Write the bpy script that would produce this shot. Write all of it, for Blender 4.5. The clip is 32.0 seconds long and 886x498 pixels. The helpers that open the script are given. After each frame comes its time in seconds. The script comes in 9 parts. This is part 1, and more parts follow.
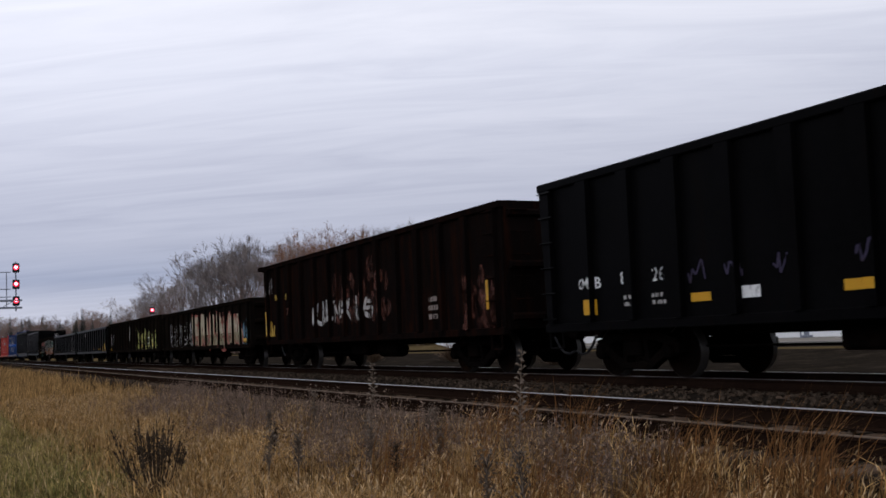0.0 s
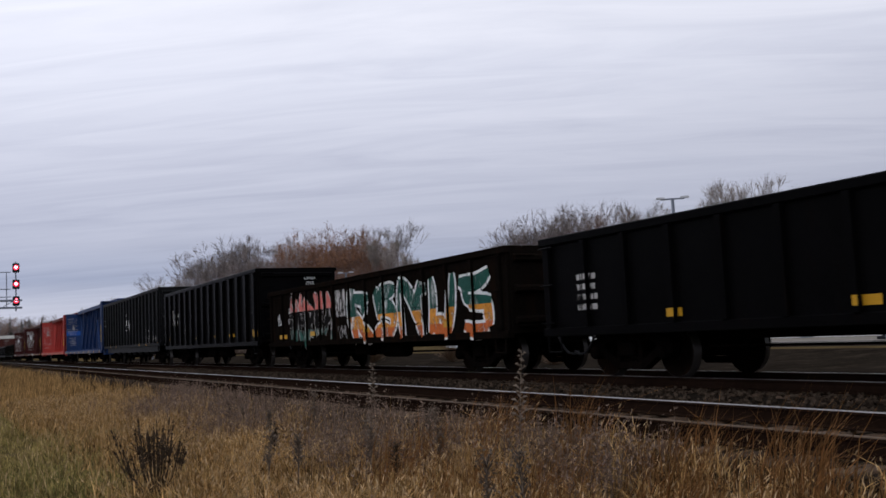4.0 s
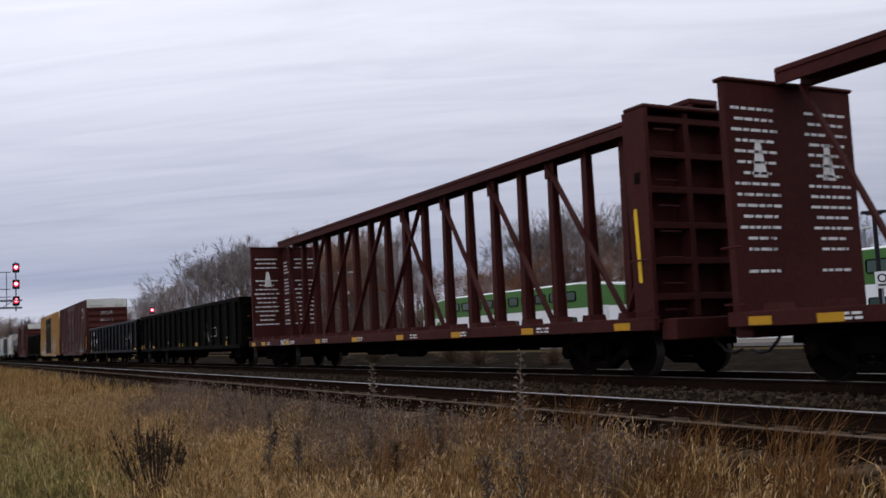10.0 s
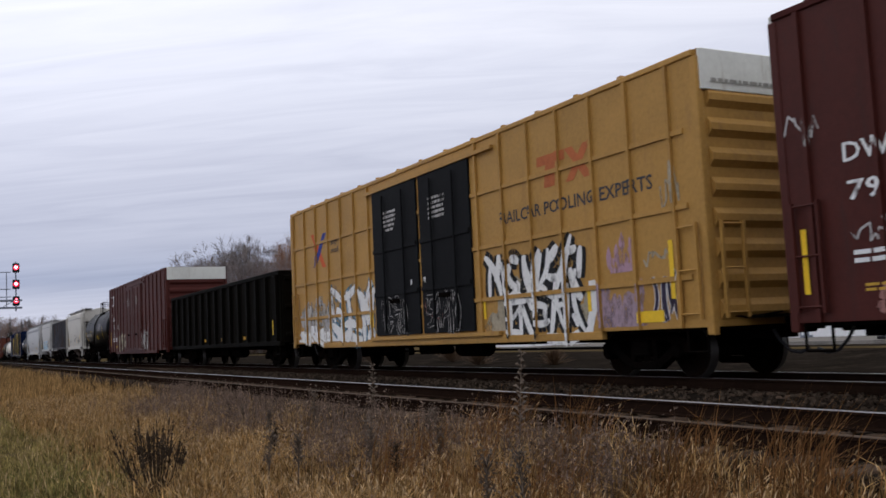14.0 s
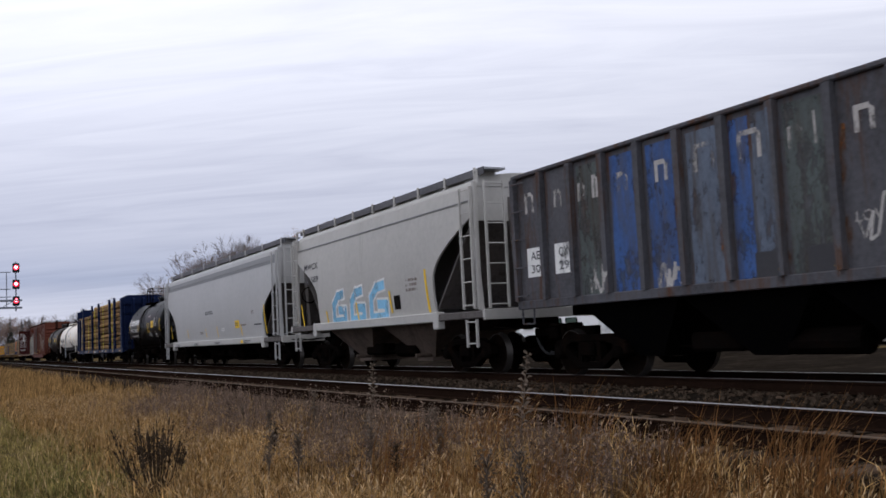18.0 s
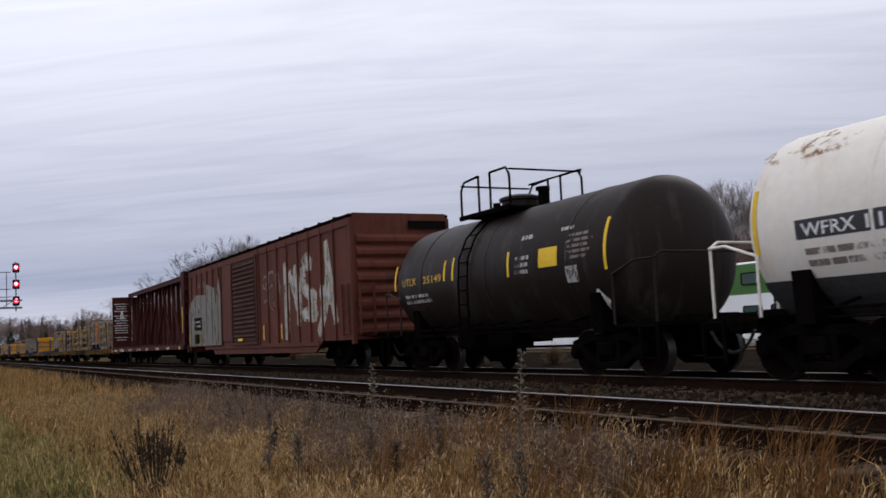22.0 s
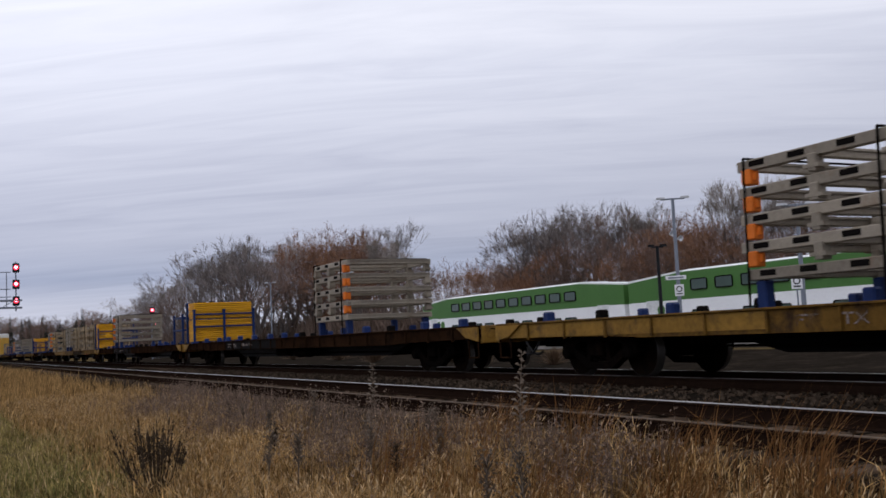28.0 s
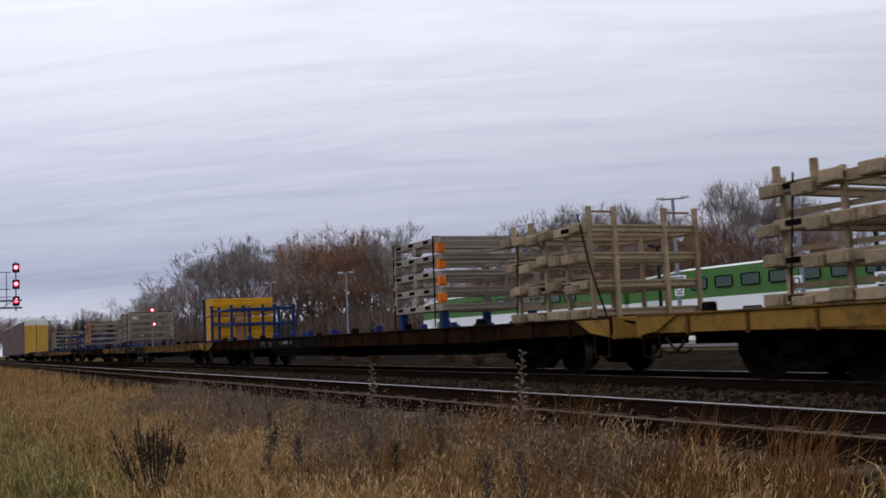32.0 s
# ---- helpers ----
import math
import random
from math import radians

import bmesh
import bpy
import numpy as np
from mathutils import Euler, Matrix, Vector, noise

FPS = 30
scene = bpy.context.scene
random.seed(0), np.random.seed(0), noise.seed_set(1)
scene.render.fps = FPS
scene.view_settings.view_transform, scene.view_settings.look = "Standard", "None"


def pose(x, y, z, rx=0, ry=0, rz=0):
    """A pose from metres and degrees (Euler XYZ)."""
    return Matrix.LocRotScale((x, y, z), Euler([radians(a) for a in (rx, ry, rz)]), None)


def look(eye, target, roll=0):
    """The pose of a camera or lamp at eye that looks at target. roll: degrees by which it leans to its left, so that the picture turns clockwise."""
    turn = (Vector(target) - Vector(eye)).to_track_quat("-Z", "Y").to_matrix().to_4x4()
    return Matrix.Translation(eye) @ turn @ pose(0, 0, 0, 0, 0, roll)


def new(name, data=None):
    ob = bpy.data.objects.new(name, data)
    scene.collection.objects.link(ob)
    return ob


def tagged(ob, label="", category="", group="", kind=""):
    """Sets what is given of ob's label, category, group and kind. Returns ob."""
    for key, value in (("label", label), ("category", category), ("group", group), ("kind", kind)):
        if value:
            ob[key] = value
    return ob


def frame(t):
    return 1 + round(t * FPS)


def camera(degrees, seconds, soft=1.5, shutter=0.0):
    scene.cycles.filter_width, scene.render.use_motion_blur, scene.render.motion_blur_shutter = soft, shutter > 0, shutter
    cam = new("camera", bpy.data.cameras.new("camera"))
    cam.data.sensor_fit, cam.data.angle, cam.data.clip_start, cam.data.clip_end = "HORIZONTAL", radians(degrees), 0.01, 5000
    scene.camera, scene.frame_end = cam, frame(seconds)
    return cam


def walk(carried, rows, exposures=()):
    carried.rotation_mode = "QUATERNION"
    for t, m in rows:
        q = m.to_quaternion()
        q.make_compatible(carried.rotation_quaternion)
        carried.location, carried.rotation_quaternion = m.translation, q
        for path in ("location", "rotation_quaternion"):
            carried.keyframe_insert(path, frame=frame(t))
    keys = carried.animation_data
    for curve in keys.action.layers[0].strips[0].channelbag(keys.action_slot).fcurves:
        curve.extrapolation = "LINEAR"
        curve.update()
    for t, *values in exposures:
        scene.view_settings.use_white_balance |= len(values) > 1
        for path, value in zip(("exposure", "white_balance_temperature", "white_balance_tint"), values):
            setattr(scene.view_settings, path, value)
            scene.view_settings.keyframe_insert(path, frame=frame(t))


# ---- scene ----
# The camera stands still beside the line; the train runs along +x on the farther track.
CAM_H, YN, YC = 0.87, 6.60, 11.38
EYE = Vector((0.0, 0.0, CAM_H))
YAW, PITCH = radians(62.34), radians(5.12)
AIM = Vector((-math.sin(YAW) * math.cos(PITCH), math.cos(YAW) * math.cos(PITCH), math.sin(PITCH)))
cam = camera(49.60, 32.0, soft=1.6, shutter=0.05)
walk(cam, [(0.0, look(EYE, EYE + AIM, -2.76)), (32.0, look(EYE, EYE + AIM, -2.76))],
     [(0.0, 0.0), (12.6, 0.01), (14.0, 0.10), (16.5, 0.11), (18.0, 0.17), (20.0, 0.15), (22.0, 0.03), (32.0, 0.03)])

# ---- world and sun: an even overcast with streaks towards the horizon ----
scene.view_settings.exposure = 0.0


def node(tree, kind, **sets):
    n = tree.nodes.new(kind)
    for key, value in sets.items():
        if key == "op":
            n.operation = value
        elif key == "blend":
            n.data_type, n.blend_type = "RGBA", value
        else:
            n.inputs[key.replace("_", " ")].default_value = value
    return n


def ramp(tree, stops):
    n = tree.nodes.new("ShaderNodeValToRGB")
    els = n.color_ramp.elements
    while len(els) < len(stops):
        els.new(0.5)
    for e, (p, c) in zip(els, stops):
        e.position, e.color = p, (*c, 1)
    return n


world = bpy.data.worlds.new("overcast")
scene.world = world
world.use_nodes = True
wt = world.node_tree
wt.nodes.clear()
wout = wt.nodes.new("ShaderNodeOutputWorld")
wbg = node(wt, "ShaderNodeBackground", Strength=1.0)
sky = wt.nodes.new("ShaderNodeTexSky")
sky.sky_type, sky.sun_disc, sky.sun_elevation, sky.sun_rotation = "NISHITA", False, radians(42), radians(-27)
skyscale = node(wt, "ShaderNodeMix", blend="MULTIPLY")
skyscale.inputs[0].default_value = 1.0
skyscale.inputs[7].default_value = (0.09, 0.09, 0.09, 1)
wco = wt.nodes.new("ShaderNodeTexCoord")
wsep = wt.nodes.new("ShaderNodeSeparateXYZ")
lift = node(wt, "ShaderNodeMath", op="MAXIMUM")
lift.inputs[1].default_value = 0.0
lift2 = node(wt, "ShaderNodeMath", op="ADD")
lift2.inputs[1].default_value = 0.10
px_ = node(wt, "ShaderNodeMath", op="DIVIDE")
py_ = node(wt, "ShaderNodeMath", op="DIVIDE")
wcomb = wt.nodes.new("ShaderNodeCombineXYZ")
wmap = wt.nodes.new("ShaderNodeMapping")
wmap.inputs["Rotation"].default_value = (0, 0, radians(-58))
wmap2 = wt.nodes.new("ShaderNodeMapping")
wmap2.inputs["Scale"].default_value = (0.30, 1.5, 1.0)
wn1 = node(wt, "ShaderNodeTexNoise", Scale=3.4, Detail=8.0, Roughness=0.60, Distortion=0.9)
wn2 = node(wt, "ShaderNodeTexNoise", Scale=0.55, Detail=3.0, Roughness=0.5)
wavg = node(wt, "ShaderNodeMath", op="ADD")
# cloud tone by height over the horizon
base = ramp(wt, [(0.0, (0.492, 0.515, 0.622)), (0.042, (0.532, 0.554, 0.675)), (0.070, (0.355, 0.396, 0.538)), (0.105, (0.453, 0.480, 0.607)), (0.18, (0.591, 0.614, 0.738)), (0.27, (0.768, 0.792, 0.918)), (0.36, (0.857, 0.876, 0.992)), (1.0, (0.926, 0.941, 1.034))])
vary = ramp(wt, [(0.35, (0.865, 0.87, 0.895)), (0.50, (1.0, 1.0, 1.0)), (0.65, (1.11, 1.10, 1.08))])
wmul = node(wt, "ShaderNodeMix", blend="MULTIPLY")
wmul.inputs[0].default_value = 1.0
wmix = node(wt, "ShaderNodeMix", blend="MIX")
wmix.inputs[0].default_value = 0.97
L = wt.links.new
L(wco.outputs["Generated"], wsep.inputs[0])
L(wsep.outputs["Z"], lift.inputs[0])
L(lift.outputs[0], lift2.inputs[0])
L(wsep.outputs["X"], px_.inputs[0])
L(lift2.outputs[0], px_.inputs[1])
L(wsep.outputs["Y"], py_.inputs[0])
L(lift2.outputs[0], py_.inputs[1])
L(px_.outputs[0], wcomb.inputs[0])
L(py_.outputs[0], wcomb.inputs[1])
L(wcomb.outputs[0], wmap.inputs[0])
L(wmap.outputs[0], wmap2.inputs[0])
L(wmap2.outputs[0], wn1.inputs["Vector"])
L(wmap2.outputs[0], wn2.inputs["Vector"])
wav2 = node(wt, "ShaderNodeMath", op="MULTIPLY")
wav2.inputs[1].default_value = 0.5
L(wn1.outputs["Fac"], wavg.inputs[0])
L(wn2.outputs["Fac"], wavg.inputs[1])
L(wavg.outputs[0], wav2.inputs[0])
L(wav2.outputs[0], vary.inputs[0])
L(lift.outputs[0], base.inputs[0])
L(base.outputs[0], wmul.inputs[6])
L(vary.outputs[0], wmul.inputs[7])
L(sky.outputs[0], skyscale.inputs[6])
L(skyscale.outputs[2], wmix.inputs[6])
lean = node(wt, "ShaderNodeMath", op="MULTIPLY_ADD")
lean.inputs[1].default_value, lean.inputs[2].default_value = -0.22, 1.075
wlean = node(wt, "ShaderNodeMix", blend="MULTIPLY")
wlean.inputs[0].default_value = 1.0
L(wsep.outputs["Y"], lean.inputs[0])
L(wmul.outputs[2], wlean.inputs[6])
L(lean.outputs[0], wlean.inputs[7])
L(wlean.outputs[2], wmix.inputs[7])
L(wmix.outputs[2], wbg.inputs["Color"])
L(wbg.outputs[0], wout.inputs[0])

sun = new("sun", bpy.data.lights.new("sun", "SUN"))
sun.data.energy, sun.data.angle, sun.data.color = 0.5, radians(25), (1.0, 0.97, 0.93)
sun.matrix_world = look((-30, 60, 60), (0, 0, 0))


# ---- materials ----
def stuff(name, col, rough=0.6, metal=0.0, dark=0.55, grain=6.0, rust=0.0, rust_col=(0.16, 0.065, 0.03), streak=0.0, bump=0.15, spread=0.0, bumpscale=40.0, spec=0.14, island=0.0, worn=0.0):
    """Painted, worn or raw surface: broad tone, fine grain, rust or dirt with its own shape, streaks that run down."""
    m = bpy.data.materials.new(name)
    m.use_nodes = True
    t = m.node_tree
    t.nodes.clear()
    out, bs = t.nodes.new("ShaderNodeOutputMaterial"), t.nodes.new("ShaderNodeBsdfPrincipled")
    k = t.links.new
    k(bs.outputs[0], out.inputs[0])
    bs.inputs["Roughness"].default_value, bs.inputs["Metallic"].default_value = rough, metal
    bs.inputs["Specular IOR Level"].default_value = spec
    co = t.nodes.new("ShaderNodeTexCoord")
    info = t.nodes.new("ShaderNodeObjectInfo")
    shift = node(t, "ShaderNodeVectorMath", op="ADD")
    far = node(t, "ShaderNodeMath", op="MULTIPLY")
    far.inputs[1].default_value = 37.0
    k(info.outputs["Random"], far.inputs[0])
    k(co.outputs["Object"], shift.inputs[0])
    k(far.outputs[0], shift.inputs[1])
    broad = node(t, "ShaderNodeTexNoise", Scale=grain * 0.12, Detail=4.0, Roughness=0.6)
    fine = node(t, "ShaderNodeTexNoise", Scale=grain * 2.2, Detail=5.0, Roughness=0.7)
    k(shift.outputs[0], broad.inputs["Vector"])
    k(shift.outputs[0], fine.inputs["Vector"])
    add = node(t, "ShaderNodeMath", op="ADD")
    half = node(t, "ShaderNodeMath", op="MULTIPLY")
    half.inputs[1].default_value = 0.5
    k(broad.outputs["Fac"], add.inputs[0])
    k(fine.outputs["Fac"], add.inputs[1])
    k(add.outputs[0], half.inputs[0])
    lo, hi = tuple(c * dark for c in col), tuple(min(1.0, c * (2 - dark) ** 0.8) for c in col)
    tone = ramp(t, [(0.32, lo), (0.5, col), (0.68, hi)])
    k(half.outputs[0], tone.inputs[0])
    last = tone.outputs[0]
    if rust or streak:
        mp = t.nodes.new("ShaderNodeMapping")
        mp.inputs["Scale"].default_value = (1.0, 1.0, 0.12 if streak else 0.8)
        rn = node(t, "ShaderNodeTexNoise", Scale=grain * (0.7 if streak else 0.35), Detail=8.0, Roughness=0.72, Distortion=0.3)
        k(shift.outputs[0], mp.inputs[0])
        k(mp.outputs[0], rn.inputs["Vector"])
        amount = max(rust, streak)
        edge = ramp(t, [(0.62 - 0.3 * amount, (0, 0, 0)), (0.80 - 0.3 * amount, (1, 1, 1))])
        k(rn.outputs["Fac"], edge.inputs[0])
        mx = node(t, "ShaderNodeMix", blend="MIX")
        k(edge.outputs[0], mx.inputs[0])
        k(last, mx.inputs[6])
        mx.inputs[7].default_value = (*rust_col, 1)
        last = mx.outputs[2]
    if spread or island:
        hs = t.nodes.new("ShaderNodeHueSaturation")
        mr = node(t, "ShaderNodeMapRange")
        amount = spread or island
        mr.inputs["To Min"].default_value, mr.inputs["To Max"].default_value = 1 - amount, 1 + amount
        if island:
            geo_in = t.nodes.new("ShaderNodeNewGeometry")
            k(geo_in.outputs["Random Per Island"], mr.inputs["Value"])
        else:
            k(info.outputs["Random"], mr.inputs["Value"])
        k(mr.outputs[0], hs.inputs["Value"])
        k(last, hs.inputs["Color"])
        last = hs.outputs[0]
    if worn:
        # paint that has flaked or thinned away in places
        wm = t.nodes.new("ShaderNodeMapping")
        wm.inputs["Scale"].default_value = (1.0, 1.0, 0.45)
        wn = node(t, "ShaderNodeTexNoise", Scale=3.2, Detail=9.0, Roughness=0.74)
        k(shift.outputs[0], wm.inputs[0])
        k(wm.outputs[0], wn.inputs["Vector"])
        gone = ramp(t, [(0.30 + 0.28 * worn, (0, 0, 0)), (0.44 + 0.28 * worn, (1, 1, 1))])
        k(wn.outputs["Fac"], gone.inputs[0])
        k(gone.outputs[0], bs.inputs["Alpha"])
    k(last, bs.inputs["Base Color"])
    bn = node(t, "ShaderNodeTexNoise", Scale=bumpscale, Detail=4.0)
    k(co.outputs["Object"], bn.inputs["Vector"])
    bp = node(t, "ShaderNodeBump", Strength=bump, Distance=0.02)
    k(bn.outputs["Fac"], bp.inputs["Height"])
    k(bp.outputs[0], bs.inputs["Normal"])
    return m


def glow(name, col, power):
    m = bpy.data.materials.new(name)
    m.use_nodes = True
    bs = m.node_tree.nodes["Principled BSDF"]
    bs.inputs["Base Color"].default_value = (*col, 1)
    bs.inputs["Emission Color"].default_value = (*col, 1)
    bs.inputs["Emission Strength"].default_value = power
    return m


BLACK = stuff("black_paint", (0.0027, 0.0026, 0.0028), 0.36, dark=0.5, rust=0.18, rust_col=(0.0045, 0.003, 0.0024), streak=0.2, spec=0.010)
BLACK2 = stuff("charcoal_paint", (0.01026, 0.01058, 0.01102), 0.5, dark=0.75, grain=3, bump=0.08, spec=0.02)
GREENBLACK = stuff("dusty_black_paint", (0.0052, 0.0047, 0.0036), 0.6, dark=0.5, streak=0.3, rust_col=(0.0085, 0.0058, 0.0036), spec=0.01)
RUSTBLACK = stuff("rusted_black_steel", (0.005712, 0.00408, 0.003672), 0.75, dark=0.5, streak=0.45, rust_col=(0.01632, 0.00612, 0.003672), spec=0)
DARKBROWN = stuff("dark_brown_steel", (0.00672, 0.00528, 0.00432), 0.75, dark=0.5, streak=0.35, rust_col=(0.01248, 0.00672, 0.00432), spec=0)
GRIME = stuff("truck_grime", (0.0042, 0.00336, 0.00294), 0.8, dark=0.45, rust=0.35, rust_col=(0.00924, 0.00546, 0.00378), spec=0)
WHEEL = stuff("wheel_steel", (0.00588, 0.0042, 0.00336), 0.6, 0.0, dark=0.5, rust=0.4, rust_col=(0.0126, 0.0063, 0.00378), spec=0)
TREAD = stuff("polished_tread", (0.055, 0.05, 0.046), 0.4, 0.6, dark=0.8, bump=0.03)
BLUE = stuff("blue_paint", (0.011, 0.031, 0.098), 0.5, dark=0.5, streak=0.3, rust_col=(0.022, 0.026, 0.045))
BLUEBRIGHT = stuff("bright_blue_paint", (0.018, 0.085, 0.33), 0.5, dark=0.7, streak=0.15, rust_col=(0.02, 0.05, 0.17))
REDPAINT = stuff("faded_red_paint", (0.36, 0.050, 0.040), 0.6, dark=0.7, streak=0.3, rust_col=(0.22, 0.038, 0.03))
REDDARK = stuff("weathered_red_chord", (0.13, 0.026, 0.021), 0.65, dark=0.6, streak=0.25, rust_col=(0.05, 0.02, 0.016))
BROWN = stuff("oxide_brown_paint", (0.054, 0.0145, 0.0125), 0.65, dark=0.6, streak=0.22, rust_col=(0.032, 0.014, 0.011), spec=0.06)
BOXBROWN = stuff("boxcar_brown_paint", (0.062, 0.0145, 0.0105), 0.55, dark=0.75, streak=0.2, rust_col=(0.0425, 0.01785, 0.01445))
OXDARK = stuff("grimy_red_door", (0.060, 0.022, 0.015), 0.75, dark=0.5, streak=0.45, rust_col=(0.018, 0.012, 0.010))
OXIDE = stuff("rusty_red_paint", (0.105, 0.031, 0.019), 0.7, dark=0.65, streak=0.35, rust_col=(0.055, 0.024, 0.017))
PEEL = stuff("bare_peeled_metal", (0.20, 0.185, 0.155), 0.6, dark=0.7, rust=0.25, rust_col=(0.10, 0.08, 0.06), worn=0.06)
YELLOWCAR = stuff("boxcar_yellow_paint", (0.39, 0.215, 0.055), 0.5, dark=0.75, streak=0.18, rust_col=(0.28, 0.15, 0.05))
WHITECAP = stuff("white_end_paint", (0.62, 0.62, 0.56), 0.5, dark=0.85, streak=0.2, rust_col=(0.36, 0.32, 0.24))
GREYHOP = stuff("light_grey_paint", (0.42, 0.41, 0.385), 0.45, dark=0.86, grain=2.5, streak=0.08, rust_col=(0.34, 0.33, 0.30), bump=0.04)
GREYHOP2 = stuff("cool_grey_paint", (0.40, 0.40, 0.395), 0.4, dark=0.9, grain=2.5, streak=0.06, rust_col=(0.33, 0.33, 0.325), bump=0.04)
CREAM = stuff("cream_grey_paint", (0.50, 0.475, 0.42), 0.5, dark=0.84, grain=2.5, streak=0.1, rust_col=(0.38, 0.345, 0.285), bump=0.04)
STRIPE = stuff("grey_stripe_paint", (0.22, 0.225, 0.23), 0.5, dark=0.9)
WALKWAY = stuff("galvanised_walkway", (0.30, 0.31, 0.33), 0.5, 0.4, dark=0.8)
TANKBLACK = stuff("tank_black_paint", (0.00288, 0.00288, 0.00324), 0.38, dark=0.8, grain=3, streak=0.2, rust_col=(0.01152, 0.01044, 0.00972), bump=0.04, spec=0.06)
TANKGREY = stuff("dusty_black_tank", (0.0185, 0.0128, 0.0108), 0.45, dark=0.8, grain=3, streak=0.32, rust_col=(0.0455, 0.03822, 0.03367), bump=0.04, spec=0.07)
TANKWHITE = stuff("dirty_white_tank", (0.78, 0.73, 0.65), 0.45, dark=0.9, grain=3, streak=0.25, rust_col=(0.66, 0.56, 0.46), bump=0.05)
RUSTSTAIN = stuff("orange_rust_stain", (0.40, 0.24, 0.11), 0.8, dark=0.7, worn=0.75)
SPILL = stuff("dark_spill", (0.05, 0.045, 0.042), 0.7, dark=0.7, worn=0.5)
BMSTEEL = stuff("weathered_grey_steel", (0.082, 0.082, 0.090), 0.75, dark=0.55, streak=0.42, rust_col=(0.085, 0.042, 0.024), spec=0.06)
BMBLUE = stuff("worn_blue_paint", (0.050, 0.105, 0.27), 0.7, dark=0.6, streak=0.5, rust_col=(0.075, 0.075, 0.09), worn=0.2)
LOGBLUE = stuff("navy_car_paint", (0.0055, 0.0115, 0.040), 0.45, dark=0.7, streak=0.15, rust_col=(0.0105, 0.0135, 0.03), spec=0.05)
LOGWOOD = stuff("peeled_log", (0.225, 0.136, 0.060), 0.8, dark=0.4, grain=7, spread=0.55, rust=0.4, rust_col=(0.075, 0.058, 0.038), spec=0.03)
LOGEND = stuff("sawn_log_end", (0.40, 0.28, 0.13), 0.8, dark=0.7, grain=14, spread=0.2)
STRAP = stuff("yellow_strap", (0.72, 0.62, 0.05), 0.6, dark=0.85)
STRAPW = stuff("pale_strap", (0.55, 0.52, 0.42), 0.6, dark=0.85)
REFLECT = stuff("yellow_reflector", (0.52, 0.27, 0.018), 0.4, dark=0.9, grain=20)
YSTRIPE = stuff("yellow_striping", (0.78, 0.50, 0.03), 0.5, dark=0.85)
WHITE = stuff("white_lettering", (0.74, 0.74, 0.72), 0.6, dark=0.88, grain=12, worn=0.08)
WORNWHITE = stuff("worn_lettering", (0.42, 0.40, 0.38), 0.7, dark=0.6, grain=14, worn=0.35)
PALELET = stuff("faded_lettering", (0.20, 0.16, 0.14), 0.7, dark=0.6, grain=14, worn=0.35)
DARKLET = stuff("dark_lettering", (0.05, 0.05, 0.055), 0.6, dark=0.8)
YELLET = stuff("yellow_lettering", (0.55, 0.33, 0.05), 0.6, dark=0.7)
FLATEND = stuff("flatcar_end_yellow", (0.22, 0.118, 0.02), 0.7, dark=0.6, rust=0.35, rust_col=(0.05, 0.028, 0.014))
FLATYEL = stuff("worn_flatcar_yellow", (0.125, 0.066, 0.014), 0.7, dark=0.5, rust=0.5, rust_col=(0.030, 0.017, 0.010), spec=0.05)
FLATDARK = stuff("rusty_flatcar_brown", (0.0230, 0.0112, 0.0060), 0.8, dark=0.5, rust=0.45, rust_col=(0.00648, 0.00486, 0.00378), spec=0)
DECK = stuff("steel_deck", (0.0096, 0.00816, 0.0072), 0.8, dark=0.6, rust=0.3, spec=0)
FRAMEGREY = stuff("beige_grey_steel", (0.25, 0.215, 0.1688), 0.6, dark=0.7, spread=0.18, rust=0.2, rust_col=(0.175, 0.1125, 0.06875))
FRAMETAN = stuff("tan_steel", (0.27, 0.205, 0.128), 0.65, dark=0.6, spread=0.25, rust=0.28, rust_col=(0.16, 0.09, 0.05))
SLOT = stuff("dark_slot", (0.006, 0.005, 0.0045), 0.8, dark=0.8, spec=0.03)
ORANGE = stuff("orange_bracket", (0.62, 0.15, 0.02), 0.6, dark=0.75)
LOADYEL = stuff("load_yellow", (0.60, 0.29, 0.013), 0.55, dark=0.8, spread=0.10, rust=0.15, rust_col=(0.34, 0.17, 0.02))
RACKBLUE = stuff("rack_blue", (0.0085, 0.022, 0.088), 0.55, dark=0.7)
RACKYELLOW = stuff("autorack_yellow", (0.45, 0.26, 0.05), 0.6, dark=0.7, streak=0.2, rust_col=(0.25, 0.14, 0.05))
TIMBER = stuff("rack_timber", (0.22, 0.115, 0.05), 0.75, dark=0.65)
GREEN = stuff("commuter_green", (0.066, 0.165, 0.042), 0.4, dark=0.9, grain=3, bump=0.03)
COACHWHITE = stuff("coach_white", (0.82, 0.83, 0.84), 0.4, dark=0.92, grain=3, bump=0.03)
COACHROOF = stuff("coach_roof_white", (0.76, 0.77, 0.77), 0.5, dark=0.9)
POLEGREY = stuff("galvanised_pole", (0.20, 0.22, 0.26), 0.5, 0.3, dark=0.85)
POLEBLACK = stuff("black_pole", (0.012, 0.012, 0.014), 0.5, dark=0.8)
LAMPHEAD = stuff("lamp_head", (0.55, 0.56, 0.58), 0.5, dark=0.9)
SIGNWHITE = stuff("sign_white", (0.72, 0.72, 0.74), 0.5, dark=0.92)
SIGNALBOX = stuff("signal_black", (0.02, 0.02, 0.022), 0.6, dark=0.8)
REDLIGHT = glow("red_signal_lens", (1.0, 0.13, 0.18), 11.0)
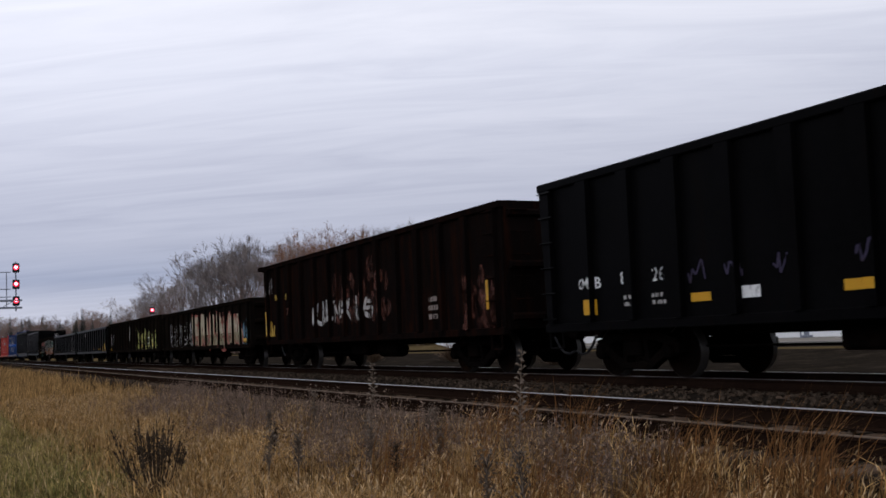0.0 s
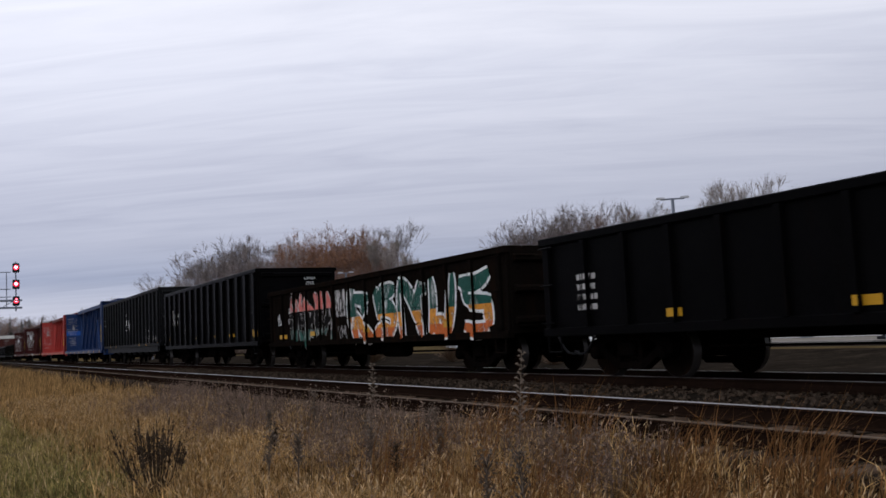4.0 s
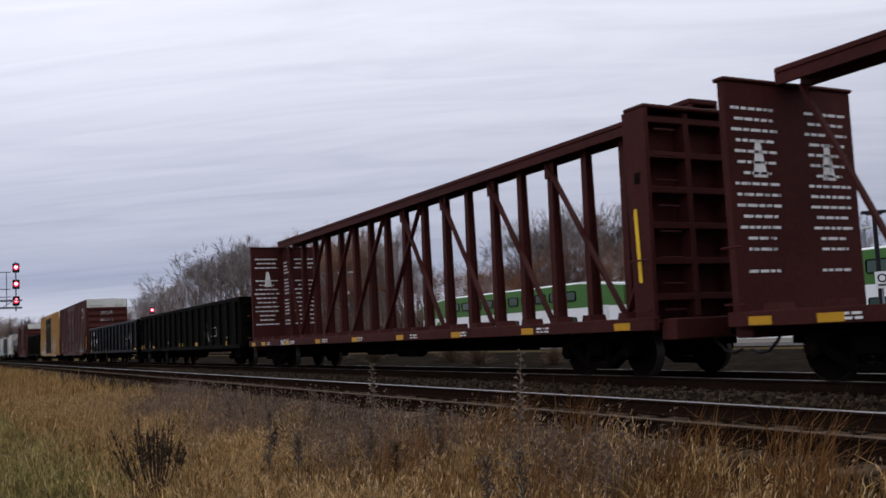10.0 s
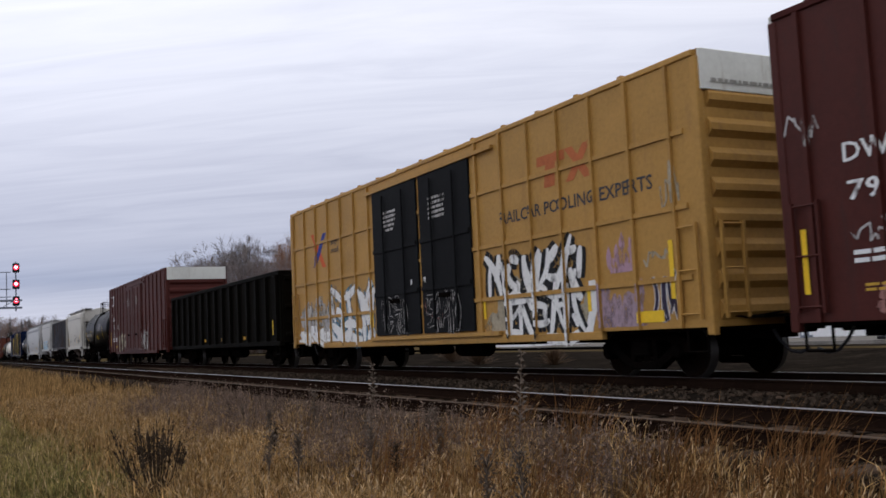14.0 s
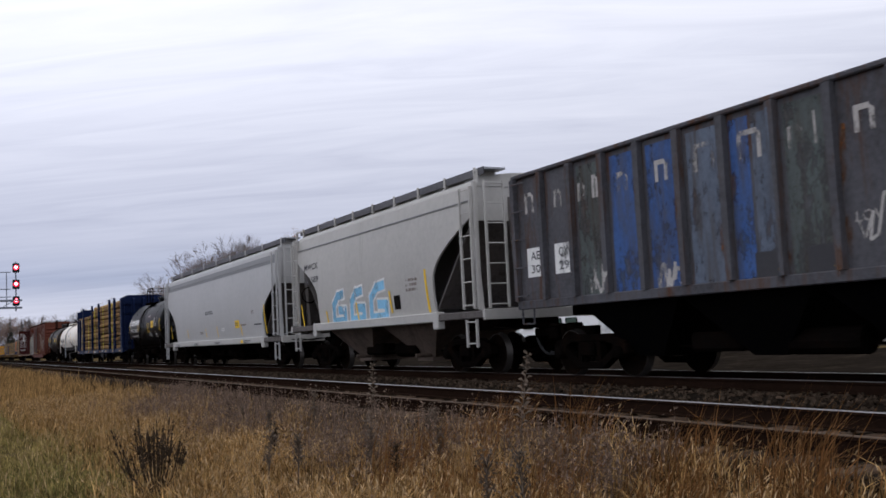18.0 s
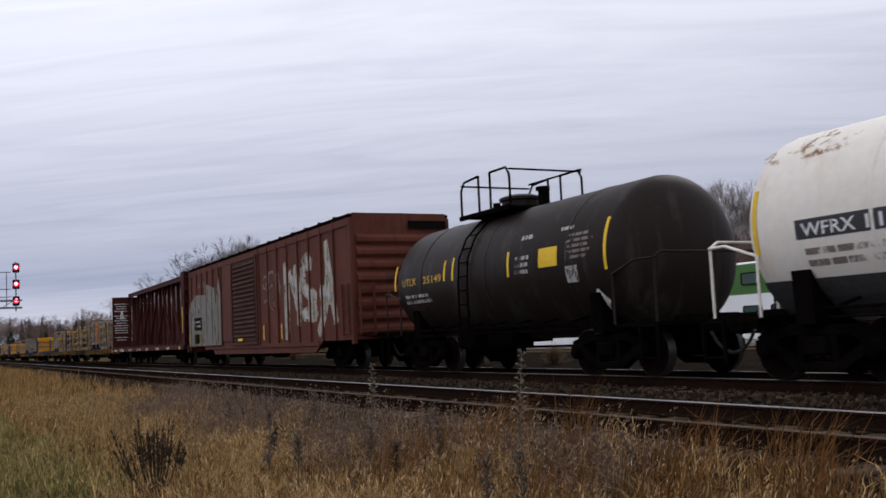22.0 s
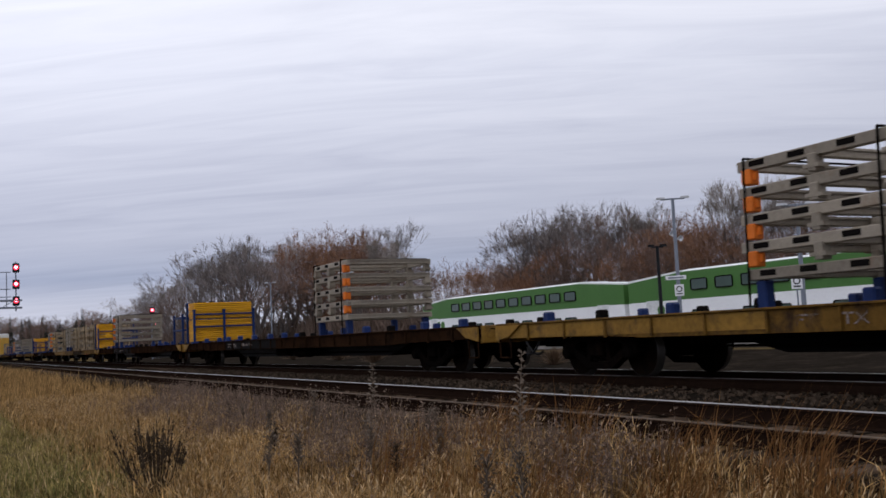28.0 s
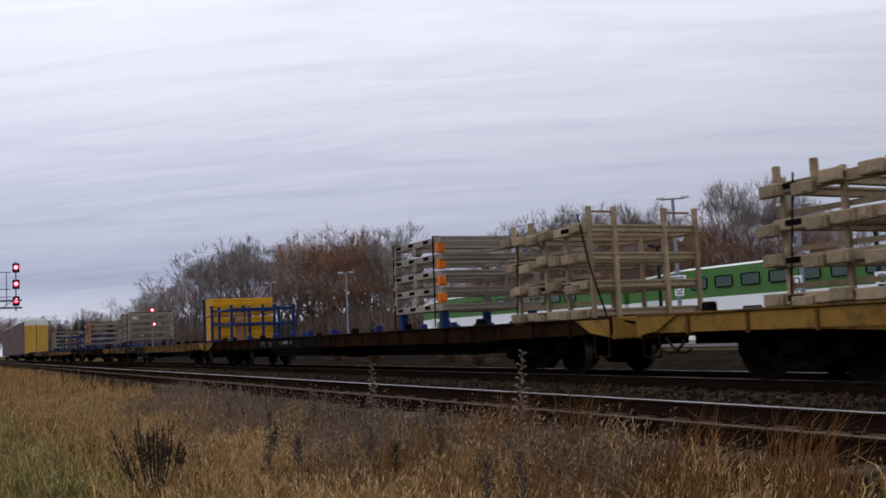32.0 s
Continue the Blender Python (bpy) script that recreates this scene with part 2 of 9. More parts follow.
# weak emission for the red glow that the lens throws around itself
REDHALO = glow("red_signal_halo", (1.0, 0.03, 0.07), 0.9)
RAILSIDE = stuff("rusty_rail", (0.0168, 0.0096, 0.0066), 0.8, dark=0.6, spec=0.0)
RAILTOP = stuff("polished_rail_head", (0.27, 0.26, 0.26), 0.36, 0.9, dark=0.8, bump=0.02)
RAILDULL = stuff("dull_rail_head", (0.085, 0.060, 0.042), 0.7, 0.0, dark=0.7, bump=0.03, spec=0.05)
TIE = stuff("weathered_tie", (0.078, 0.054, 0.038), 0.85, dark=0.5, grain=10, spread=0.35, bump=0.5, spec=0.0)
GRAVEL = stuff("ballast_stone", (0.041, 0.030, 0.0215), 0.9, dark=0.6, island=0.5, spec=0.0)
BEDDIRT = stuff("ballast_bed", (0.0200, 0.0158, 0.0122), 0.95, dark=0.5, grain=18, bump=0.9, bumpscale=60, spec=0.0)
CONCRETE = stuff("pale_concrete", (0.16, 0.148, 0.132), 0.85, dark=0.8, spec=0.0)
BARK = stuff("bare_bark", (0.205, 0.175, 0.165), 0.9, dark=0.6, spread=0.3, spec=0.02)
TRUNK = stuff("tree_trunk", (0.13, 0.112, 0.105), 0.9, dark=0.55, spread=0.3, spec=0.02)
BARKRED = stuff("russet_twigs", (0.185, 0.128, 0.105), 0.9, dark=0.6, spread=0.25, spec=0.02)
BARKPALE = stuff("pale_bark", (0.24, 0.21, 0.19), 0.9, dark=0.6, spread=0.25, spec=0.02)
RUSSET = stuff("russet_leaves", (0.225, 0.122, 0.075), 0.9, dark=0.6, island=0.4, spec=0.02)
CONIFER = stuff("conifer_needles", (0.0234, 0.0299, 0.0221), 0.9, dark=0.6, island=0.4)
STRAW = stuff("dry_grass", (0.328, 0.203, 0.082), 0.8, dark=0.5, grain=9, rust=0.42, rust_col=(0.105, 0.056, 0.022), island=0.85, bump=0.0, spec=0.03)
STRAWHEAD = stuff("grass_seed_head", (0.46, 0.325, 0.18), 0.85, dark=0.7, island=0.5, bump=0.0, spec=0.03)
TURF = stuff("short_turf", (0.250, 0.194, 0.071), 0.85, dark=0.6, grain=10, rust=0.45, rust_col=(0.11, 0.092, 0.030), island=0.7, bump=0.0, spec=0.03)
SOIL = stuff("field_soil", (0.075, 0.054, 0.028), 0.95, dark=0.5, grain=5, rust=0.35, rust_col=(0.075, 0.064, 0.022), bump=0.8, bumpscale=25, spec=0.0)
WEED = stuff("dead_weed", (0.12, 0.095, 0.074), 0.9, dark=0.6, island=0.35, spec=0.0)
WEEDDARK = stuff("dark_weed", (0.046, 0.034, 0.024), 0.9, dark=0.6, island=0.35, spec=0.0)


# ---- mesh helpers ----
class Geo:
    """A growing list of corners and faces."""

    def __init__(self):
        self.v, self.f = [], []

    def add(self, verts, faces):
        n = len(self.v)
        self.v += [tuple(p) for p in verts]
        self.f += [tuple(i + n for i in q) for q in faces]
        return self

    def box(self, x0, x1, y0, y1, z0, z1, m=None, b=0.0):
        if b <= 0:
            vs = [(x, y, z) for x in (x0, x1) for y in (y0, y1) for z in (z0, z1)]
            fs = [(0, 1, 3, 2), (4, 6, 7, 5), (0, 4, 5, 1), (2, 3, 7, 6), (0, 2, 6, 4), (1, 5, 7, 3)]
        else:
            vs, ix, fs = [], {}, []
            X, Y, Z = (x0, x1), (y0, y1), (z0, z1)
            for i in (0, 1):
                for j in (0, 1):
                    for l in (0, 1):
                        sx, sy, sz = (1, -1)[i] * b, (1, -1)[j] * b, (1, -1)[l] * b
                        for a, p in (("x", (X[i], Y[j] + sy, Z[l] + sz)), ("y", (X[i] + sx, Y[j], Z[l] + sz)), ("z", (X[i] + sx, Y[j] + sy, Z[l]))):
                            ix[i, j, l, a] = len(vs)
                            vs.append(p)
            for i in (0, 1):
                fs += [tuple(ix[i, j, l, "x"] for j, l in ((0, 0), (1, 0), (1, 1), (0, 1))), tuple(ix[j, i, l, "y"] for j, l in ((0, 0), (1, 0), (1, 1), (0, 1))), tuple(ix[j, l, i, "z"] for j, l in ((0, 0), (1, 0), (1, 1), (0, 1)))]
                for j in (0, 1):
                    fs += [(ix[i, j, 0, "x"], ix[i, j, 1, "x"], ix[i, j, 1, "y"], ix[i, j, 0, "y"]), (ix[i, 0, j, "x"], ix[i, 1, j, "x"], ix[i, 1, j, "z"], ix[i, 0, j, "z"]), (ix[0, i, j, "y"], ix[1, i, j, "y"], ix[1, i, j, "z"], ix[0, i, j, "z"])]
                    fs += [(ix[i, j, l, "x"], ix[i, j, l, "y"], ix[i, j, l, "z"]) for l in (0, 1)]
        if m is not None:
            vs = [m @ Vector(p) for p in vs]
        return self.add(vs, fs)

    def bar(self, p, q, w, h=None, up=(0, 0, 1)):
        """A rectangular bar from p to q, w across and h along up."""
        p, q, h = Vector(p), Vector(q), h or w
        d = (q - p).normalized()
        side = d.cross(Vector(up))
        side = (side if side.length > 1e-4 else Vector((1, 0, 0))).normalized()
        top = side.cross(d).normalized()
        vs = [e + side * sx * w / 2 + top * sz * h / 2 for e in (p, q) for sx, sz in ((-1, -1), (1, -1), (1, 1), (-1, 1))]
        return self.add(vs, [(3, 2, 1, 0), (4, 5, 6, 7), (0, 1, 5, 4), (1, 2, 6, 5), (2, 3, 7, 6), (3, 0, 4, 7)])

    def tube(self, p, q, r, r2=None, n=8, caps=True):
        p, q = Vector(p), Vector(q)
        d = (q - p).normalized()
        a = d.cross(Vector((0, 0, 1)))
        a = (a if a.length > 1e-3 else Vector((1, 0, 0))).normalized()
        c = d.cross(a)
        r2 = r if r2 is None else r2
        vs = []
        for e, rad in ((p, r), (q, r2)):
            vs += [e + (a * math.cos(2 * math.pi * i / n) + c * math.sin(2 * math.pi * i / n)) * rad for i in range(n)]
        fs = [(i, (i + 1) % n, n + (i + 1) % n, n + i) for i in range(n)]
        if caps:
            fs += [tuple(range(n))[::-1], tuple(range(n, 2 * n))]
        return self.add(vs, fs)

    def pipe(self, pts, r, n=6):
        for p, q in zip(pts, pts[1:]):
            self.tube(p, q, r, n=n)
        return self

    def prism(self, pts, axis, a, b):
        """A flat outline (pairs) pushed from a to b along an axis."""
        def put(p, s):
            u, w = p
            return {"x": (s, u, w), "y": (u, s, w), "z": (u, w, s)}[axis]
        n = len(pts)
        vs = [put(p, a) for p in pts] + [put(p, b) for p in pts]
        fs = [(i, (i + 1) % n, n + (i + 1) % n, n + i) for i in range(n)] + [tuple(range(n))[::-1], tuple(range(n, 2 * n))]
        return self.add(vs, fs)

    def spin(self, prof, n=24, centre=(0, 0, 0), axis="x"):
        """A profile of (along, radius) turned round an axis."""
        vs = []
        for s, r in prof:
            for i in range(n):
                c, d = r * math.cos(2 * math.pi * i / n), r * math.sin(2 * math.pi * i / n)
                p = {"x": (s, c, d), "y": (c, s, d), "z": (c, d, s)}[axis]
                vs.append(tuple(p[j] + centre[j] for j in range(3)))
        fs = [(k * n + i, k * n + (i + 1) % n, (k + 1) * n + (i + 1) % n, (k + 1) * n + i) for k in range(len(prof) - 1) for i in range(n)]
        return self.add(vs, fs)

    def mesh(self, name, material, smooth=False):
        me = bpy.data.meshes.new(name)
        me.from_pydata(self.v, [], self.f)
        bm = bmesh.new()
        bm.from_mesh(me)
        bmesh.ops.recalc_face_normals(bm, faces=bm.faces)
        bm.to_mesh(me)
        bm.free()
        me.materials.append(material)
        if smooth:
            me.polygons.foreach_set("use_smooth", [True] * len(me.polygons))
        return me


FINE = ("graffiti", "graffiti_outline", "bare_patch", "small_lettering", "seed_head", "lettering")  # marks too fine to pick apart


def part(name, geo, material, parent, label="", at=None, smooth=False):
    """One mesh object, under a thing or a part; geo may be a mesh that others share."""
    me = geo.mesh(name, material, smooth) if isinstance(geo, Geo) else geo
    ob = new(name, me)
    if parent is not None:
        ob.parent = parent
    if at is not None:
        ob.matrix_basis = at if isinstance(at, Matrix) else Matrix.Translation(at)
    if label:
        ob["label"] = label
    if name in FINE:
        ob["kind"] = "stuff"
    return ob


def setting(name, geo, material, label, category, smooth=False):
    return tagged(part(name, geo, material, None, smooth=smooth), label, category, kind="structure")


MOVING = []  # (thing, x at 16 s, y, z)


def rolling(name, x16, label, category, group="", y=YC, z=0.0):
    """An Empty that rides with the train; x16 is its place along the track at 16 s."""
    ob = new(name)
    tagged(ob, label, category, group)
    MOVING.append((ob, x16, y, z))
    return ob


def run(t):
    """How far the train has run since 16 s."""
    return 22.27 * (t - 16) + 0.007 * (t - 16) ** 2


def motions():
    for ob, x, y, z in MOVING:
        walk(ob, [(t, pose(x + run(t), y, z)) for t in (0.0, 8.0, 16.0, 24.0, 32.0)])
    for ob, x, y, z, leans in SWAYING:
        walk(ob, [(t, pose(x, y, z, a, b, 0)) for t, a, b in leans])


SWAYING = []


# ---- ground and track ----
def ground_z(x, y):
    prof = [(-900, -1.2), (-30, -0.75), (0, -0.58), (2.2, -0.52), (4.2, -0.45), (14.5, -0.40), (17, -0.32), (24.5, -0.03), (36, -0.30), (40, -0.95), (46, -0.95), (52, -0.4), (120, 0.2), (1500, 0.4)]
    z = prof[-1][1]
    for (a, za), (b, zb) in zip(prof, prof[1:]):
        if y <= b:
            z = za + (zb - za) * max(0, (y - a)) / (b - a)
            break
    if -6 < y < 4.5:
        z += 0.025 * math.sin(x * 0.9 + y * 1.3) * math.cos(y * 1.7 - x * 0.25)
    return z


def strip(xs, ys, zf):
    g = Geo()
    vs = [(x, y, zf(x, y)) for x in xs for y in ys]
    m = len(ys)
    return g.add(vs, [(i * m + j, (i + 1) * m + j, (i + 1) * m + j + 1, i * m + j + 1) for i in range(len(xs) - 1) for j in range(m - 1)])


gx = [-2500, -1400, -800, -500, -350, -250, -180] + [-140 + 4 * i for i in range(20)] + [-60 + 0.8 * i for i in range(82)] + [10, 20, 40, 80, 200, 600, 1500]
gy = [-2000, -900, -300, -100, -30, -12] + [-6 + 0.5 * i for i in range(22)] + [6, 9, 12, 14, 14.5, 15.5, 17, 19, 21, 24, 28, 36, 40, 43, 46, 52, 70, 120, 400, 1500]
setting("ground", strip(gx, gy, ground_z), SOIL, "rough field of dry grass and bare brown soil", "ground", True)
bed = Geo().prism([(3.9, -0.62), (4.85, -0.21), (13.35, -0.21), (14.7, -0.62)], "x", -1200, 500)
track_bed = setting("track_bed", bed, BEDDIRT, "dark crushed-stone ballast bed under two railway tracks", "track bed")
DIRT = stuff("grey_brown_dirt", (0.0145, 0.0118, 0.0094), 0.95, dark=0.4, grain=5, rust=0.4, rust_col=(0.032, 0.025, 0.019), bump=0.6, spec=0.0)
service_road = setting("service_road", strip([-120 + 4 * i for i in range(45)], [14.9, 17, 19, 21, 23, 25.2, 26.3], lambda x, y: ground_z(x, y) + 0.006 + 0.002 * (y > 16) * noise.noise((x, y, 0))), DIRT, "grey-brown dirt strip beyond the tracks", "dirt road", True)
platform = setting("platform", Geo().box(-44, 40, 26.5, 33.0, -0.8, 0.03, b=0.02), CONCRETE, "pale concrete station platform behind the freight line", "platform")
setting("platform_edge", Geo().box(-44, 40, 26.2, 26.496, -0.8, 0.06), stuff("platform_edge_concrete", (0.25, 0.235, 0.215), 0.9, spec=0.0), "pale concrete platform edge strip", "platform edge")
RAILPROF = [(-0.07, -0.165), (0.07, -0.165), (0.07, -0.15), (0.012, -0.135), (0.012, -0.04), (0.036, -0.03), (0.036, -0.004), (-0.036, -0.004), (-0.036, -0.03), (-0.012, -0.04), (-0.012, -0.135), (-0.07, -0.15)]
TRACKS = []
for tname, yc, heads in (("near_track", YN, (RAILDULL, RAILTOP)), ("train_track", YC, (RAILTOP, RAILTOP)), ("commuter_track", 42.0, (RAILTOP, RAILTOP))):
    trk = new(tname)
    tagged(trk, "railway track with rusty rails on weathered wooden ties", "track", kind="structure")
    zt = -0.8 if tname == "commuter_track" else 0.0
    for side, head in zip((-1, 1), heads):
        y = yc + side * 0.7525
        part("rail", Geo().prism([(u + y, w + zt) for u, w in RAILPROF], "x", -1200, 500), RAILSIDE, trk)
        part("rail_head", Geo().prism([(y - 0.032, zt - 0.004), (y - 0.024, zt + 0.004), (y + 0.024, zt + 0.004), (y + 0.032, zt - 0.004)], "x", -1200, 500), head, trk, "worn rail head")
    TRACKS.append(trk)


# ---- commuter train beyond the platform ----
def coach(x0, x1, y, z, taper, label, group="parked commuter train"):
    c = new("commuter_coach")
    tagged(c, label, "train coach", group)
    c.matrix_basis = Matrix.Translation((x0, y, z))
    ln, w = x1 - x0, 1.49
    t = taper
    lower = Geo().prism([(0, 1.25), (t, 0.45), (ln - t, 0.45), (ln, 1.25), (ln, 3.12), (0, 3.12)], "y", -w, w)
    part("lower_body", lower, COACHWHITE, c, "white lower body")
    upper = Geo().prism([(0, 3.124), (ln, 3.124), (ln, 4.46), (ln - t, 4.86), (t, 4.86), (0, 4.46)], "y", -w + 0.004, w - 0.004)
    part("upper_body", upper, GREEN, c, "green upper body")
    roof = Geo().prism([(-w + 0.03, 4.83), (w - 0.03, 4.83), (w - 0.10, 4.93), (w - 0.45, 5.00), (-w + 0.45, 5.00), (-w + 0.10, 4.93)], "x", t * 0.98, ln - t * 0.98)
    part("roof", roof, COACHROOF, c, "white roof")
    for e, s in ((0, 1), (ln, -1)):
        part("roof_end", Geo().prism([(e, 4.43), (e + s * t * 0.98, 4.83), (e + s * t * 0.98, 4.96), (e + s * 0.3, 4.62), (e, 4.58)], "y", -w + 0.03, w - 0.03), COACHROOF, c)
    n = int((ln - 2 * t - 1.5) / 1.85)
    glass = stuff("tinted_glass", (0.045, 0.075, 0.062), 0.12, dark=0.85, bump=0.0, spec=0.35)
    fr = Geo().box(-0.70, 0.70, -0.03, 0.0, -0.35, 0.35, b=0.10).mesh("window_frame", SLOT)
    pn = Geo().box(-0.645, 0.645, -0.042, -0.031, -0.295, 0.295, b=0.005).mesh("pane", glass)
    for k in range(n):
        xx = t + 1.4 + k * (ln - 2 * t - 2.4) / max(1, n - 1)
        fo = part("window", fr, SLOT, c, at=(xx, -w, 4.02))
        part("pane", pn, glass, fo)
        if k % 3 != 1:
            fo = part("window", fr, SLOT, c, at=(xx, -w, 2.15))
            part("pane", pn, glass, fo)
    for xx in (t * 0.45, ln - t * 0.45):
        part("door", Geo().box(xx - 0.65, xx + 0.65, -w - 0.02, -w, 1.3, 3.2, b=0.02), stuff("door_white", (0.66, 0.68, 0.68), 0.5), c, "white sliding door")
    part("stripe", Geo().box(0.2, ln - 0.2, -w - 0.012, -w - 0.002, 3.08, 3.14), COACHWHITE, c)
    part("emblem", Geo().spin([(-0.03, 0.02), (-0.03, 0.34), (0, 0.36)], 20, (3.2, -w - 0.004, 2.55), "y").spin([(-0.03, 0.02), (-0.03, 0.34), (0, 0.36)], 20, (4.0, -w - 0.004, 2.55), "y"), GREEN, c, "round green emblem")
    for xx in (t + 0.6, ln - t - 0.6):
        part("bogie", Geo().box(xx - 1.5, xx + 1.5, -1.2, 1.2, 0.25, 0.75, b=0.08).spin([(-0.9, 0.44), (0.9, 0.44)], 18, (xx - 1.1, 0, 0.44), "y").spin([(-0.9, 0.44), (0.9, 0.44)], 18, (xx + 1.1, 0, 0.44), "y"), GRIME, c)
    return c


coach(-82.0, -51.5, 42, -0.8, 5.2, "green and white double-deck commuter cab coach standing at the platform")
coach(-51.0, -25.2, 42, -0.8, 5.4, "green and white double-deck commuter coach standing at the platform")
coach(-24.7, 1.1, 42, -0.8, 5.4, "green and white double-deck commuter coach standing at the platform")


# ---- platform lamps and signs ----
def platform_lamp(x, y, h, black=False, double=True):
    lp = new("platform_lamp")
    tagged(lp, "black platform lamp post with a flat T-shaped head" if black else "grey galvanised lamp post with two flat lamp heads", "lamp post", "platform lamps")
    zb = ground_z(x, y) if not -41 < x < 40 or not 25.3 < y < 33 else 0.02
    lp.matrix_basis = Matrix.Translation((x, y, zb))
    h -= zb
    mt = POLEBLACK if black else POLEGREY
    part("pole", Geo().tube((0, 0, 0), (0, 0, h), 0.11 if not black else 0.09, 0.08 if not black else 0.07, 10), mt, lp, smooth=False)
    part("base", Geo().box(-0.18, 0.18, -0.18, 0.18, 0, 0.12, b=0.02), mt, lp)
    turned = Matrix.Rotation(radians(50), 4, "Z")
    reach, hw = (0.26, 0.16) if black else (0.58, 0.24)
    arm = part("arm", Geo().box(-reach, reach, -0.04, 0.04, h - 0.08, h, b=0.01), mt, lp, at=turned)
    for s in (-1, 1):
        part("lamp_head", Geo().prism([(s * reach - hw, h - 0.03), (s * reach + hw, h - 0.03), (s * reach + hw * 0.8, h + 0.06), (s * reach - hw * 0.8, h + 0.07)], "y", -0.12, 0.12), mt if black else LAMPHEAD, arm)
    if not black and h < 8:
        for k, dz in enumerate((1.75, 2.05)):
            part("loudspeaker", Geo().spin([(-0.10, 0.05), (0.02, 0.09), (0.12, 0.15)], 10, (0.28 if k else -0.28, 0, h - dz)), LAMPHEAD, lp, "small white horn loudspeaker")
    return lp


platform_lamp(-36.6, 32.2, 7.10)
platform_lamp(-28.9, 32.2, 5.70)
platform_lamp(-21.85, 28.0, 4.30, True)
platform_lamp(-33.04, 28.0, 4.33, True)
platform_lamp(-90, 36, 7.6)
platform_lamp(-128, 40, 9.2)
def platform_sign(x, y, z, board, post):
    """A plate with a ringed sign, turned to the line of sight, and a name board over it."""
    sp = new("platform_sign")
    tagged(sp, "white platform sign with a black ringed symbol below a name board" if board else "small white platform sign on a thin post", "sign", "platform signs")
    sp.matrix_basis = Matrix.Translation((x, y, 0.03)) @ Matrix.Rotation(radians(48), 4, "Z")
    part("post", Geo().tube((0, 0.06, 0), (0, 0.06, z + (0.75 if board else 0.25)), post), POLEGREY, sp)
    pl = part("plate", Geo().box(-0.22, 0.22, -0.03, 0.0, z - 0.28, z + 0.28, b=0.01), SIGNWHITE, sp)
    part("ring", Geo().spin([(-0.034, 0.10), (-0.034, 0.15), (-0.03, 0.15)], 18, (0, 0, z + 0.06), "y"), SLOT, pl)
    part("word_bar", Geo().box(-0.14, 0.14, -0.036, -0.031, z - 0.20, z - 0.14), SLOT, pl)
    if board:
        nb = part("name_board", Geo().box(-0.62, 0.36, -0.04, 0.0, z + 0.52, z + 0.72, b=0.01), SIGNWHITE, sp)
        part("word_bar", Geo().box(-0.50, 0.24, -0.046, -0.041, z + 0.58, z + 0.66), POLEGREY, nb)


platform_sign(-36.1, 31.8, 2.46, True, 0.04)
platform_sign(-28.75, 31.7, 2.33, False, 0.035)
platform_sign(-21.6, 27.8, 1.97, False, 0.035)
fp = new("light_pole")
tagged(fp, "slim grey light pole beyond the commuter train", "light pole")
fp.matrix_basis = Matrix.Translation((-47.8, 60, ground_z(-47.8, 60)))
part("pole", Geo().tube((0, 0, 0), (0, 0, 7.7), 0.16, 0.13, 8), POLEGREY, fp)
part("lamp_head", Geo().box(-0.1, 0.75, -0.15, 0.15, 7.45, 7.6, b=0.03), LAMPHEAD, fp)


# ---- railway signals ----
def signal_head(parent, x, y, z, s=1.0):
    hd = part("signal_head", Geo().box(x - 0.18 * s, x + 0.05 * s, y - 0.26 * s, y + 0.26 * s, z - 0.42 * s, z + 0.34 * s, b=0.05 * s), SIGNALBOX, parent)
    part("hood", Geo().prism([(y - 0.26 * s, z + 0.02), (y - 0.2 * s, z + 0.2 * s), (y, z + 0.28 * s), (y + 0.2 * s, z + 0.2 * s), (y + 0.26 * s, z + 0.02), (y + 0.22 * s, z + 0.02), (y, z + 0.24 * s), (y - 0.22 * s, z + 0.02)], "x", x + 0.05 * s, x + 0.35 * s), SIGNALBOX, hd)
    part("lens", Geo().spin([(x + 0.075 * s, 0.0), (x + 0.085 * s, 0.07 * s), (x + 0.075 * s, 0.13 * s)], 16, (0, y, z)), REDLIGHT, hd, "lit red lens")
    # added emissive ring: halo and red light on the hood, not a lamp
    part("lens_rim", Geo().spin([(x + 0.060 * s, 0.132 * s), (x + 0.064 * s, 0.20 * s), (x + 0.056 * s, 0.24 * s)], 16, (0, y, z)), REDHALO, hd, "emissive ring for the red glow around the lens")


gant = new("signal_gantry")
tagged(gant, "steel cantilever signal gantry with three lit red lights over the track", "railway signal")
GX, GY, GZ = -80.0, 4.95, 7.35
for i in range(3):
    signal_head(gant, GX, GY, GZ - 1.27 * i + 0.25, 0.95)
part("head_post", Geo().tube((GX - 0.25, GY, GZ - 3.1), (GX - 0.25, GY, GZ + 0.7), 0.05), POLEGREY, gant)
for dz in (-2.9, -2.35):
    part("walkway_beam", Geo().box(GX - 0.5, GX + 0.3, 0.2, GY + 0.4, GZ + dz, GZ + dz + 0.12), POLEGREY, gant)
for dz in (-0.1, -1.4, -2.0):
    part("rail_bar", Geo().tube((GX - 0.3, 0.2, GZ + dz), (GX - 0.3, GY - 0.35, GZ + dz), 0.035), POLEGREY, gant)
for k in range(4):
    part("stanchion", Geo().tube((GX - 0.3, 0.7 + 1.2 * k, GZ - 2.8), (GX - 0.3, 0.7 + 1.2 * k, GZ - 0.1), 0.035), POLEGREY, gant)
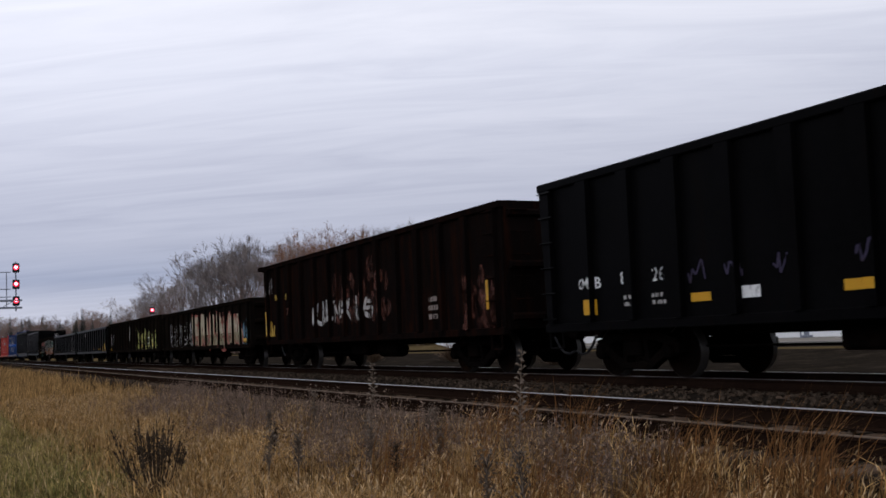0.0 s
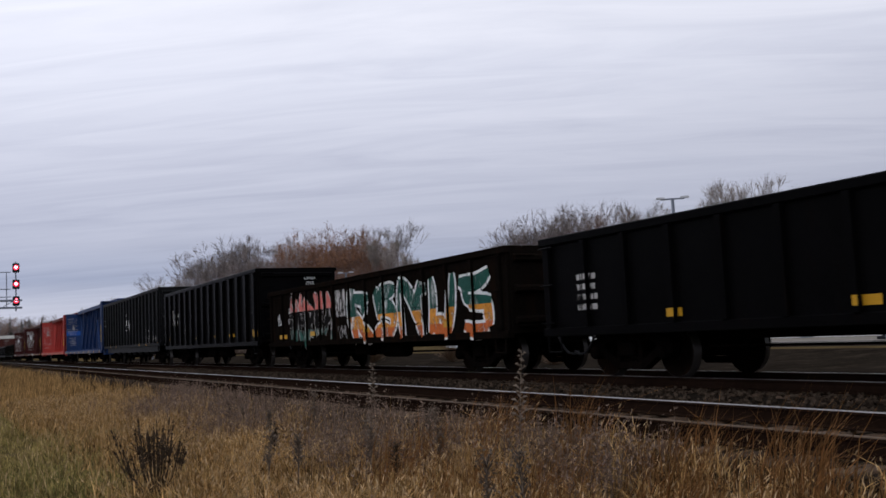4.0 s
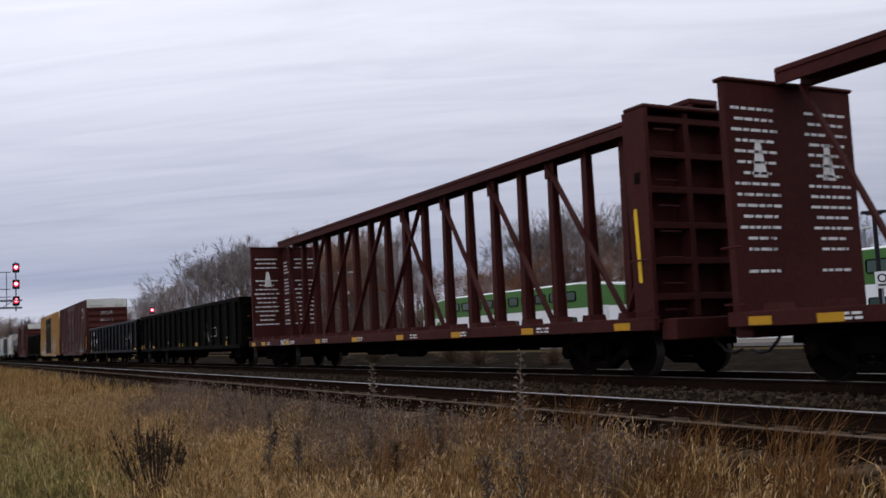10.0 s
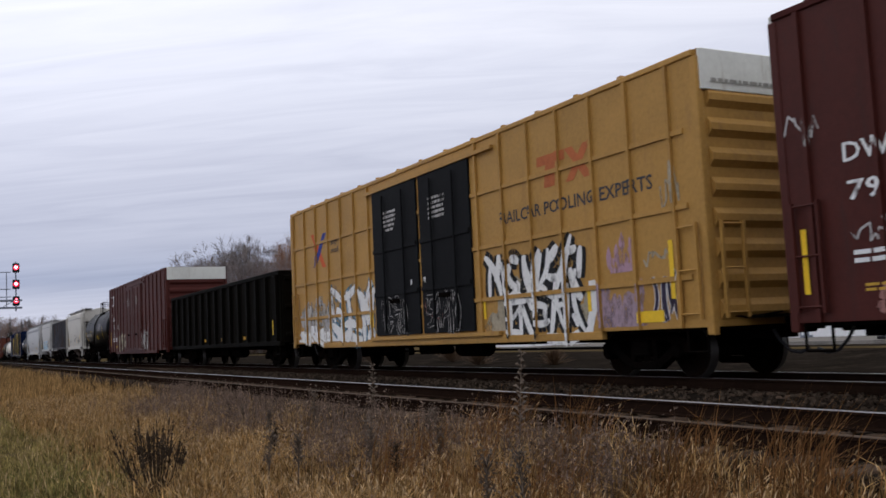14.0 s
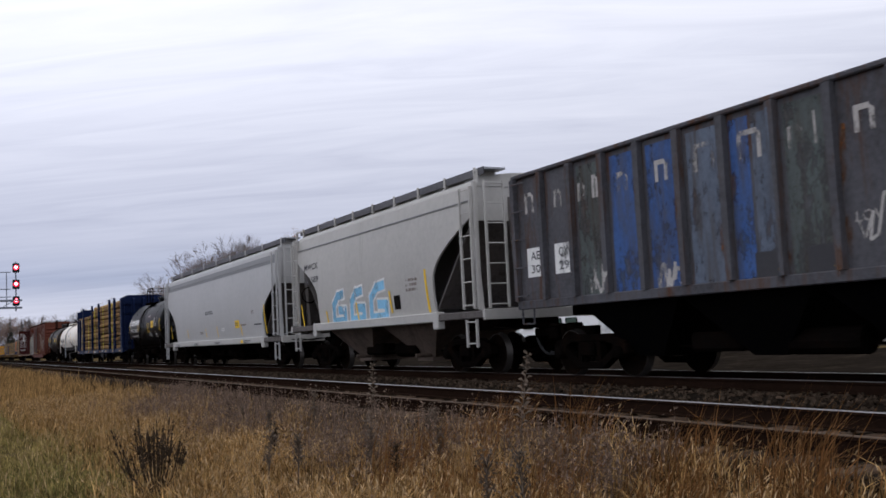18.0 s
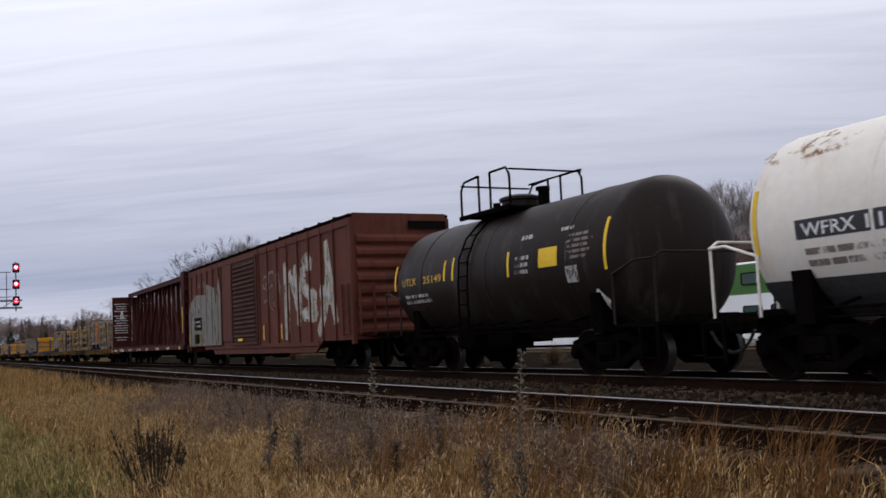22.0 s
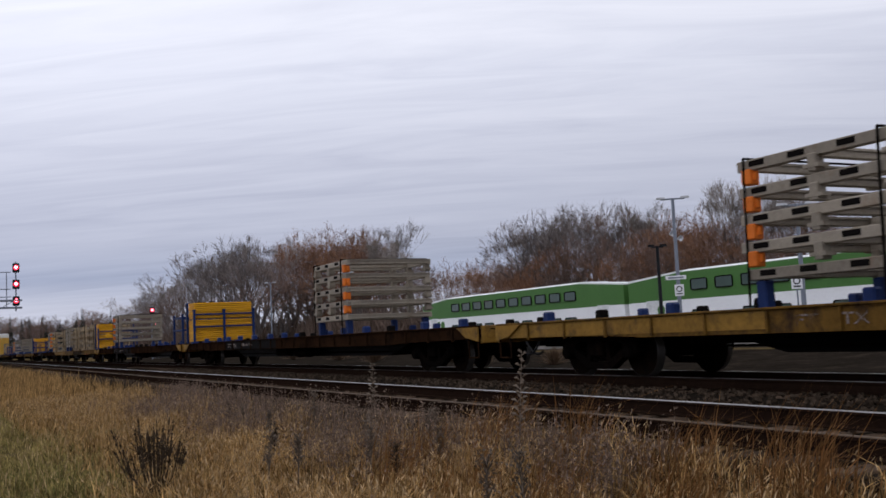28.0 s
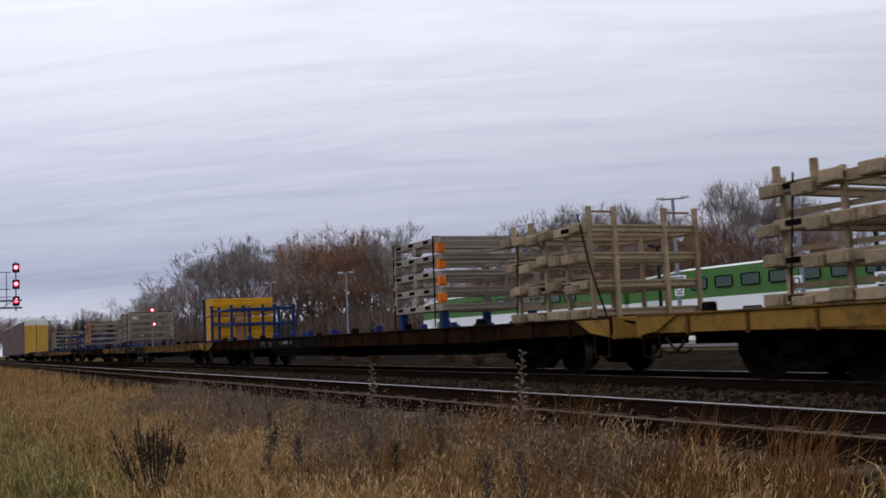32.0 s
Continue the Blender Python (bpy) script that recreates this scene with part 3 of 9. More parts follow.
for k in range(5):
    part("brace", Geo().bar((GX - 0.1, 0.3 + 0.9 * k, GZ - 2.85), (GX - 0.1, 0.3 + 0.9 * (k + 1), GZ - 2.3), 0.05), POLEGREY, gant)
part("mast", Geo().tube((GX - 0.1, 0.2, -0.6), (GX - 0.1, 0.2, GZ + 0.2), 0.17, 0.14, 12), POLEGREY, gant)

mast = new("signal_mast")
tagged(mast, "trackside signal mast with two lit red lights", "railway signal")
SX, SY = -106.5, 20.0
part("mast", Geo().tube((SX, SY, ground_z(SX, SY)), (SX, SY, 5.5), 0.09), POLEGREY, mast)
signal_head(mast, SX + 0.12, SY, 5.05, 0.95)
signal_head(mast, SX + 0.12, SY + 0.2, 3.55, 0.8)
part("ladder", Geo().tube((SX - 0.1, SY + 0.3, -0.4), (SX - 0.1, SY + 0.3, 5.0), 0.02).tube((SX - 0.1, SY + 0.6, -0.4), (SX - 0.1, SY + 0.6, 5.0), 0.02), POLEGREY, mast)


# ---- trees ----
def tree_meshes(seed, bark, twig, spread_, up, leafy=0.0, trunk=0.24, limbs=6, depth=6, keep=0.80):
    """A bare tree one metre tall, to be scaled: limbs that fork again and again into a domed crown of fine twigs."""
    rnd = random.Random(seed)
    wood, fine = Geo(), Geo()

    def rand3():
        return Vector((rnd.gauss(0, 1), rnd.gauss(0, 1), rnd.gauss(0, 1)))

    def sliver(p, q, w):
        s = (q - p).cross(rand3())
        if s.length > 1e-9:
            s = s.normalized() * w
            fine.add([p - s, p + s, q], [(0, 1, 2)])

    def leaf(e):
        a = rand3().normalized() * 0.0036
        b = a.cross(rand3().normalized())
        fine.add([e - a, e + b, e + a, e - b], [(0, 1, 2, 3)])

    def grow(p, d, ln, r, lev):
        for _ in range(2):
            d = (d + rand3() * 0.09 + Vector((0, 0, up * 0.10))).normalized()
            q = p + d * ln / 2
            if lev < 4:
                wood.tube(p, q, r, r * 0.86, 5 if lev < 2 else 3, caps=False)
            else:
                sliver(p - d * ln * 0.05, q + d * ln * 0.3, max(0.0012, r))
            p, r = q, r * 0.86
            if lev >= 3:
                for _ in range(1):
                    e = p + (d + rand3() * 0.65).normalized() * rnd.uniform(0.025, 0.055)
                    sliver(p, e, 0.0008)
                    if rnd.random() < leafy:
                        leaf(e)
        if lev >= depth:
            for _ in range(4):
                e = p + (d + rand3() * 0.42).normalized() * rnd.uniform(0.03, 0.065)
                sliver(p, e, 0.0008)
                if rnd.random() < leafy:
                    leaf(e)
                    leaf(p.lerp(e, 0.5))
            held = rnd.getstate()
            for _ in range(4):
                sliver(p - d * 0.02, p + (d + rand3() * 0.5).normalized() * rnd.uniform(0.03, 0.075), 0.0010)
            rnd.setstate(held)
            return
        n = 3 if rnd.random() < 0.22 else 2
        az = rnd.uniform(0, 6.28)
        for k in range(n):
            side = d.cross(Vector((math.cos(az + k * 6.28 / n), math.sin(az + k * 6.28 / n), 0.2))).normalized()
            nd = (d + side * spread_ * rnd.uniform(0.35, 0.8) + Vector((0, 0, up * 0.16))).normalized()
            grow(p, nd, ln * keep * rnd.uniform(0.82, 1.1), r * rnd.uniform(0.62, 0.78), lev + 1)

    base, top = Vector((0, 0, -0.02)), Vector((rnd.gauss(0, 0.01), rnd.gauss(0, 0.01), trunk))
    wood.tube(base, top, 0.026, 0.020, 8, caps=False)
    for k in range(limbs):
        az = 2 * math.pi * k / limbs + rnd.uniform(-0.4, 0.4)
        d = Vector((math.cos(az) * spread_ * rnd.uniform(0.35, 0.95), math.sin(az) * spread_ * rnd.uniform(0.35, 0.95), 1.0)).normalized()
        grow(base.lerp(top, rnd.uniform(0.6, 1.0)), d, rnd.uniform(0.15, 0.19), 0.0145, 1)
    hi = sorted(v[2] for v in fine.v)[int(len(fine.v) * 0.998)]
    for g in (wood, fine):
        g.v = [(x / hi, y / hi, z / hi) for x, y, z in g.v]
    out = []
    for nm, g, mt in (("trunk", wood, bark), ("crown", fine, twig)):
        me = bpy.data.meshes.new(nm)
        me.from_pydata(g.v, [], g.f)
        me.materials.append(mt)
        out.append(me)
    return out


KINDS = [tree_meshes(11, TRUNK, BARK, 0.62, 0.9), tree_meshes(12, TRUNK, BARK, 0.85, 0.6, trunk=0.18, limbs=7), tree_meshes(13, TRUNK, RUSSET, 0.95, 0.5, leafy=0.75, trunk=0.12, limbs=8), tree_meshes(14, TRUNK, BARKPALE, 0.40, 1.1, trunk=0.2, limbs=5), tree_meshes(15, TRUNK, BARKRED, 0.95, 0.5, leafy=0.12, trunk=0.10, limbs=8)]
TREELABELS = ["tall bare deciduous tree with fine grey-brown twigs", "broad bare tree with spreading dark branches", "tree with russet dead leaves still on its twigs", "slender bare tree with pale upright branches", "rounded bare tree with reddish twigs"]


def tree(x, y, kind, height, turn):
    tr = new("tree")
    tagged(tr, TREELABELS[kind], "tree", "trees beyond the railway")
    z0 = ground_z(x, y)
    tr.matrix_basis = Matrix.LocRotScale((x, y, z0), Euler((0, 0, turn)), (height, height, height))
    part("trunk", KINDS[kind][0], None, tr)
    part("crown", KINDS[kind][1], None, tr)
    return tr


TREES = [(-268, 45, 1, 16), (-255, 47, 4, 14), (-242, 45, 0, 17.2), (-230, 47, 4, 14), (-218, 45, 1, 18.3), (-207, 47, 4, 16), (-196, 45, 0, 19.7), (-186, 47, 1, 18), (-175, 45, 1, 20.9), (-167, 46, 0, 20), (-159.5, 45, 0, 20.3), (-153.6, 46, 1, 18.2), (-152, 49, 4, 15.5),
         (-176, 60, 0, 21.5), (-163.4, 60, 2, 21.5), (-157, 61, 2, 20.5), (-152.2, 60, 2, 20.6), (-148, 62, 4, 19.5), (-144.8, 61, 2, 18.9), (-139, 60, 4, 16), (-133.4, 60, 3, 18.8), (-129.5, 61, 3, 15.5), (-126, 62, 4, 12), (-146, 57, 4, 13), (-136, 57, 2, 12), (-156, 56, 4, 14),
         (-170, 91, 2, 16), (-156, 90, 2, 15), (-141, 86, 4, 13), (-133, 85, 2, 13), (-126, 82, 4, 13.5),
         (-121, 76, 4, 13), (-116.8, 75, 1, 17.5), (-112.3, 75, 1, 17.9), (-108.2, 76, 0, 18.0), (-105, 73, 2, 13), (-102.2, 75, 1, 17.6), (-97.5, 75, 4, 15.8), (-94.9, 76, 0, 15.1), (-93.8, 78, 3, 16.8), (-90, 74, 2, 12.5), (-86.4, 75, 4, 13.8), (-83.6, 76, 2, 14.4), (-79.4, 75, 2, 13.4), (-77, 74, 4, 12),
         (-75.3, 75, 3, 16.1), (-72.4, 75, 3, 16.0), (-70, 77, 0, 14), (-67.7, 75, 3, 14.4), (-66, 76, 4, 12.6), (-64.5, 75, 2, 10.5), (-110, 70, 2, 10), (-99, 70, 4, 11), (-88, 70, 2, 10), (-81, 70, 4, 10.5), (-73, 70, 2, 10.5), (-68, 71, 4, 10)]
rnd = random.Random(5)
for x, y, k, s in TREES:
    tree(x, y, k, s, rnd.uniform(0, 6.28))
for i in range(46):
    # far woods down the line
    tree(-430 - 160 * rnd.random(), 12 + 105 * rnd.random(), rnd.choice((0, 1, 4, 4)), rnd.uniform(14, 20.5), rnd.uniform(0, 6.28))


def conifer(x, y, h):
    tr = new("conifer")
    tagged(tr, "dark pointed evergreen tree in the distance", "tree", "distant evergreens")
    z0 = ground_z(x, y)
    tr.matrix_basis = Matrix.Translation((x, y, z0))
    part("trunk", Geo().tube((0, 0, 0), (0, 0, h * 0.95), h * 0.018, 0.02, 6), BARK, tr)
    r2, g = random.Random(int(x * 7 + y)), Geo()
    for k in range(420):
        f = r2.random() ** 0.75
        rad = h * 0.20 * (1 - f) + 0.15
        a = r2.uniform(0, 6.28)
        p = Vector((0, 0, h * (0.08 + 0.9 * f)))
        q = p + Vector((math.cos(a) * rad, math.sin(a) * rad, -0.22 * rad)) * r2.uniform(0.6, 1.1)
        s = Vector((-math.sin(a), math.cos(a), 0)) * rad * 0.22
        m = (p + q) / 2
        g.add([p, m - s, q, m + s], [(0, 1, 2, 3)])
    part("crown", g, CONIFER, tr)


for x, y, h in ((-430, 52, 17), (-420, 62, 16), (-440, 64, 14), (-470, 40, 17), (-480, 35, 16), (-450, 30, 15), (-460, 26, 16), (-445, 46, 13), (-500, 58, 15), (-330, 38, 10), (-322, 42, 11), (-338, 34, 10.5), (-346, 40, 12), (-312, 45, 9.5), (-318, 36, 9), (-352, 31, 10), (-360, 44, 13), (-306, 40, 8.5), (-366, 36, 11)):
    conifer(x, y, h * 1.22)

# undergrowth that fills the foot of the tree line
brush = Geo()
for i in range(30000):
    u = rnd.random()
    if u < 0.34:
        x, y = rnd.uniform(-125, -58), rnd.uniform(60, 84)
    elif u < 0.68:
        x, y = rnd.uniform(-185, -112), rnd.uniform(50, 66)
    else:
        x, y = rnd.uniform(-270, -150), rnd.uniform(40, 52)
    h = rnd.uniform(1.0, 4.2)
    p = Vector((x, y, ground_z(x, y) + rnd.uniform(0, 3.0)))
    q = p + Vector((rnd.gauss(0, 0.9), rnd.gauss(0, 0.9), h))
    s = Vector((rnd.gauss(0, 1), rnd.gauss(0, 1), 0)).normalized() * rnd.uniform(0.04, 0.12)
    brush.add([p - s, p + s, q], [(0, 1, 2)])
tagged(part("undergrowth", brush, stuff("brush_twigs", (0.12, 0.084, 0.066), 0.9, dark=0.6, island=0.4, bump=0.0), None), "tangled bare brown undergrowth below the trees", "undergrowth", kind="stuff")
# dry bushes between the tracks and the platform
for x, y, r in ((-31, 17.5, 1.0), (-35, 18.5, 1.2), (-42, 18, 1.1), (-26.5, 17.8, 0.8), (-49, 19, 1.3), (-15, 22.5, 0.9), (-11.5, 23.0, 1.0), (-58, 19.5, 1.3)):
    b = Geo()
    for k in range(320):
        a, e = rnd.uniform(0, 6.28), rnd.uniform(0.15, 1.5)
        q = Vector((math.cos(a) * math.cos(e), math.sin(a) * math.cos(e), math.sin(e))) * r * rnd.uniform(0.6, 1.1)
        p = q * rnd.uniform(0.0, 0.4)
        s = Vector((rnd.gauss(0, 1), rnd.gauss(0, 1), 0.2)).normalized() * 0.012
        b.add([p - s, p + s, q], [(0, 1, 2)])
    bo = part("bush", b, stuff("bush_twigs", (0.11, 0.07, 0.043), 0.9, dark=0.6, island=0.45, bump=0.0), None, at=(x, y, ground_z(x, y)))
    tagged(bo, "low bare brown bush beside the service strip", "bush", "bare bushes behind the line")


# ---- rail car parts ----
def wheel_meshes():
    r = 0.42
    prof = [(-0.07, 0.09), (-0.09, 0.10), (-0.09, 0.15), (-0.03, 0.20), (-0.03, 0.33), (-0.065, 0.36), (-0.07, r - 0.012)]
    disc = Geo().spin(prof, 22, axis="y").spin([(0.06, r + 0.03), (0.075, r + 0.012), (0.075, 0.0)], 22, axis="y").spin([(-0.07, 0.0), (-0.07, 0.09)], 12, axis="y")
    tread = Geo().spin([(-0.07, r - 0.012), (-0.066, r), (0.035, r + 0.003), (0.05, r + 0.025), (0.06, r + 0.03)], 22, axis="y")
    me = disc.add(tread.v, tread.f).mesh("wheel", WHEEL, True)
    me.materials.append(TREAD)
    for f in me.polygons:
        f.material_index = 1 if len(me.polygons) - f.index <= len(tread.f) else 0
    return me


WHEEL_ME = wheel_meshes()
_sf = Geo()
_sf.box(-0.62, 0.62, -0.09, 0.09, 0.62, 0.76, b=0.02)
for s in (-1, 1):
    _sf.bar((s * 0.55, 0, 0.69), (s * 1.02, 0, 0.56), 0.17, 0.15)
    _sf.box(s * 0.89 - 0.20, s * 0.89 + 0.20, -0.10, 0.10, 0.40, 0.58, b=0.02)
    _sf.bar((s * 0.78, 0, 0.48), (s * 0.30, 0, 0.20), 0.16, 0.14)
    _sf.bar((s * 0.30, 0, 0.24), (s * 0.26, 0, 0.66), 0.16, 0.10, (1, 0, 0))
_sf.box(-0.34, 0.34, -0.11, 0.11, 0.14, 0.26, b=0.02)
for k in (-0.16, 0.0, 0.16):
    for j in range(4):
        _sf.spin([(0.27 + j * 0.075, 0.055), (0.29 + j * 0.075, 0.072), (0.32 + j * 0.075, 0.072), (0.34 + j * 0.075, 0.055)], 8, (k, 0, 0), "z")
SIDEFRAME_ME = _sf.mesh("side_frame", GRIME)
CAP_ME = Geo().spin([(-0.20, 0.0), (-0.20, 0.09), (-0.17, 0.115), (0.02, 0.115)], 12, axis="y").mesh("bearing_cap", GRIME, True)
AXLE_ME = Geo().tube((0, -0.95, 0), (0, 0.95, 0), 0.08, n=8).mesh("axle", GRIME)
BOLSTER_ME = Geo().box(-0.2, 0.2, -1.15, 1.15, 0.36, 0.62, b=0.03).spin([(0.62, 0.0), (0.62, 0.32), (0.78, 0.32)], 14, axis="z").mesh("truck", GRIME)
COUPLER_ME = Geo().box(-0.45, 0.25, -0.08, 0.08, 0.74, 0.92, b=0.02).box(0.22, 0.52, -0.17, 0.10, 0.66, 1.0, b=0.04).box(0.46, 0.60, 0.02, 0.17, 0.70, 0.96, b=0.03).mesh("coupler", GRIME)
HOSE = [(0, 0, 0.62), (0.12, 0, 0.45), (0.28, 0.02, 0.30), (0.46, 0.03, 0.27), (0.62, 0.03, 0.33)]
HOSE_ME = Geo().pipe(HOSE, 0.025).mesh("air_hose", SIGNALBOX)


def truck(car, x):
    b = part("truck", BOLSTER_ME, None, car, at=(x, 0, 0))
    for sy in (-1, 1):
        part("side_frame", SIDEFRAME_ME, None, b, at=(0, sy * 1.0, 0))
        for sx in (-1, 1):
            part("wheel", WHEEL_ME, None, b, at=Matrix.Translation((sx * 0.89, sy * 0.755, 0.425)) @ Euler((0, 0, 0 if sy < 0 else math.pi)).to_matrix().to_4x4())
            part("bearing_cap", CAP_ME, None, b, at=Matrix.Translation((sx * 0.89, sy * 0.98, 0.43)) @ Euler((0, 0, 0 if sy < 0 else math.pi)).to_matrix().to_4x4())
    for sx in (-1, 1):
        part("axle", AXLE_ME, None, b, at=(sx * 0.89, 0, 0.425))
    return b


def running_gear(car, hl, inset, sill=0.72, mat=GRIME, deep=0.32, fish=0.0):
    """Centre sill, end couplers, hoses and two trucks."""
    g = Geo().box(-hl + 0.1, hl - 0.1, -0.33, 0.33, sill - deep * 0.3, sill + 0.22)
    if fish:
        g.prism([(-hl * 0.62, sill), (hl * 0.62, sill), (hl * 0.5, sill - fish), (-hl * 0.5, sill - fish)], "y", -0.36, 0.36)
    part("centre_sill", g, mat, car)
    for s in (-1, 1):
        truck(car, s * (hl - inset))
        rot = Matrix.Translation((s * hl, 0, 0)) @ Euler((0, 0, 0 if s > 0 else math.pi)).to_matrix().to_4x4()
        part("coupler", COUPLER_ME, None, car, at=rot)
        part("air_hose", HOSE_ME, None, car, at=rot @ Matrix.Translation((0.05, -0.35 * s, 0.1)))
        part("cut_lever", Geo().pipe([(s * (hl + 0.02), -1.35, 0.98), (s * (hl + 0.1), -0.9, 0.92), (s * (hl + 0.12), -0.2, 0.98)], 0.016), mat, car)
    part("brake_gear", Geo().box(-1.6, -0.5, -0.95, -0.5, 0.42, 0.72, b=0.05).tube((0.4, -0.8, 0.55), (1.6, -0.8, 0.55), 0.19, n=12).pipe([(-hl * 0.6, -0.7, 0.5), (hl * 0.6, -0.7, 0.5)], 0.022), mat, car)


def ladder(car, x, y, z0, z1, mat, n=0, w=0.42, along="x", rail=True):
    """A ladder of grab irons on a side (along x) or an end (along y)."""
    n = n or max(2, int((z1 - z0) / 0.36))
    a, b = (Vector((x - w / 2, y, 0)), Vector((x + w / 2, y, 0))) if along == "x" else (Vector((x, y - w / 2, 0)), Vector((x, y + w / 2, 0)))
    g = Geo()
    if rail:
        for e in (a, b):
            g.bar(e + Vector((0, 0, z0 - 0.08)), e + Vector((0, 0, z1 + 0.05)), 0.045, 0.05)
    lo = part("ladder", g if rail else Geo().bar(a + Vector((0, 0, z0)), b + Vector((0, 0, z0)), 0.03), mat, car)
    for k in range(n):
        z = z0 + (z1 - z0) * k / max(1, n - 1)
        part("rung", Geo().tube(a + Vector((0, 0, z)), b + Vector((0, 0, z)), 0.016, n=5), mat, lo)


# ---- paint on the sides ----
def clip(poly, axis, lo, hi):
    for sgn, lim in ((1, lo), (-1, -hi)):
        out = []
        for i, p in enumerate(poly):
            q = poly[i - 1]
            dp, dq = sgn * p[axis] - lim, sgn * q[axis] - lim
            if (dp >= 0) != (dq >= 0):
                f = dq / (dq - dp)
                out.append((q[0] + (p[0] - q[0]) * f, q[1] + (p[1] - q[1]) * f))
            if dp >= 0:
                out.append(p)
        poly = out
        if len(poly) < 3:
            return []
    return poly


class Side:
    """The near face of a car, in spans (x from, x to, y): a flat of panels with ribs that stand proud."""

    def __init__(self, car, spans, wrap=None):
        self.car, self.spans, self.wrap = car, spans, wrap

    def place(self, x, z, y):
        if callable(self.wrap):
            return (x, -self.wrap(z) - y, z)
        if self.wrap:
            r, zc = self.wrap
            s = max(-0.99, min(0.99, (z - zc) / r))
            return (x, -(r + y) * math.sqrt(1 - s * s), zc + (r + y) * s)
        return (x, y, z)

    def lay(self, geo, poly, lift):
        for a, b, y in self.spans:
            p = clip(poly, 0, a, b)
            if not p:
                continue
            if self.wrap:
                zs = [q[1] for q in p]
                n = max(1, int((max(zs) - min(zs)) / 0.12))
                for k in range(n):
                    c = clip(p, 1, min(zs) + (max(zs) - min(zs)) * k / n, min(zs) + (max(zs) - min(zs)) * (k + 1) / n)
                    if c:
                        geo.add([self.place(u, w, lift) for u, w in c], [tuple(range(len(c)))])
            else:
                geo.add([(u, y - lift, w) for u, w in p], [tuple(range(len(p)))])

    def polys(self, name, polys, mat, lift=0.006, label=""):
        g = Geo()
        for n, p in enumerate(polys):
            self.lay(g, p, lift + 0.00002 * n)
        if g.v:
            return part(name, g, mat, self.car, label)

    def rect(self, name, x, z, w, h, mat, lean=0.0, lift=0.008, label=""):
        return self.polys(name, [[(x - w / 2, z - h / 2), (x + w / 2, z - h / 2), (x + w / 2 + lean, z + h / 2), (x - w / 2 + lean, z + h / 2)]], mat, lift, label)

    def bars(self, x, z, w, h, rows, mat, seed=1, lift=0.006):
        r = random.Random(seed)
        ps = []
        for k in range(rows):
            zz = z + h / 2 - (k + 0.5) * h / rows
            u = x - w / 2
            end = x + w / 2 - (r.random() * 0.25 * w if rows > 1 else 0)
            while u < end - 0.02:
                v = min(end, u + r.uniform(0.12, 0.34) * max(0.4, min(1.0, w)))
                ps.append([(u, zz - 0.28 * h / rows), (v, zz - 0.28 * h / rows), (v, zz + 0.28 * h / rows), (u, zz + 0.28 * h / rows)])
                u = v + 0.035
        self.polys("small_lettering", ps, mat, lift)

    def text(self, words, x, z, size, mat, width=None, lift=0.006):
        cu = bpy.data.curves.new("lettering", "FONT")
        cu.body, cu.size, cu.resolution_u = words, size, 2
        cu.offset = size * 0.012
        ob = bpy.data.objects.new("lettering", cu)
        scene.collection.objects.link(ob)
        bpy.context.view_layer.update()
        me = bpy.data.meshes.new_from_object(ob)
        bpy.data.objects.remove(ob)
        pts = [v.co.copy() for v in me.vertices]
        if not pts:
            return
        x0, x1 = min(p.x for p in pts), max(p.x for p in pts)
        k = (width / (x1 - x0)) if width else 1.0
        g = Geo()
        for f in me.polygons:
            self.lay(g, [(x + (pts[i].x - x0) * k, z + pts[i].y) for i in f.vertices], lift)
        bpy.data.meshes.remove(me)
        part("lettering", g, mat, self.car)

    def end_text(self, words, y, z, size, mat, x):
        """Letters on the near end wall, in the plane across the car."""
        cu = bpy.data.curves.new("lettering", "FONT")
        cu.body, cu.size, cu.resolution_u = words, size, 2
        ob = bpy.data.objects.new("lettering", cu)
        scene.collection.objects.link(ob)
        bpy.context.view_layer.update()
        me = bpy.data.meshes.new_from_object(ob)
        bpy.data.objects.remove(ob)
        g = Geo()
        for f in me.polygons:
            g.add([(x, y + me.vertices[i].co.x, z + me.vertices[i].co.y) for i in f.vertices], [tuple(range(len(f.vertices)))])
        bpy.data.meshes.remove(me)
        part("lettering", g, mat, self.car)

    def scrawl(self, x, z, w, h, mat, seed, n=9, thick=0.035):
        """A loose line of thin strokes."""
        r, ps = random.Random(seed), []
        px, pz = x - w / 2, z
        for k in range(n):
            qx, qz = x - w / 2 + w * (k + 1) / n + r.gauss(0, w * 0.06), z + (h / 2) * r.uniform(-1, 1)
            d = Vector((qx - px, qz - pz))
            if d.length > 1e-3:
                s = Vector((-d.y, d.x)).normalized() * thick / 2
                ps.append([(px - s.x, pz - s.y), (qx - s.x, qz - s.y), (qx + s.x, qz + s.y), (px + s.x, pz + s.y)])
            px, pz = qx, qz
        self.polys("graffiti", ps, mat, 0.007)

    def stroke(self, pts, thick, mat, lift=0.007):
        """One sprayed line through the points."""
        ps = []
        for (a, b), (c, d) in zip(pts, pts[1:]):
            v = Vector((c - a, d - b))
            e, n = v.normalized() * thick * 0.4, Vector((-v.y, v.x)).normalized() * thick / 2
            ps.append([(a - e.x - n.x, b - e.y - n.y), (c + e.x - n.x, d + e.y - n.y), (c + e.x + n.x, d + e.y + n.y), (a - e.x + n.x, b - e.y + n.y)])
        self.polys("graffiti", ps, mat, lift)

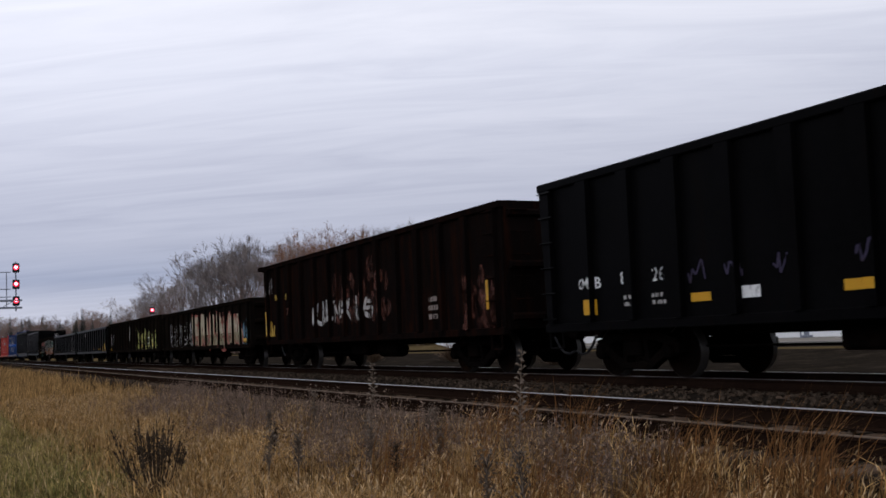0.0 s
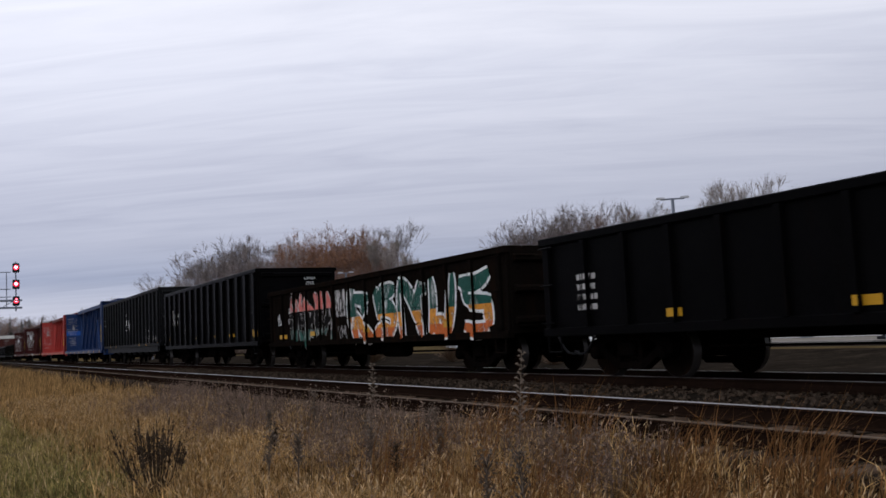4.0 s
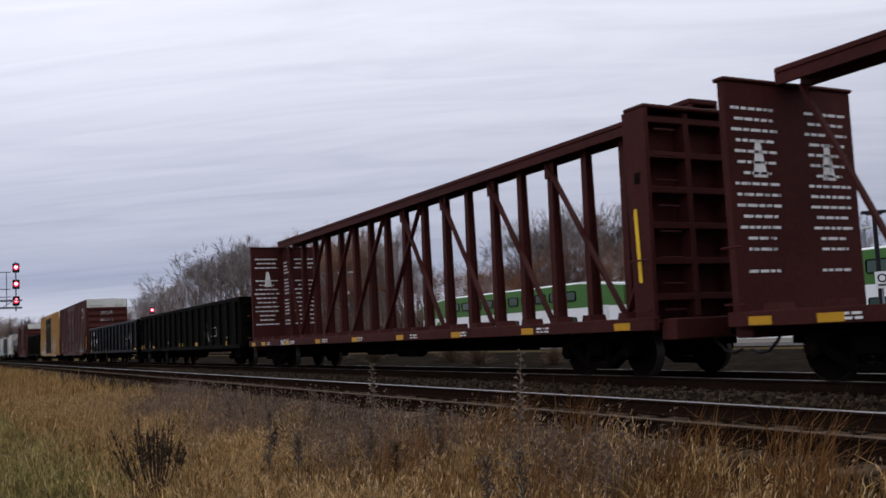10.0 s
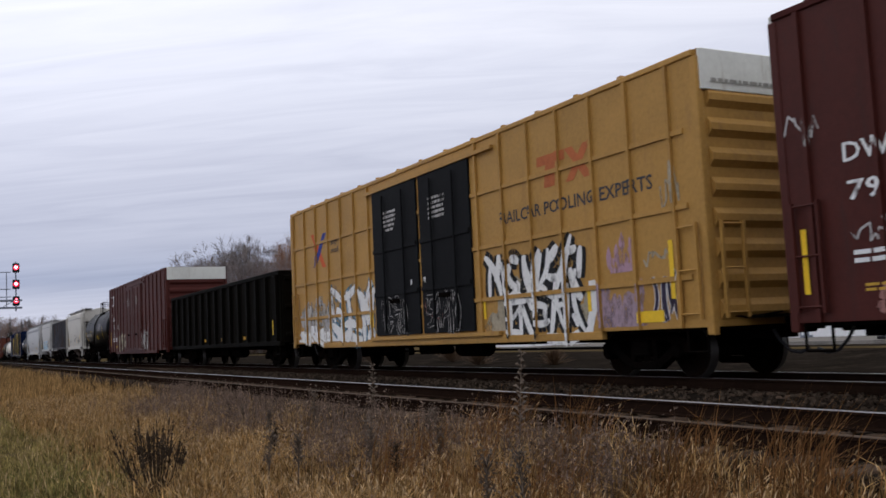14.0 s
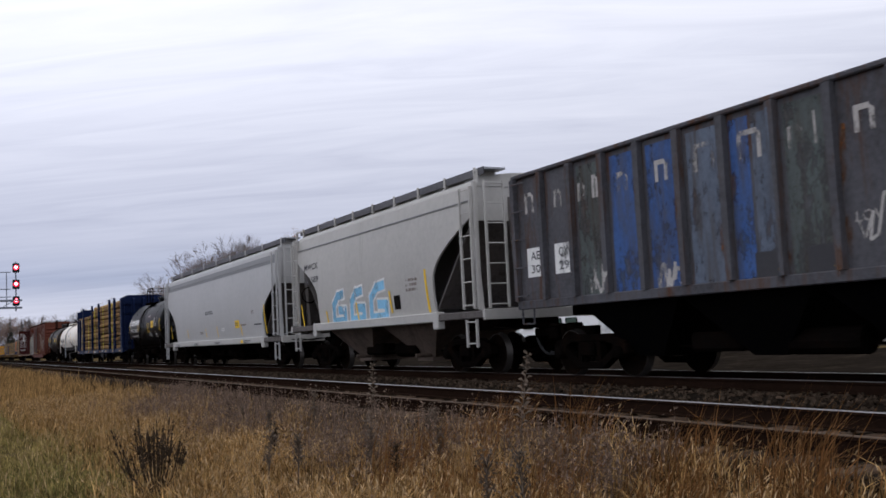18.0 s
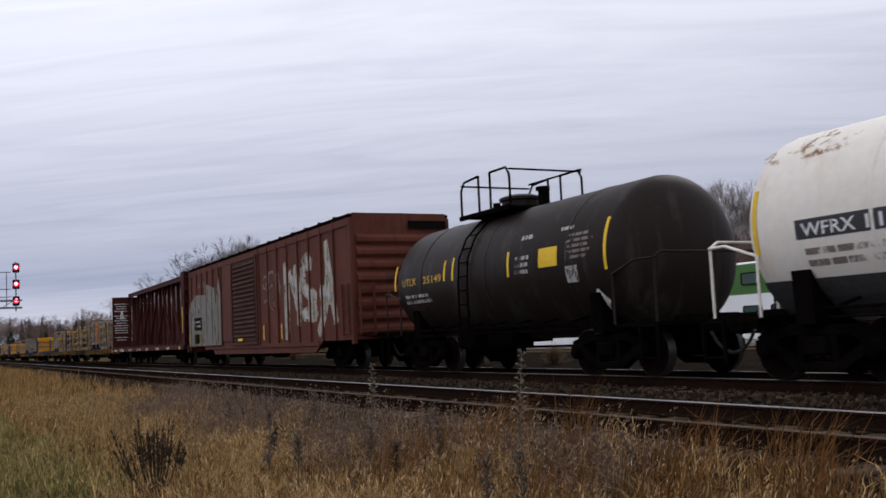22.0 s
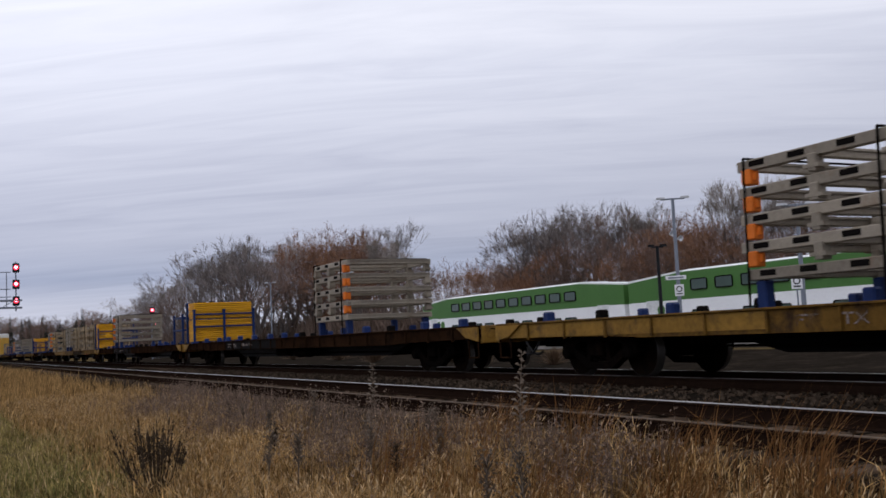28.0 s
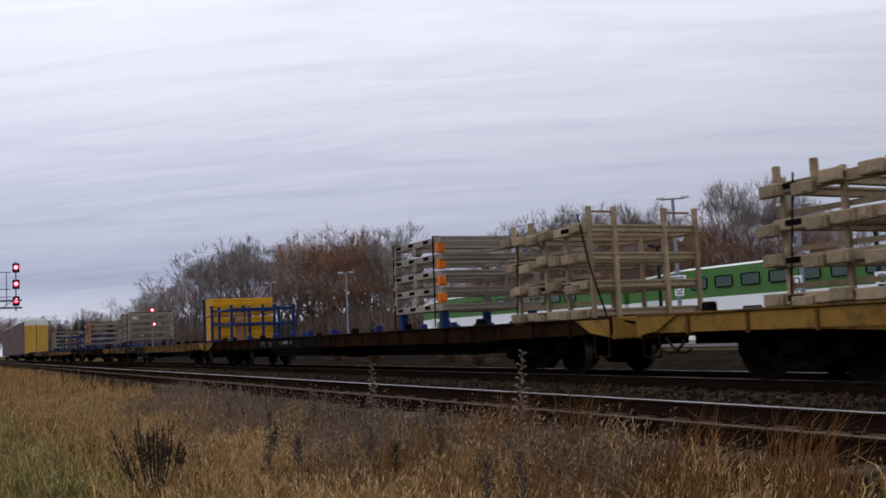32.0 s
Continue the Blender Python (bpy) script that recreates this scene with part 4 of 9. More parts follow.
    def graffiti(self, x0, x1, z0, z1, n, bands, edge, seed, rimk=0.055, jit=0.16, fat=1.0):
        """n fat letter shapes in bands of colour, with an outline."""
        r = random.Random(seed)
        fill, rim, deco = [], [], []
        for k in range(n):
            cx, w = x0 + (x1 - x0) * (k + 0.5) / n, (x1 - x0) / n * 1.02
            strokes = r.choice(([(-.3, -.45, -.3, .45), (-.3, .4, .3, .3), (.3, .35, .1, 0), (-.2, 0, .35, -.45)], [(-.3, .45, -.3, -.4), (-.3, -.4, .3, -.4), (.3, -.4, .3, .45)], [(-.35, -.45, 0, .45), (0, .45, .35, -.45), (-.2, -.1, .2, -.1)], [(.3, .4, -.3, .4), (-.3, .4, -.3, 0), (-.3, 0, .3, 0), (.3, 0, .3, -.42), (.3, -.42, -.3, -.42)], [(-.3, -.45, -.3, .45), (-.3, .45, .1, -.1), (.1, -.1, .35, .45), (.35, .45, .35, -.45)], [(-.3, -.45, -.3, .45), (-.3, .42, .35, .42), (-.3, 0, .25, 0), (-.3, -.42, .35, -.42)]))
            dz = r.uniform(-0.06, 0.06)
            if jit:
                strokes = [tuple(u + r.uniform(-jit, jit) for u in k4) for k4 in strokes]
            for a, b, c, d in strokes:
                p, q = Vector((cx + a * w, z0 + (z1 - z0) * (0.5 + b + dz))), Vector((cx + c * w, z0 + (z1 - z0) * (0.5 + d + dz)))
                v = (q - p)
                side = Vector((-v.y, v.x)).normalized()
                bow = p.lerp(q, 0.5) + side * v.length * r.uniform(-0.28, 0.28)
                th = min(w, z1 - z0) * r.uniform(0.085, 0.14) * fat
                pts = [p * (1 - f) ** 2 + bow * 2 * f * (1 - f) + q * f * f for f in (-0.12, 0.05, 0.25, 0.5, 0.75, 0.95, 1.12)]
                for lst, more in ((fill, 0.0), (rim, min(w, z1 - z0) * rimk)):
                    for m in range(6):
                        k0, k1 = (0.55, 0.9, 1.05, 1.12, 1.05, 0.9, 0.55)[m], (0.55, 0.9, 1.05, 1.12, 1.05, 0.9, 0.55)[m + 1]
                        e = pts[m + 1] - pts[m]
                        nn = Vector((-e.y, e.x)).normalized()
                        a0, a1 = nn * (th * k0 + more), nn * (th * k1 + more)
                        lst.append([tuple(pts[m] - a0), tuple(pts[m + 1] - a1), tuple(pts[m + 1] + a1), tuple(pts[m] + a0)])
        self.polys("graffiti_outline", rim, edge, 0.005)
        zlo = z0 - 0.5
        for k, (top, mat) in enumerate(bands):
            ztop = z0 + (z1 - z0) * top if top < 1 else z1 + 0.6
            self.polys("graffiti", [c for c in (clip(p, 1, zlo, ztop) for p in fill) if c], mat, 0.0075)
            zlo = ztop

    def patch(self, x0, x1, z0, z1, n, mat, seed, lift=0.004, lab=""):
        """A ragged patch of overlapping blots, thicker to the foot, with runs."""
        r, ps = random.Random(seed), []
        tall = [r.uniform(0.45, 1.0) for _ in range(n + 1)]
        for k in range(n * 9):
            u = r.random()
            top = tall[int(u * n)] * (1 - (u * n) % 1) + tall[int(u * n) + 1] * ((u * n) % 1)
            f = top * r.random() ** 1.3
            cx, cz = x0 + (x1 - x0) * u, z0 + (z1 - z0) * f
            a, b = r.uniform(0.10, 0.30) * min(1.0, (x1 - x0) / 2.5), r.uniform(0.10, 0.30) * min(1.0, (z1 - z0))
            ps.append([(cx + a * math.cos(q * 0.6283) * r.uniform(0.7, 1.2), max(z0, cz + b * math.sin(q * 0.6283) * r.uniform(0.7, 1.3))) for q in range(10)])
        self.polys("bare_patch", ps, mat, lift, lab)


def ribbed(hl, n, rw, y_panel, y_rib, edge=0.25):
    """Rib places and the spans that paint follows."""
    xs = [-hl + edge + (2 * hl - 2 * edge) * k / (n - 1) for k in range(n)]
    spans, u = [], -hl
    for x in xs:
        spans += [(u, x - rw / 2, y_panel), (x - rw / 2, x + rw / 2, y_rib)]
        u = x + rw / 2
    return xs, spans + [(u, hl, y_panel)]


RUSTWORN = stuff("flaking_rust", (0.085, 0.028, 0.018), 0.75, dark=0.6, worn=0.6)
G_LIME = stuff("lime_spray", (0.27, 0.265, 0.075), 0.65, dark=0.45, grain=5, rust=0.35, rust_col=(0.33, 0.29, 0.16), worn=0.5)
G_OLIVE = stuff("olive_spray", (0.20, 0.17, 0.10), 0.65, dark=0.6, grain=7, worn=0.35)
G_CREAM = stuff("cream_spray", (0.36, 0.31, 0.22), 0.65, dark=0.6, grain=7, worn=0.2)
G_RED = stuff("red_spray", (0.29, 0.075, 0.055), 0.65, dark=0.6, grain=7, worn=0.2)
G_GREEN = stuff("dark_green_spray", (0.012, 0.075, 0.055), 0.65, dark=0.6, grain=7, worn=0.2)
G_ORANGE = stuff("orange_spray", (0.62, 0.25, 0.03), 0.65, dark=0.6, grain=7, worn=0.2)
G_DEEPOR = stuff("deep_orange_spray", (0.48, 0.11, 0.02), 0.65, dark=0.6, grain=7, worn=0.2)
G_PINK = stuff("coral_spray", (0.62, 0.16, 0.13), 0.65, dark=0.6, grain=7, worn=0.2)
G_BLUE = stuff("sky_blue_spray", (0.22, 0.48, 0.68), 0.65, dark=0.6, grain=7, worn=0.2)
G_GREY = stuff("grey_spray", (0.2, 0.19, 0.18), 0.65, dark=0.6, grain=7, worn=0.5)
G_ROSE = stuff("rose_spray", (0.3, 0.15, 0.13), 0.65, dark=0.6, grain=7, worn=0.5)
G_PURPLE = stuff("violet_spray", (0.035, 0.028, 0.055), 0.65, dark=0.6, grain=7, rust=0.35, rust_col=(0.030, 0.020, 0.016))
G_TEAL = stuff("teal_spray", (0.1, 0.2, 0.26), 0.65, dark=0.6, grain=7, worn=0.5)


# ---- open-topped cars ----
def gondola(x0, x1, top, bot, nribs, mat, label, group="", rw=0.15, rd=0.11, inset=1.9, chordh=0.15, ladder_mat=None, taper=0.0, ends=3, edge=0.25):
    hl, w = (x1 - x0) / 2 - 0.05, 1.44
    car = rolling("gondola_car", (x0 + x1) / 2, label, "rail car", group)
    for s, nm in ((-1, "side_wall"), (1, "side_wall")):
        part(nm, Geo().box(-hl, hl, s * w - 0.03, s * w + 0.03, bot + 0.16, top - chordh), mat, car)
        part("top_chord", Geo().box(-hl - 0.04, hl + 0.04, s * w - 0.10, s * w + 0.10, top - chordh, top, b=0.02), mat, car)
        part("side_sill", Geo().box(-hl, hl, s * w - 0.09, s * w + 0.09, bot, bot + 0.16, b=0.015), mat, car)
    xs, spans = ribbed(hl, nribs, rw, -w - 0.03, -w - 0.03 - rd, edge)
    near = Geo().prism([(-rw * 0.5, bot + 0.16), (rw * 0.5, bot + 0.16), (rw * (0.5 + taper), top - chordh), (-rw * (0.5 + taper), top - chordh)], "y", -rd, 0.0).mesh("rib", mat)
    for x in xs:
        part("rib", near, None, car, at=(x, -w - 0.032, 0))
    for s in (-1, 1):
        part("end_wall", Geo().box(s * hl - 0.04, s * hl + 0.04, -w + 0.034, w - 0.034, bot + 0.1, top), mat, car)
        for k in range(ends if s > 0 else 0):
            z = bot + 0.35 + (top - bot - 0.6) * k / max(1, ends - 1)
            part("end_rib", Geo().prism([(s * (hl + 0.042), z - 0.09), (s * (hl + 0.14), z - 0.04), (s * (hl + 0.14), z + 0.04), (s * (hl + 0.042), z + 0.09)], "y", -w + 0.1, w - 0.1), mat, car)
        ladder(car, s * (hl - 0.30), -w - 0.17, bot + 0.25, min(top - 0.2, bot + 2.6), ladder_mat or mat, rail=False)
        if s > 0:
            ladder(car, hl + 0.17, -w + 0.32, bot + 0.25, min(top - 0.2, bot + 2.6), ladder_mat or mat, along="y", rail=False)
        part("stirrup", Geo().pipe([(s * (hl - 0.12), -w - 0.06, bot + 0.05), (s * (hl - 0.12), -w - 0.06, bot - 0.28), (s * (hl - 0.52), -w - 0.06, bot - 0.28), (s * (hl - 0.52), -w - 0.06, bot + 0.05)], 0.018), mat, car)
    part("floor", Geo().box(-hl + 0.05, hl - 0.05, -w + 0.04, w - 0.04, bot + 0.12, bot + 0.2), mat, car)
    running_gear(car, hl, inset, bot - 0.05)
    return car, Side(car, spans), hl


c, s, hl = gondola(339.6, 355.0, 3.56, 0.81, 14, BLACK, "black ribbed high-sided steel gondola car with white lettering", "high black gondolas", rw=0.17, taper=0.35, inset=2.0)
s.text("CMB", -6.62, 1.54, 0.27, WHITE, 0.66)
s.text("8", -5.42, 1.56, 0.30, WHITE)
s.text("26", -4.62, 1.56, 0.30, WHITE)
s.rect("reflector", -6.30, 1.22, 0.40, 0.26, REFLECT)
s.rect("reflector", -3.56, 1.25, 0.42, 0.13, REFLECT)
s.rect("reflector", -0.75, 1.25, 0.52, 0.14, REFLECT)
s.rect("placard", -2.56, 1.27, 0.34, 0.17, WHITE)
s.bars(-5.2, 1.28, 0.34, 0.22, 2, WORNWHITE, 3)
s.bars(-4.5, 1.28, 0.34, 0.22, 2, WORNWHITE, 4)
for k, x in enumerate((-3.62, -2.86, -1.95, -0.62)):
    s.scrawl(x, 1.62, 0.36, 0.34, G_PURPLE, 30 + k, 7, 0.035)
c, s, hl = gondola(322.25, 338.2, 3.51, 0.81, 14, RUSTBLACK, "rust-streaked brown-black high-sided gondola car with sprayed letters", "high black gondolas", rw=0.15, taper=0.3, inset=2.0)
s.graffiti(-3.0, 1.4, 1.45, 1.95, 6, [(1, WORNWHITE)], RUSTBLACK, 4)
s.patch(6.2, 7.7, 0.95, 2.9, 5, RUSTWORN, 4)
s.patch(-1.5, 2.5, 1.3, 3.1, 6, RUSTWORN, 5)
part("chord_overhang", Geo().box(-hl - 0.45, -hl + 0.02, -1.62, 1.62, 3.36, 3.51, b=0.02), RUSTBLACK, c)
s.text("C", -6.85, 2.28, 0.27, YELLET)
s.text("M", -6.58, 2.28, 0.27, YELLET)
s.text("BX", -5.82, 2.26, 0.27, YELLET)
s.rect("reflector", -7.62, 1.55, 0.10, 0.85, REFLECT, -0.05)
s.rect("reflector", 7.26, 1.65, 0.10, 0.6, REFLECT)
s.scrawl(-7.45, 2.75, 0.5, 0.9, WORNWHITE, 6, 12, 0.03)
s.patch(-7.6, -7.1, 1.1, 1.7, 2, YELLET, 8)
s.text("47", -5.7, 1.75, 0.3, OXIDE, 0.5)
s.bars(4.9, 1.5, 0.7, 0.6, 3, PALELET, 5)
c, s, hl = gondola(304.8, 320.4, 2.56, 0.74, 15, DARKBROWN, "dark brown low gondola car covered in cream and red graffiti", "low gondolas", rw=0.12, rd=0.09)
s.graffiti(-1.3, 6.7, 0.98, 2.05, 7, [(0.35, G_OLIVE), (1, G_CREAM)], G_RED, 11, rimk=0.09, fat=1.55, jit=0.12)
s.patch(-1.0, 6.4, 0.95, 1.5, 10, G_OLIVE, 13)
s.graffiti(-6.2, -1.6, 0.98, 1.85, 4, [(1, DARKBROWN)], WORNWHITE, 12)
s.bars(-5.9, 1.45, 0.4, 0.6, 4, WHITE, 12)
s.scrawl(-2.0, 1.5, 0.7, 1.2, WORNWHITE, 8, 14)
s.patch(6.4, 7.6, 0.9, 1.9, 4, G_TEAL, 9)
s.rect("reflector", 6.97, 1.03, 0.5, 0.14, REFLECT)
c, s, hl = gondola(287.0, 303.7, 2.63, 0.74, 17, DARKBROWN, "dark brown low gondola car with yellow-green graffiti", "low gondolas", rw=0.12, rd=0.09)
s.text("GACX", -6.62, 1.70, 0.24, WHITE, 0.62)
s.text("53831", -6.62, 1.42, 0.22, WHITE, 0.62)
s.bars(-6.3, 1.12, 0.55, 0.2, 2, WORNWHITE, 2)
s.patch(2.0, 7.3, 0.86, 2.05, 11, G_LIME, 21, lab="faded yellow-green graffiti")
s.polys("graffiti", [[(1.9, 2.1), (2.3, 1.55), (3.0, 1.25), (3.9, 1.2), (4.6, 1.5), (4.6, 1.95), (4.0, 1.75), (3.2, 1.75), (2.5, 1.85)], [(4.4, 1.2), (5.6, 0.95), (6.6, 1.1), (7.3, 0.9), (7.3, 1.9), (6.5, 1.6), (5.8, 2.0), (5.0, 1.7)]], G_LIME, 0.006)
for k, x in enumerate((3.4, 4.5, 5.4, 6.4)):
    s.scrawl(x, 1.45, 0.9, 0.7, DARKBROWN, 220 + k, 7, 0.05)
s.rect("panel", -0.44, 1.85, 0.55, 0.85, WORNWHITE)
s.rect("placard", 5.42, 1.34, 0.6, 0.36, WHITE)
s.rect("placard_face", 5.42, 1.34, 0.52, 0.28, SLOT, lift=0.010)
s.patch(-7.6, -6.9, 1.25, 2.2, 3, WORNWHITE, 23)
for x, z in ((-3.28, 1.2), (-1.4, 0.99), (0.71, 1.07), (3.59, 1.07), (6.66, 1.11), (-7.65, 1.0)):
    s.rect("reflector", x, z, 0.42, 0.15, REFLECT)
c, s, hl = gondola(269.6, 285.8, 2.55, 0.74, 15, BLACK, "dirty black low gondola car with small white marks", "low gondolas", rw=0.12, rd=0.09)
s.bars(-6.7, 1.5, 0.6, 0.9, 5, WORNWHITE, 6)
s.rect("placard", 4.0, 1.35, 0.4, 0.3, WORNWHITE)
s.rect("panel", -3.2, 2.1, 0.5, 0.3, WORNWHITE)
s.patch(6.2, 7.6, 0.9, 1.5, 4, YELLET, 7)
for x in (-5, -1.5, 1.5, 4.6):
    s.rect("reflector", x, 1.05, 0.36, 0.13, REFLECT)
c, s, hl = gondola(251.2, 268.4, 2.55, 0.74, 16, BLACK, "black low gondola car streaked with pale spray paint", "low gondolas", rw=0.12, rd=0.09)
s.bars(-7.2, 1.5, 0.6, 0.7, 4, WORNWHITE, 7)
s.patch(5.5, 6.6, 1.0, 2.2, 3, WORNWHITE, 17)
for x in (-5, -1.5, 1.5, 4.6):
    s.rect("reflector", x, 1.05, 0.36, 0.13, REFLECT)
c, s, hl = gondola(234.3, 250.0, 2.58, 0.74, 14, DARKBROWN, "dark brown low gondola car with white-outlined green and orange graffiti", "low gondolas", rw=0.13, rd=0.07)
s.graffiti(-0.5, 7.3, 0.95, 2.05, 5, [(0.16, G_DEEPOR), (0.48, G_ORANGE), (1, G_GREEN)], WHITE, 31, fat=1.35, rimk=0.06, jit=0.10)
s.graffiti(-5.6, -1.9, 0.95, 2.1, 5, [(0.25, G_GREEN), (0.75, SLOT), (1, G_PINK)], WORNWHITE, 33, fat=1.3)
s.rect("panel", -1.25, 1.9, 0.75, 0.75, WORNWHITE)
s.scrawl(-1.1, 1.1, 0.7, 0.4, WORNWHITE, 5, 14, 0.03)
s.rect("reflector", -6.4, 1.05, 0.75, 0.13, REFLECT)
s.scrawl(-6.65, 1.6, 0.55, 0.6, WHITE, 15, 12, 0.035)
s.bars(-5.4, 2.35, 0.5, 0.2, 2, WORNWHITE, 3)
s.text("GACX", -5.85, 1.78, 0.24, WHITE, 0.6)
s.text("5", -5.85, 1.45, 0.24, WHITE)
for x in (-3.6, 0.6, 5.2):
    s.rect("reflector", x, 1.1, 0.4, 0.13, REFLECT, lift=0.011)
c, s, hl = gondola(217.1, 233.0, 3.555, 0.81, 15, BLACK, "plain black high-sided gondola car with small yellow reflectors", "high black gondolas", rw=0.17, taper=0.35, inset=2.0)
se = Side(c, [(-2, 2, 0.0)])
se.end_text("CMBX", 0.25, 3.12, 0.17, WHITE, hl + 0.046)
se.end_text("1915", 0.30, 2.93, 0.17, WHITE, hl + 0.046)
for x, z, w, h in ((-6.75, 1.30, 0.26, 0.2), (-1.28, 1.25, 0.34, 0.11), (1.73, 1.24, 0.34, 0.11), (4.53, 1.24, 0.36, 0.11), (7.25, 1.29, 0.26, 0.22)):
    s.rect("reflector", x, z, w, h, REFLECT)
s.rect("reflector", 7.72, 1.25, 0.12, 0.24, REFLECT)
s.bars(-6.2, 2.3, 0.3, 0.8, 4, WORNWHITE, 8)
s.bars(-3.4, 1.6, 0.26, 0.2, 2, WORNWHITE, 9)
s.bars(7.4, 1.62, 0.3, 0.1, 1, WORNWHITE, 9)
s.text("CM BX", -6.35, 2.3, 0.26, WHITE, 1.4)
s.text("1 15", -6.1, 1.95, 0.26, WHITE, 0.9)
c, s, hl = gondola(196.4, 215.6, 4.04, 1.02, 19, BLACK2, "clean charcoal high-sided gondola car with a large white block letter", "high black gondolas", rw=0.14, taper=0.25, inset=2.1, chordh=0.17)
for k in range(7):
    x = -5.7 + 1.9 * k
    part("belly_tub", Geo().add([(x - 0.93, -1.32, 1.03), (x + 0.93, -1.32, 1.03), (x + 0.93, 1.32, 1.03), (x - 0.93, 1.32, 1.03), (x - 0.55, -1.1, 0.56), (x + 0.55, -1.1, 0.56), (x + 0.55, 1.1, 0.56), (x - 0.55, 1.1, 0.56)], [(0, 1, 5, 4), (1, 2, 6, 5), (2, 3, 7, 6), (3, 0, 4, 7), (4, 5, 6, 7)]), BLACK, c)
part("lower_sill", Geo().box(-hl + 1.0, hl - 1.0, -1.42, -1.34, 0.72, 1.03), BLACK, c)
s.polys("block_letter", [[(-0.68, 3.4), (-0.22, 3.4), (0.05, 2.82), (-0.64, 2.93), (-0.74, 2.96)], [(-0.71, 2.88), (-0.47, 2.88), (-0.46, 2.6), (-0.42, 2.54), (-0.75, 2.52)], [(-0.77, 2.53), (-0.39, 2.52), (-0.46, 2.41), (-0.53, 2.12), (-0.64, 2.03), (-0.86, 2.02), (-0.84, 2.12), (-0.74, 2.15)], [(-0.39, 2.52), (-0.0, 2.66), (0.17, 2.67), (0.36, 2.3), (-0.0, 2.34), (-0.28, 2.3), (-0.46, 2.41)], [(0.36, 2.3), (0.53, 2.26), (0.5, 2.1), (0.14, 2.08), (-0.0, 2.34)]], WHITE, label="large white stencilled letter A")
for x, w in ((-8.0, 0.34), (-6.34, 0.36), (-4.16, 0.36), (-1.79, 0.38), (1.71, 0.44), (4.07, 0.46), (6.36, 0.48), (8.9, 0.5)):
    s.rect("reflector", x, 1.13, w, 0.13, REFLECT)
s.bars(6.31, 1.85, 0.75, 0.16, 2, WORNWHITE, 2)
s.bars(6.35, 1.45, 0.6, 0.34, 3, WORNWHITE, 3)
s.bars(7.9, 1.75, 0.6, 0.16, 2, WORNWHITE, 4)
s.bars(-9.0, 2.9, 0.55, 0.2, 1, WHITE, 5)
s.bars(-9.0, 2.55, 0.55, 0.2, 1, WHITE, 6)
s.rect("placard", -6.45, 2.05, 0.34, 0.22, WHITE)
s.polys("emblem", [[(8.35 + 0.14 * math.cos(a * 0.5236), 1.45 + 0.14 * math.sin(a * 0.5236)) for a in range(12)]], WORNWHITE)


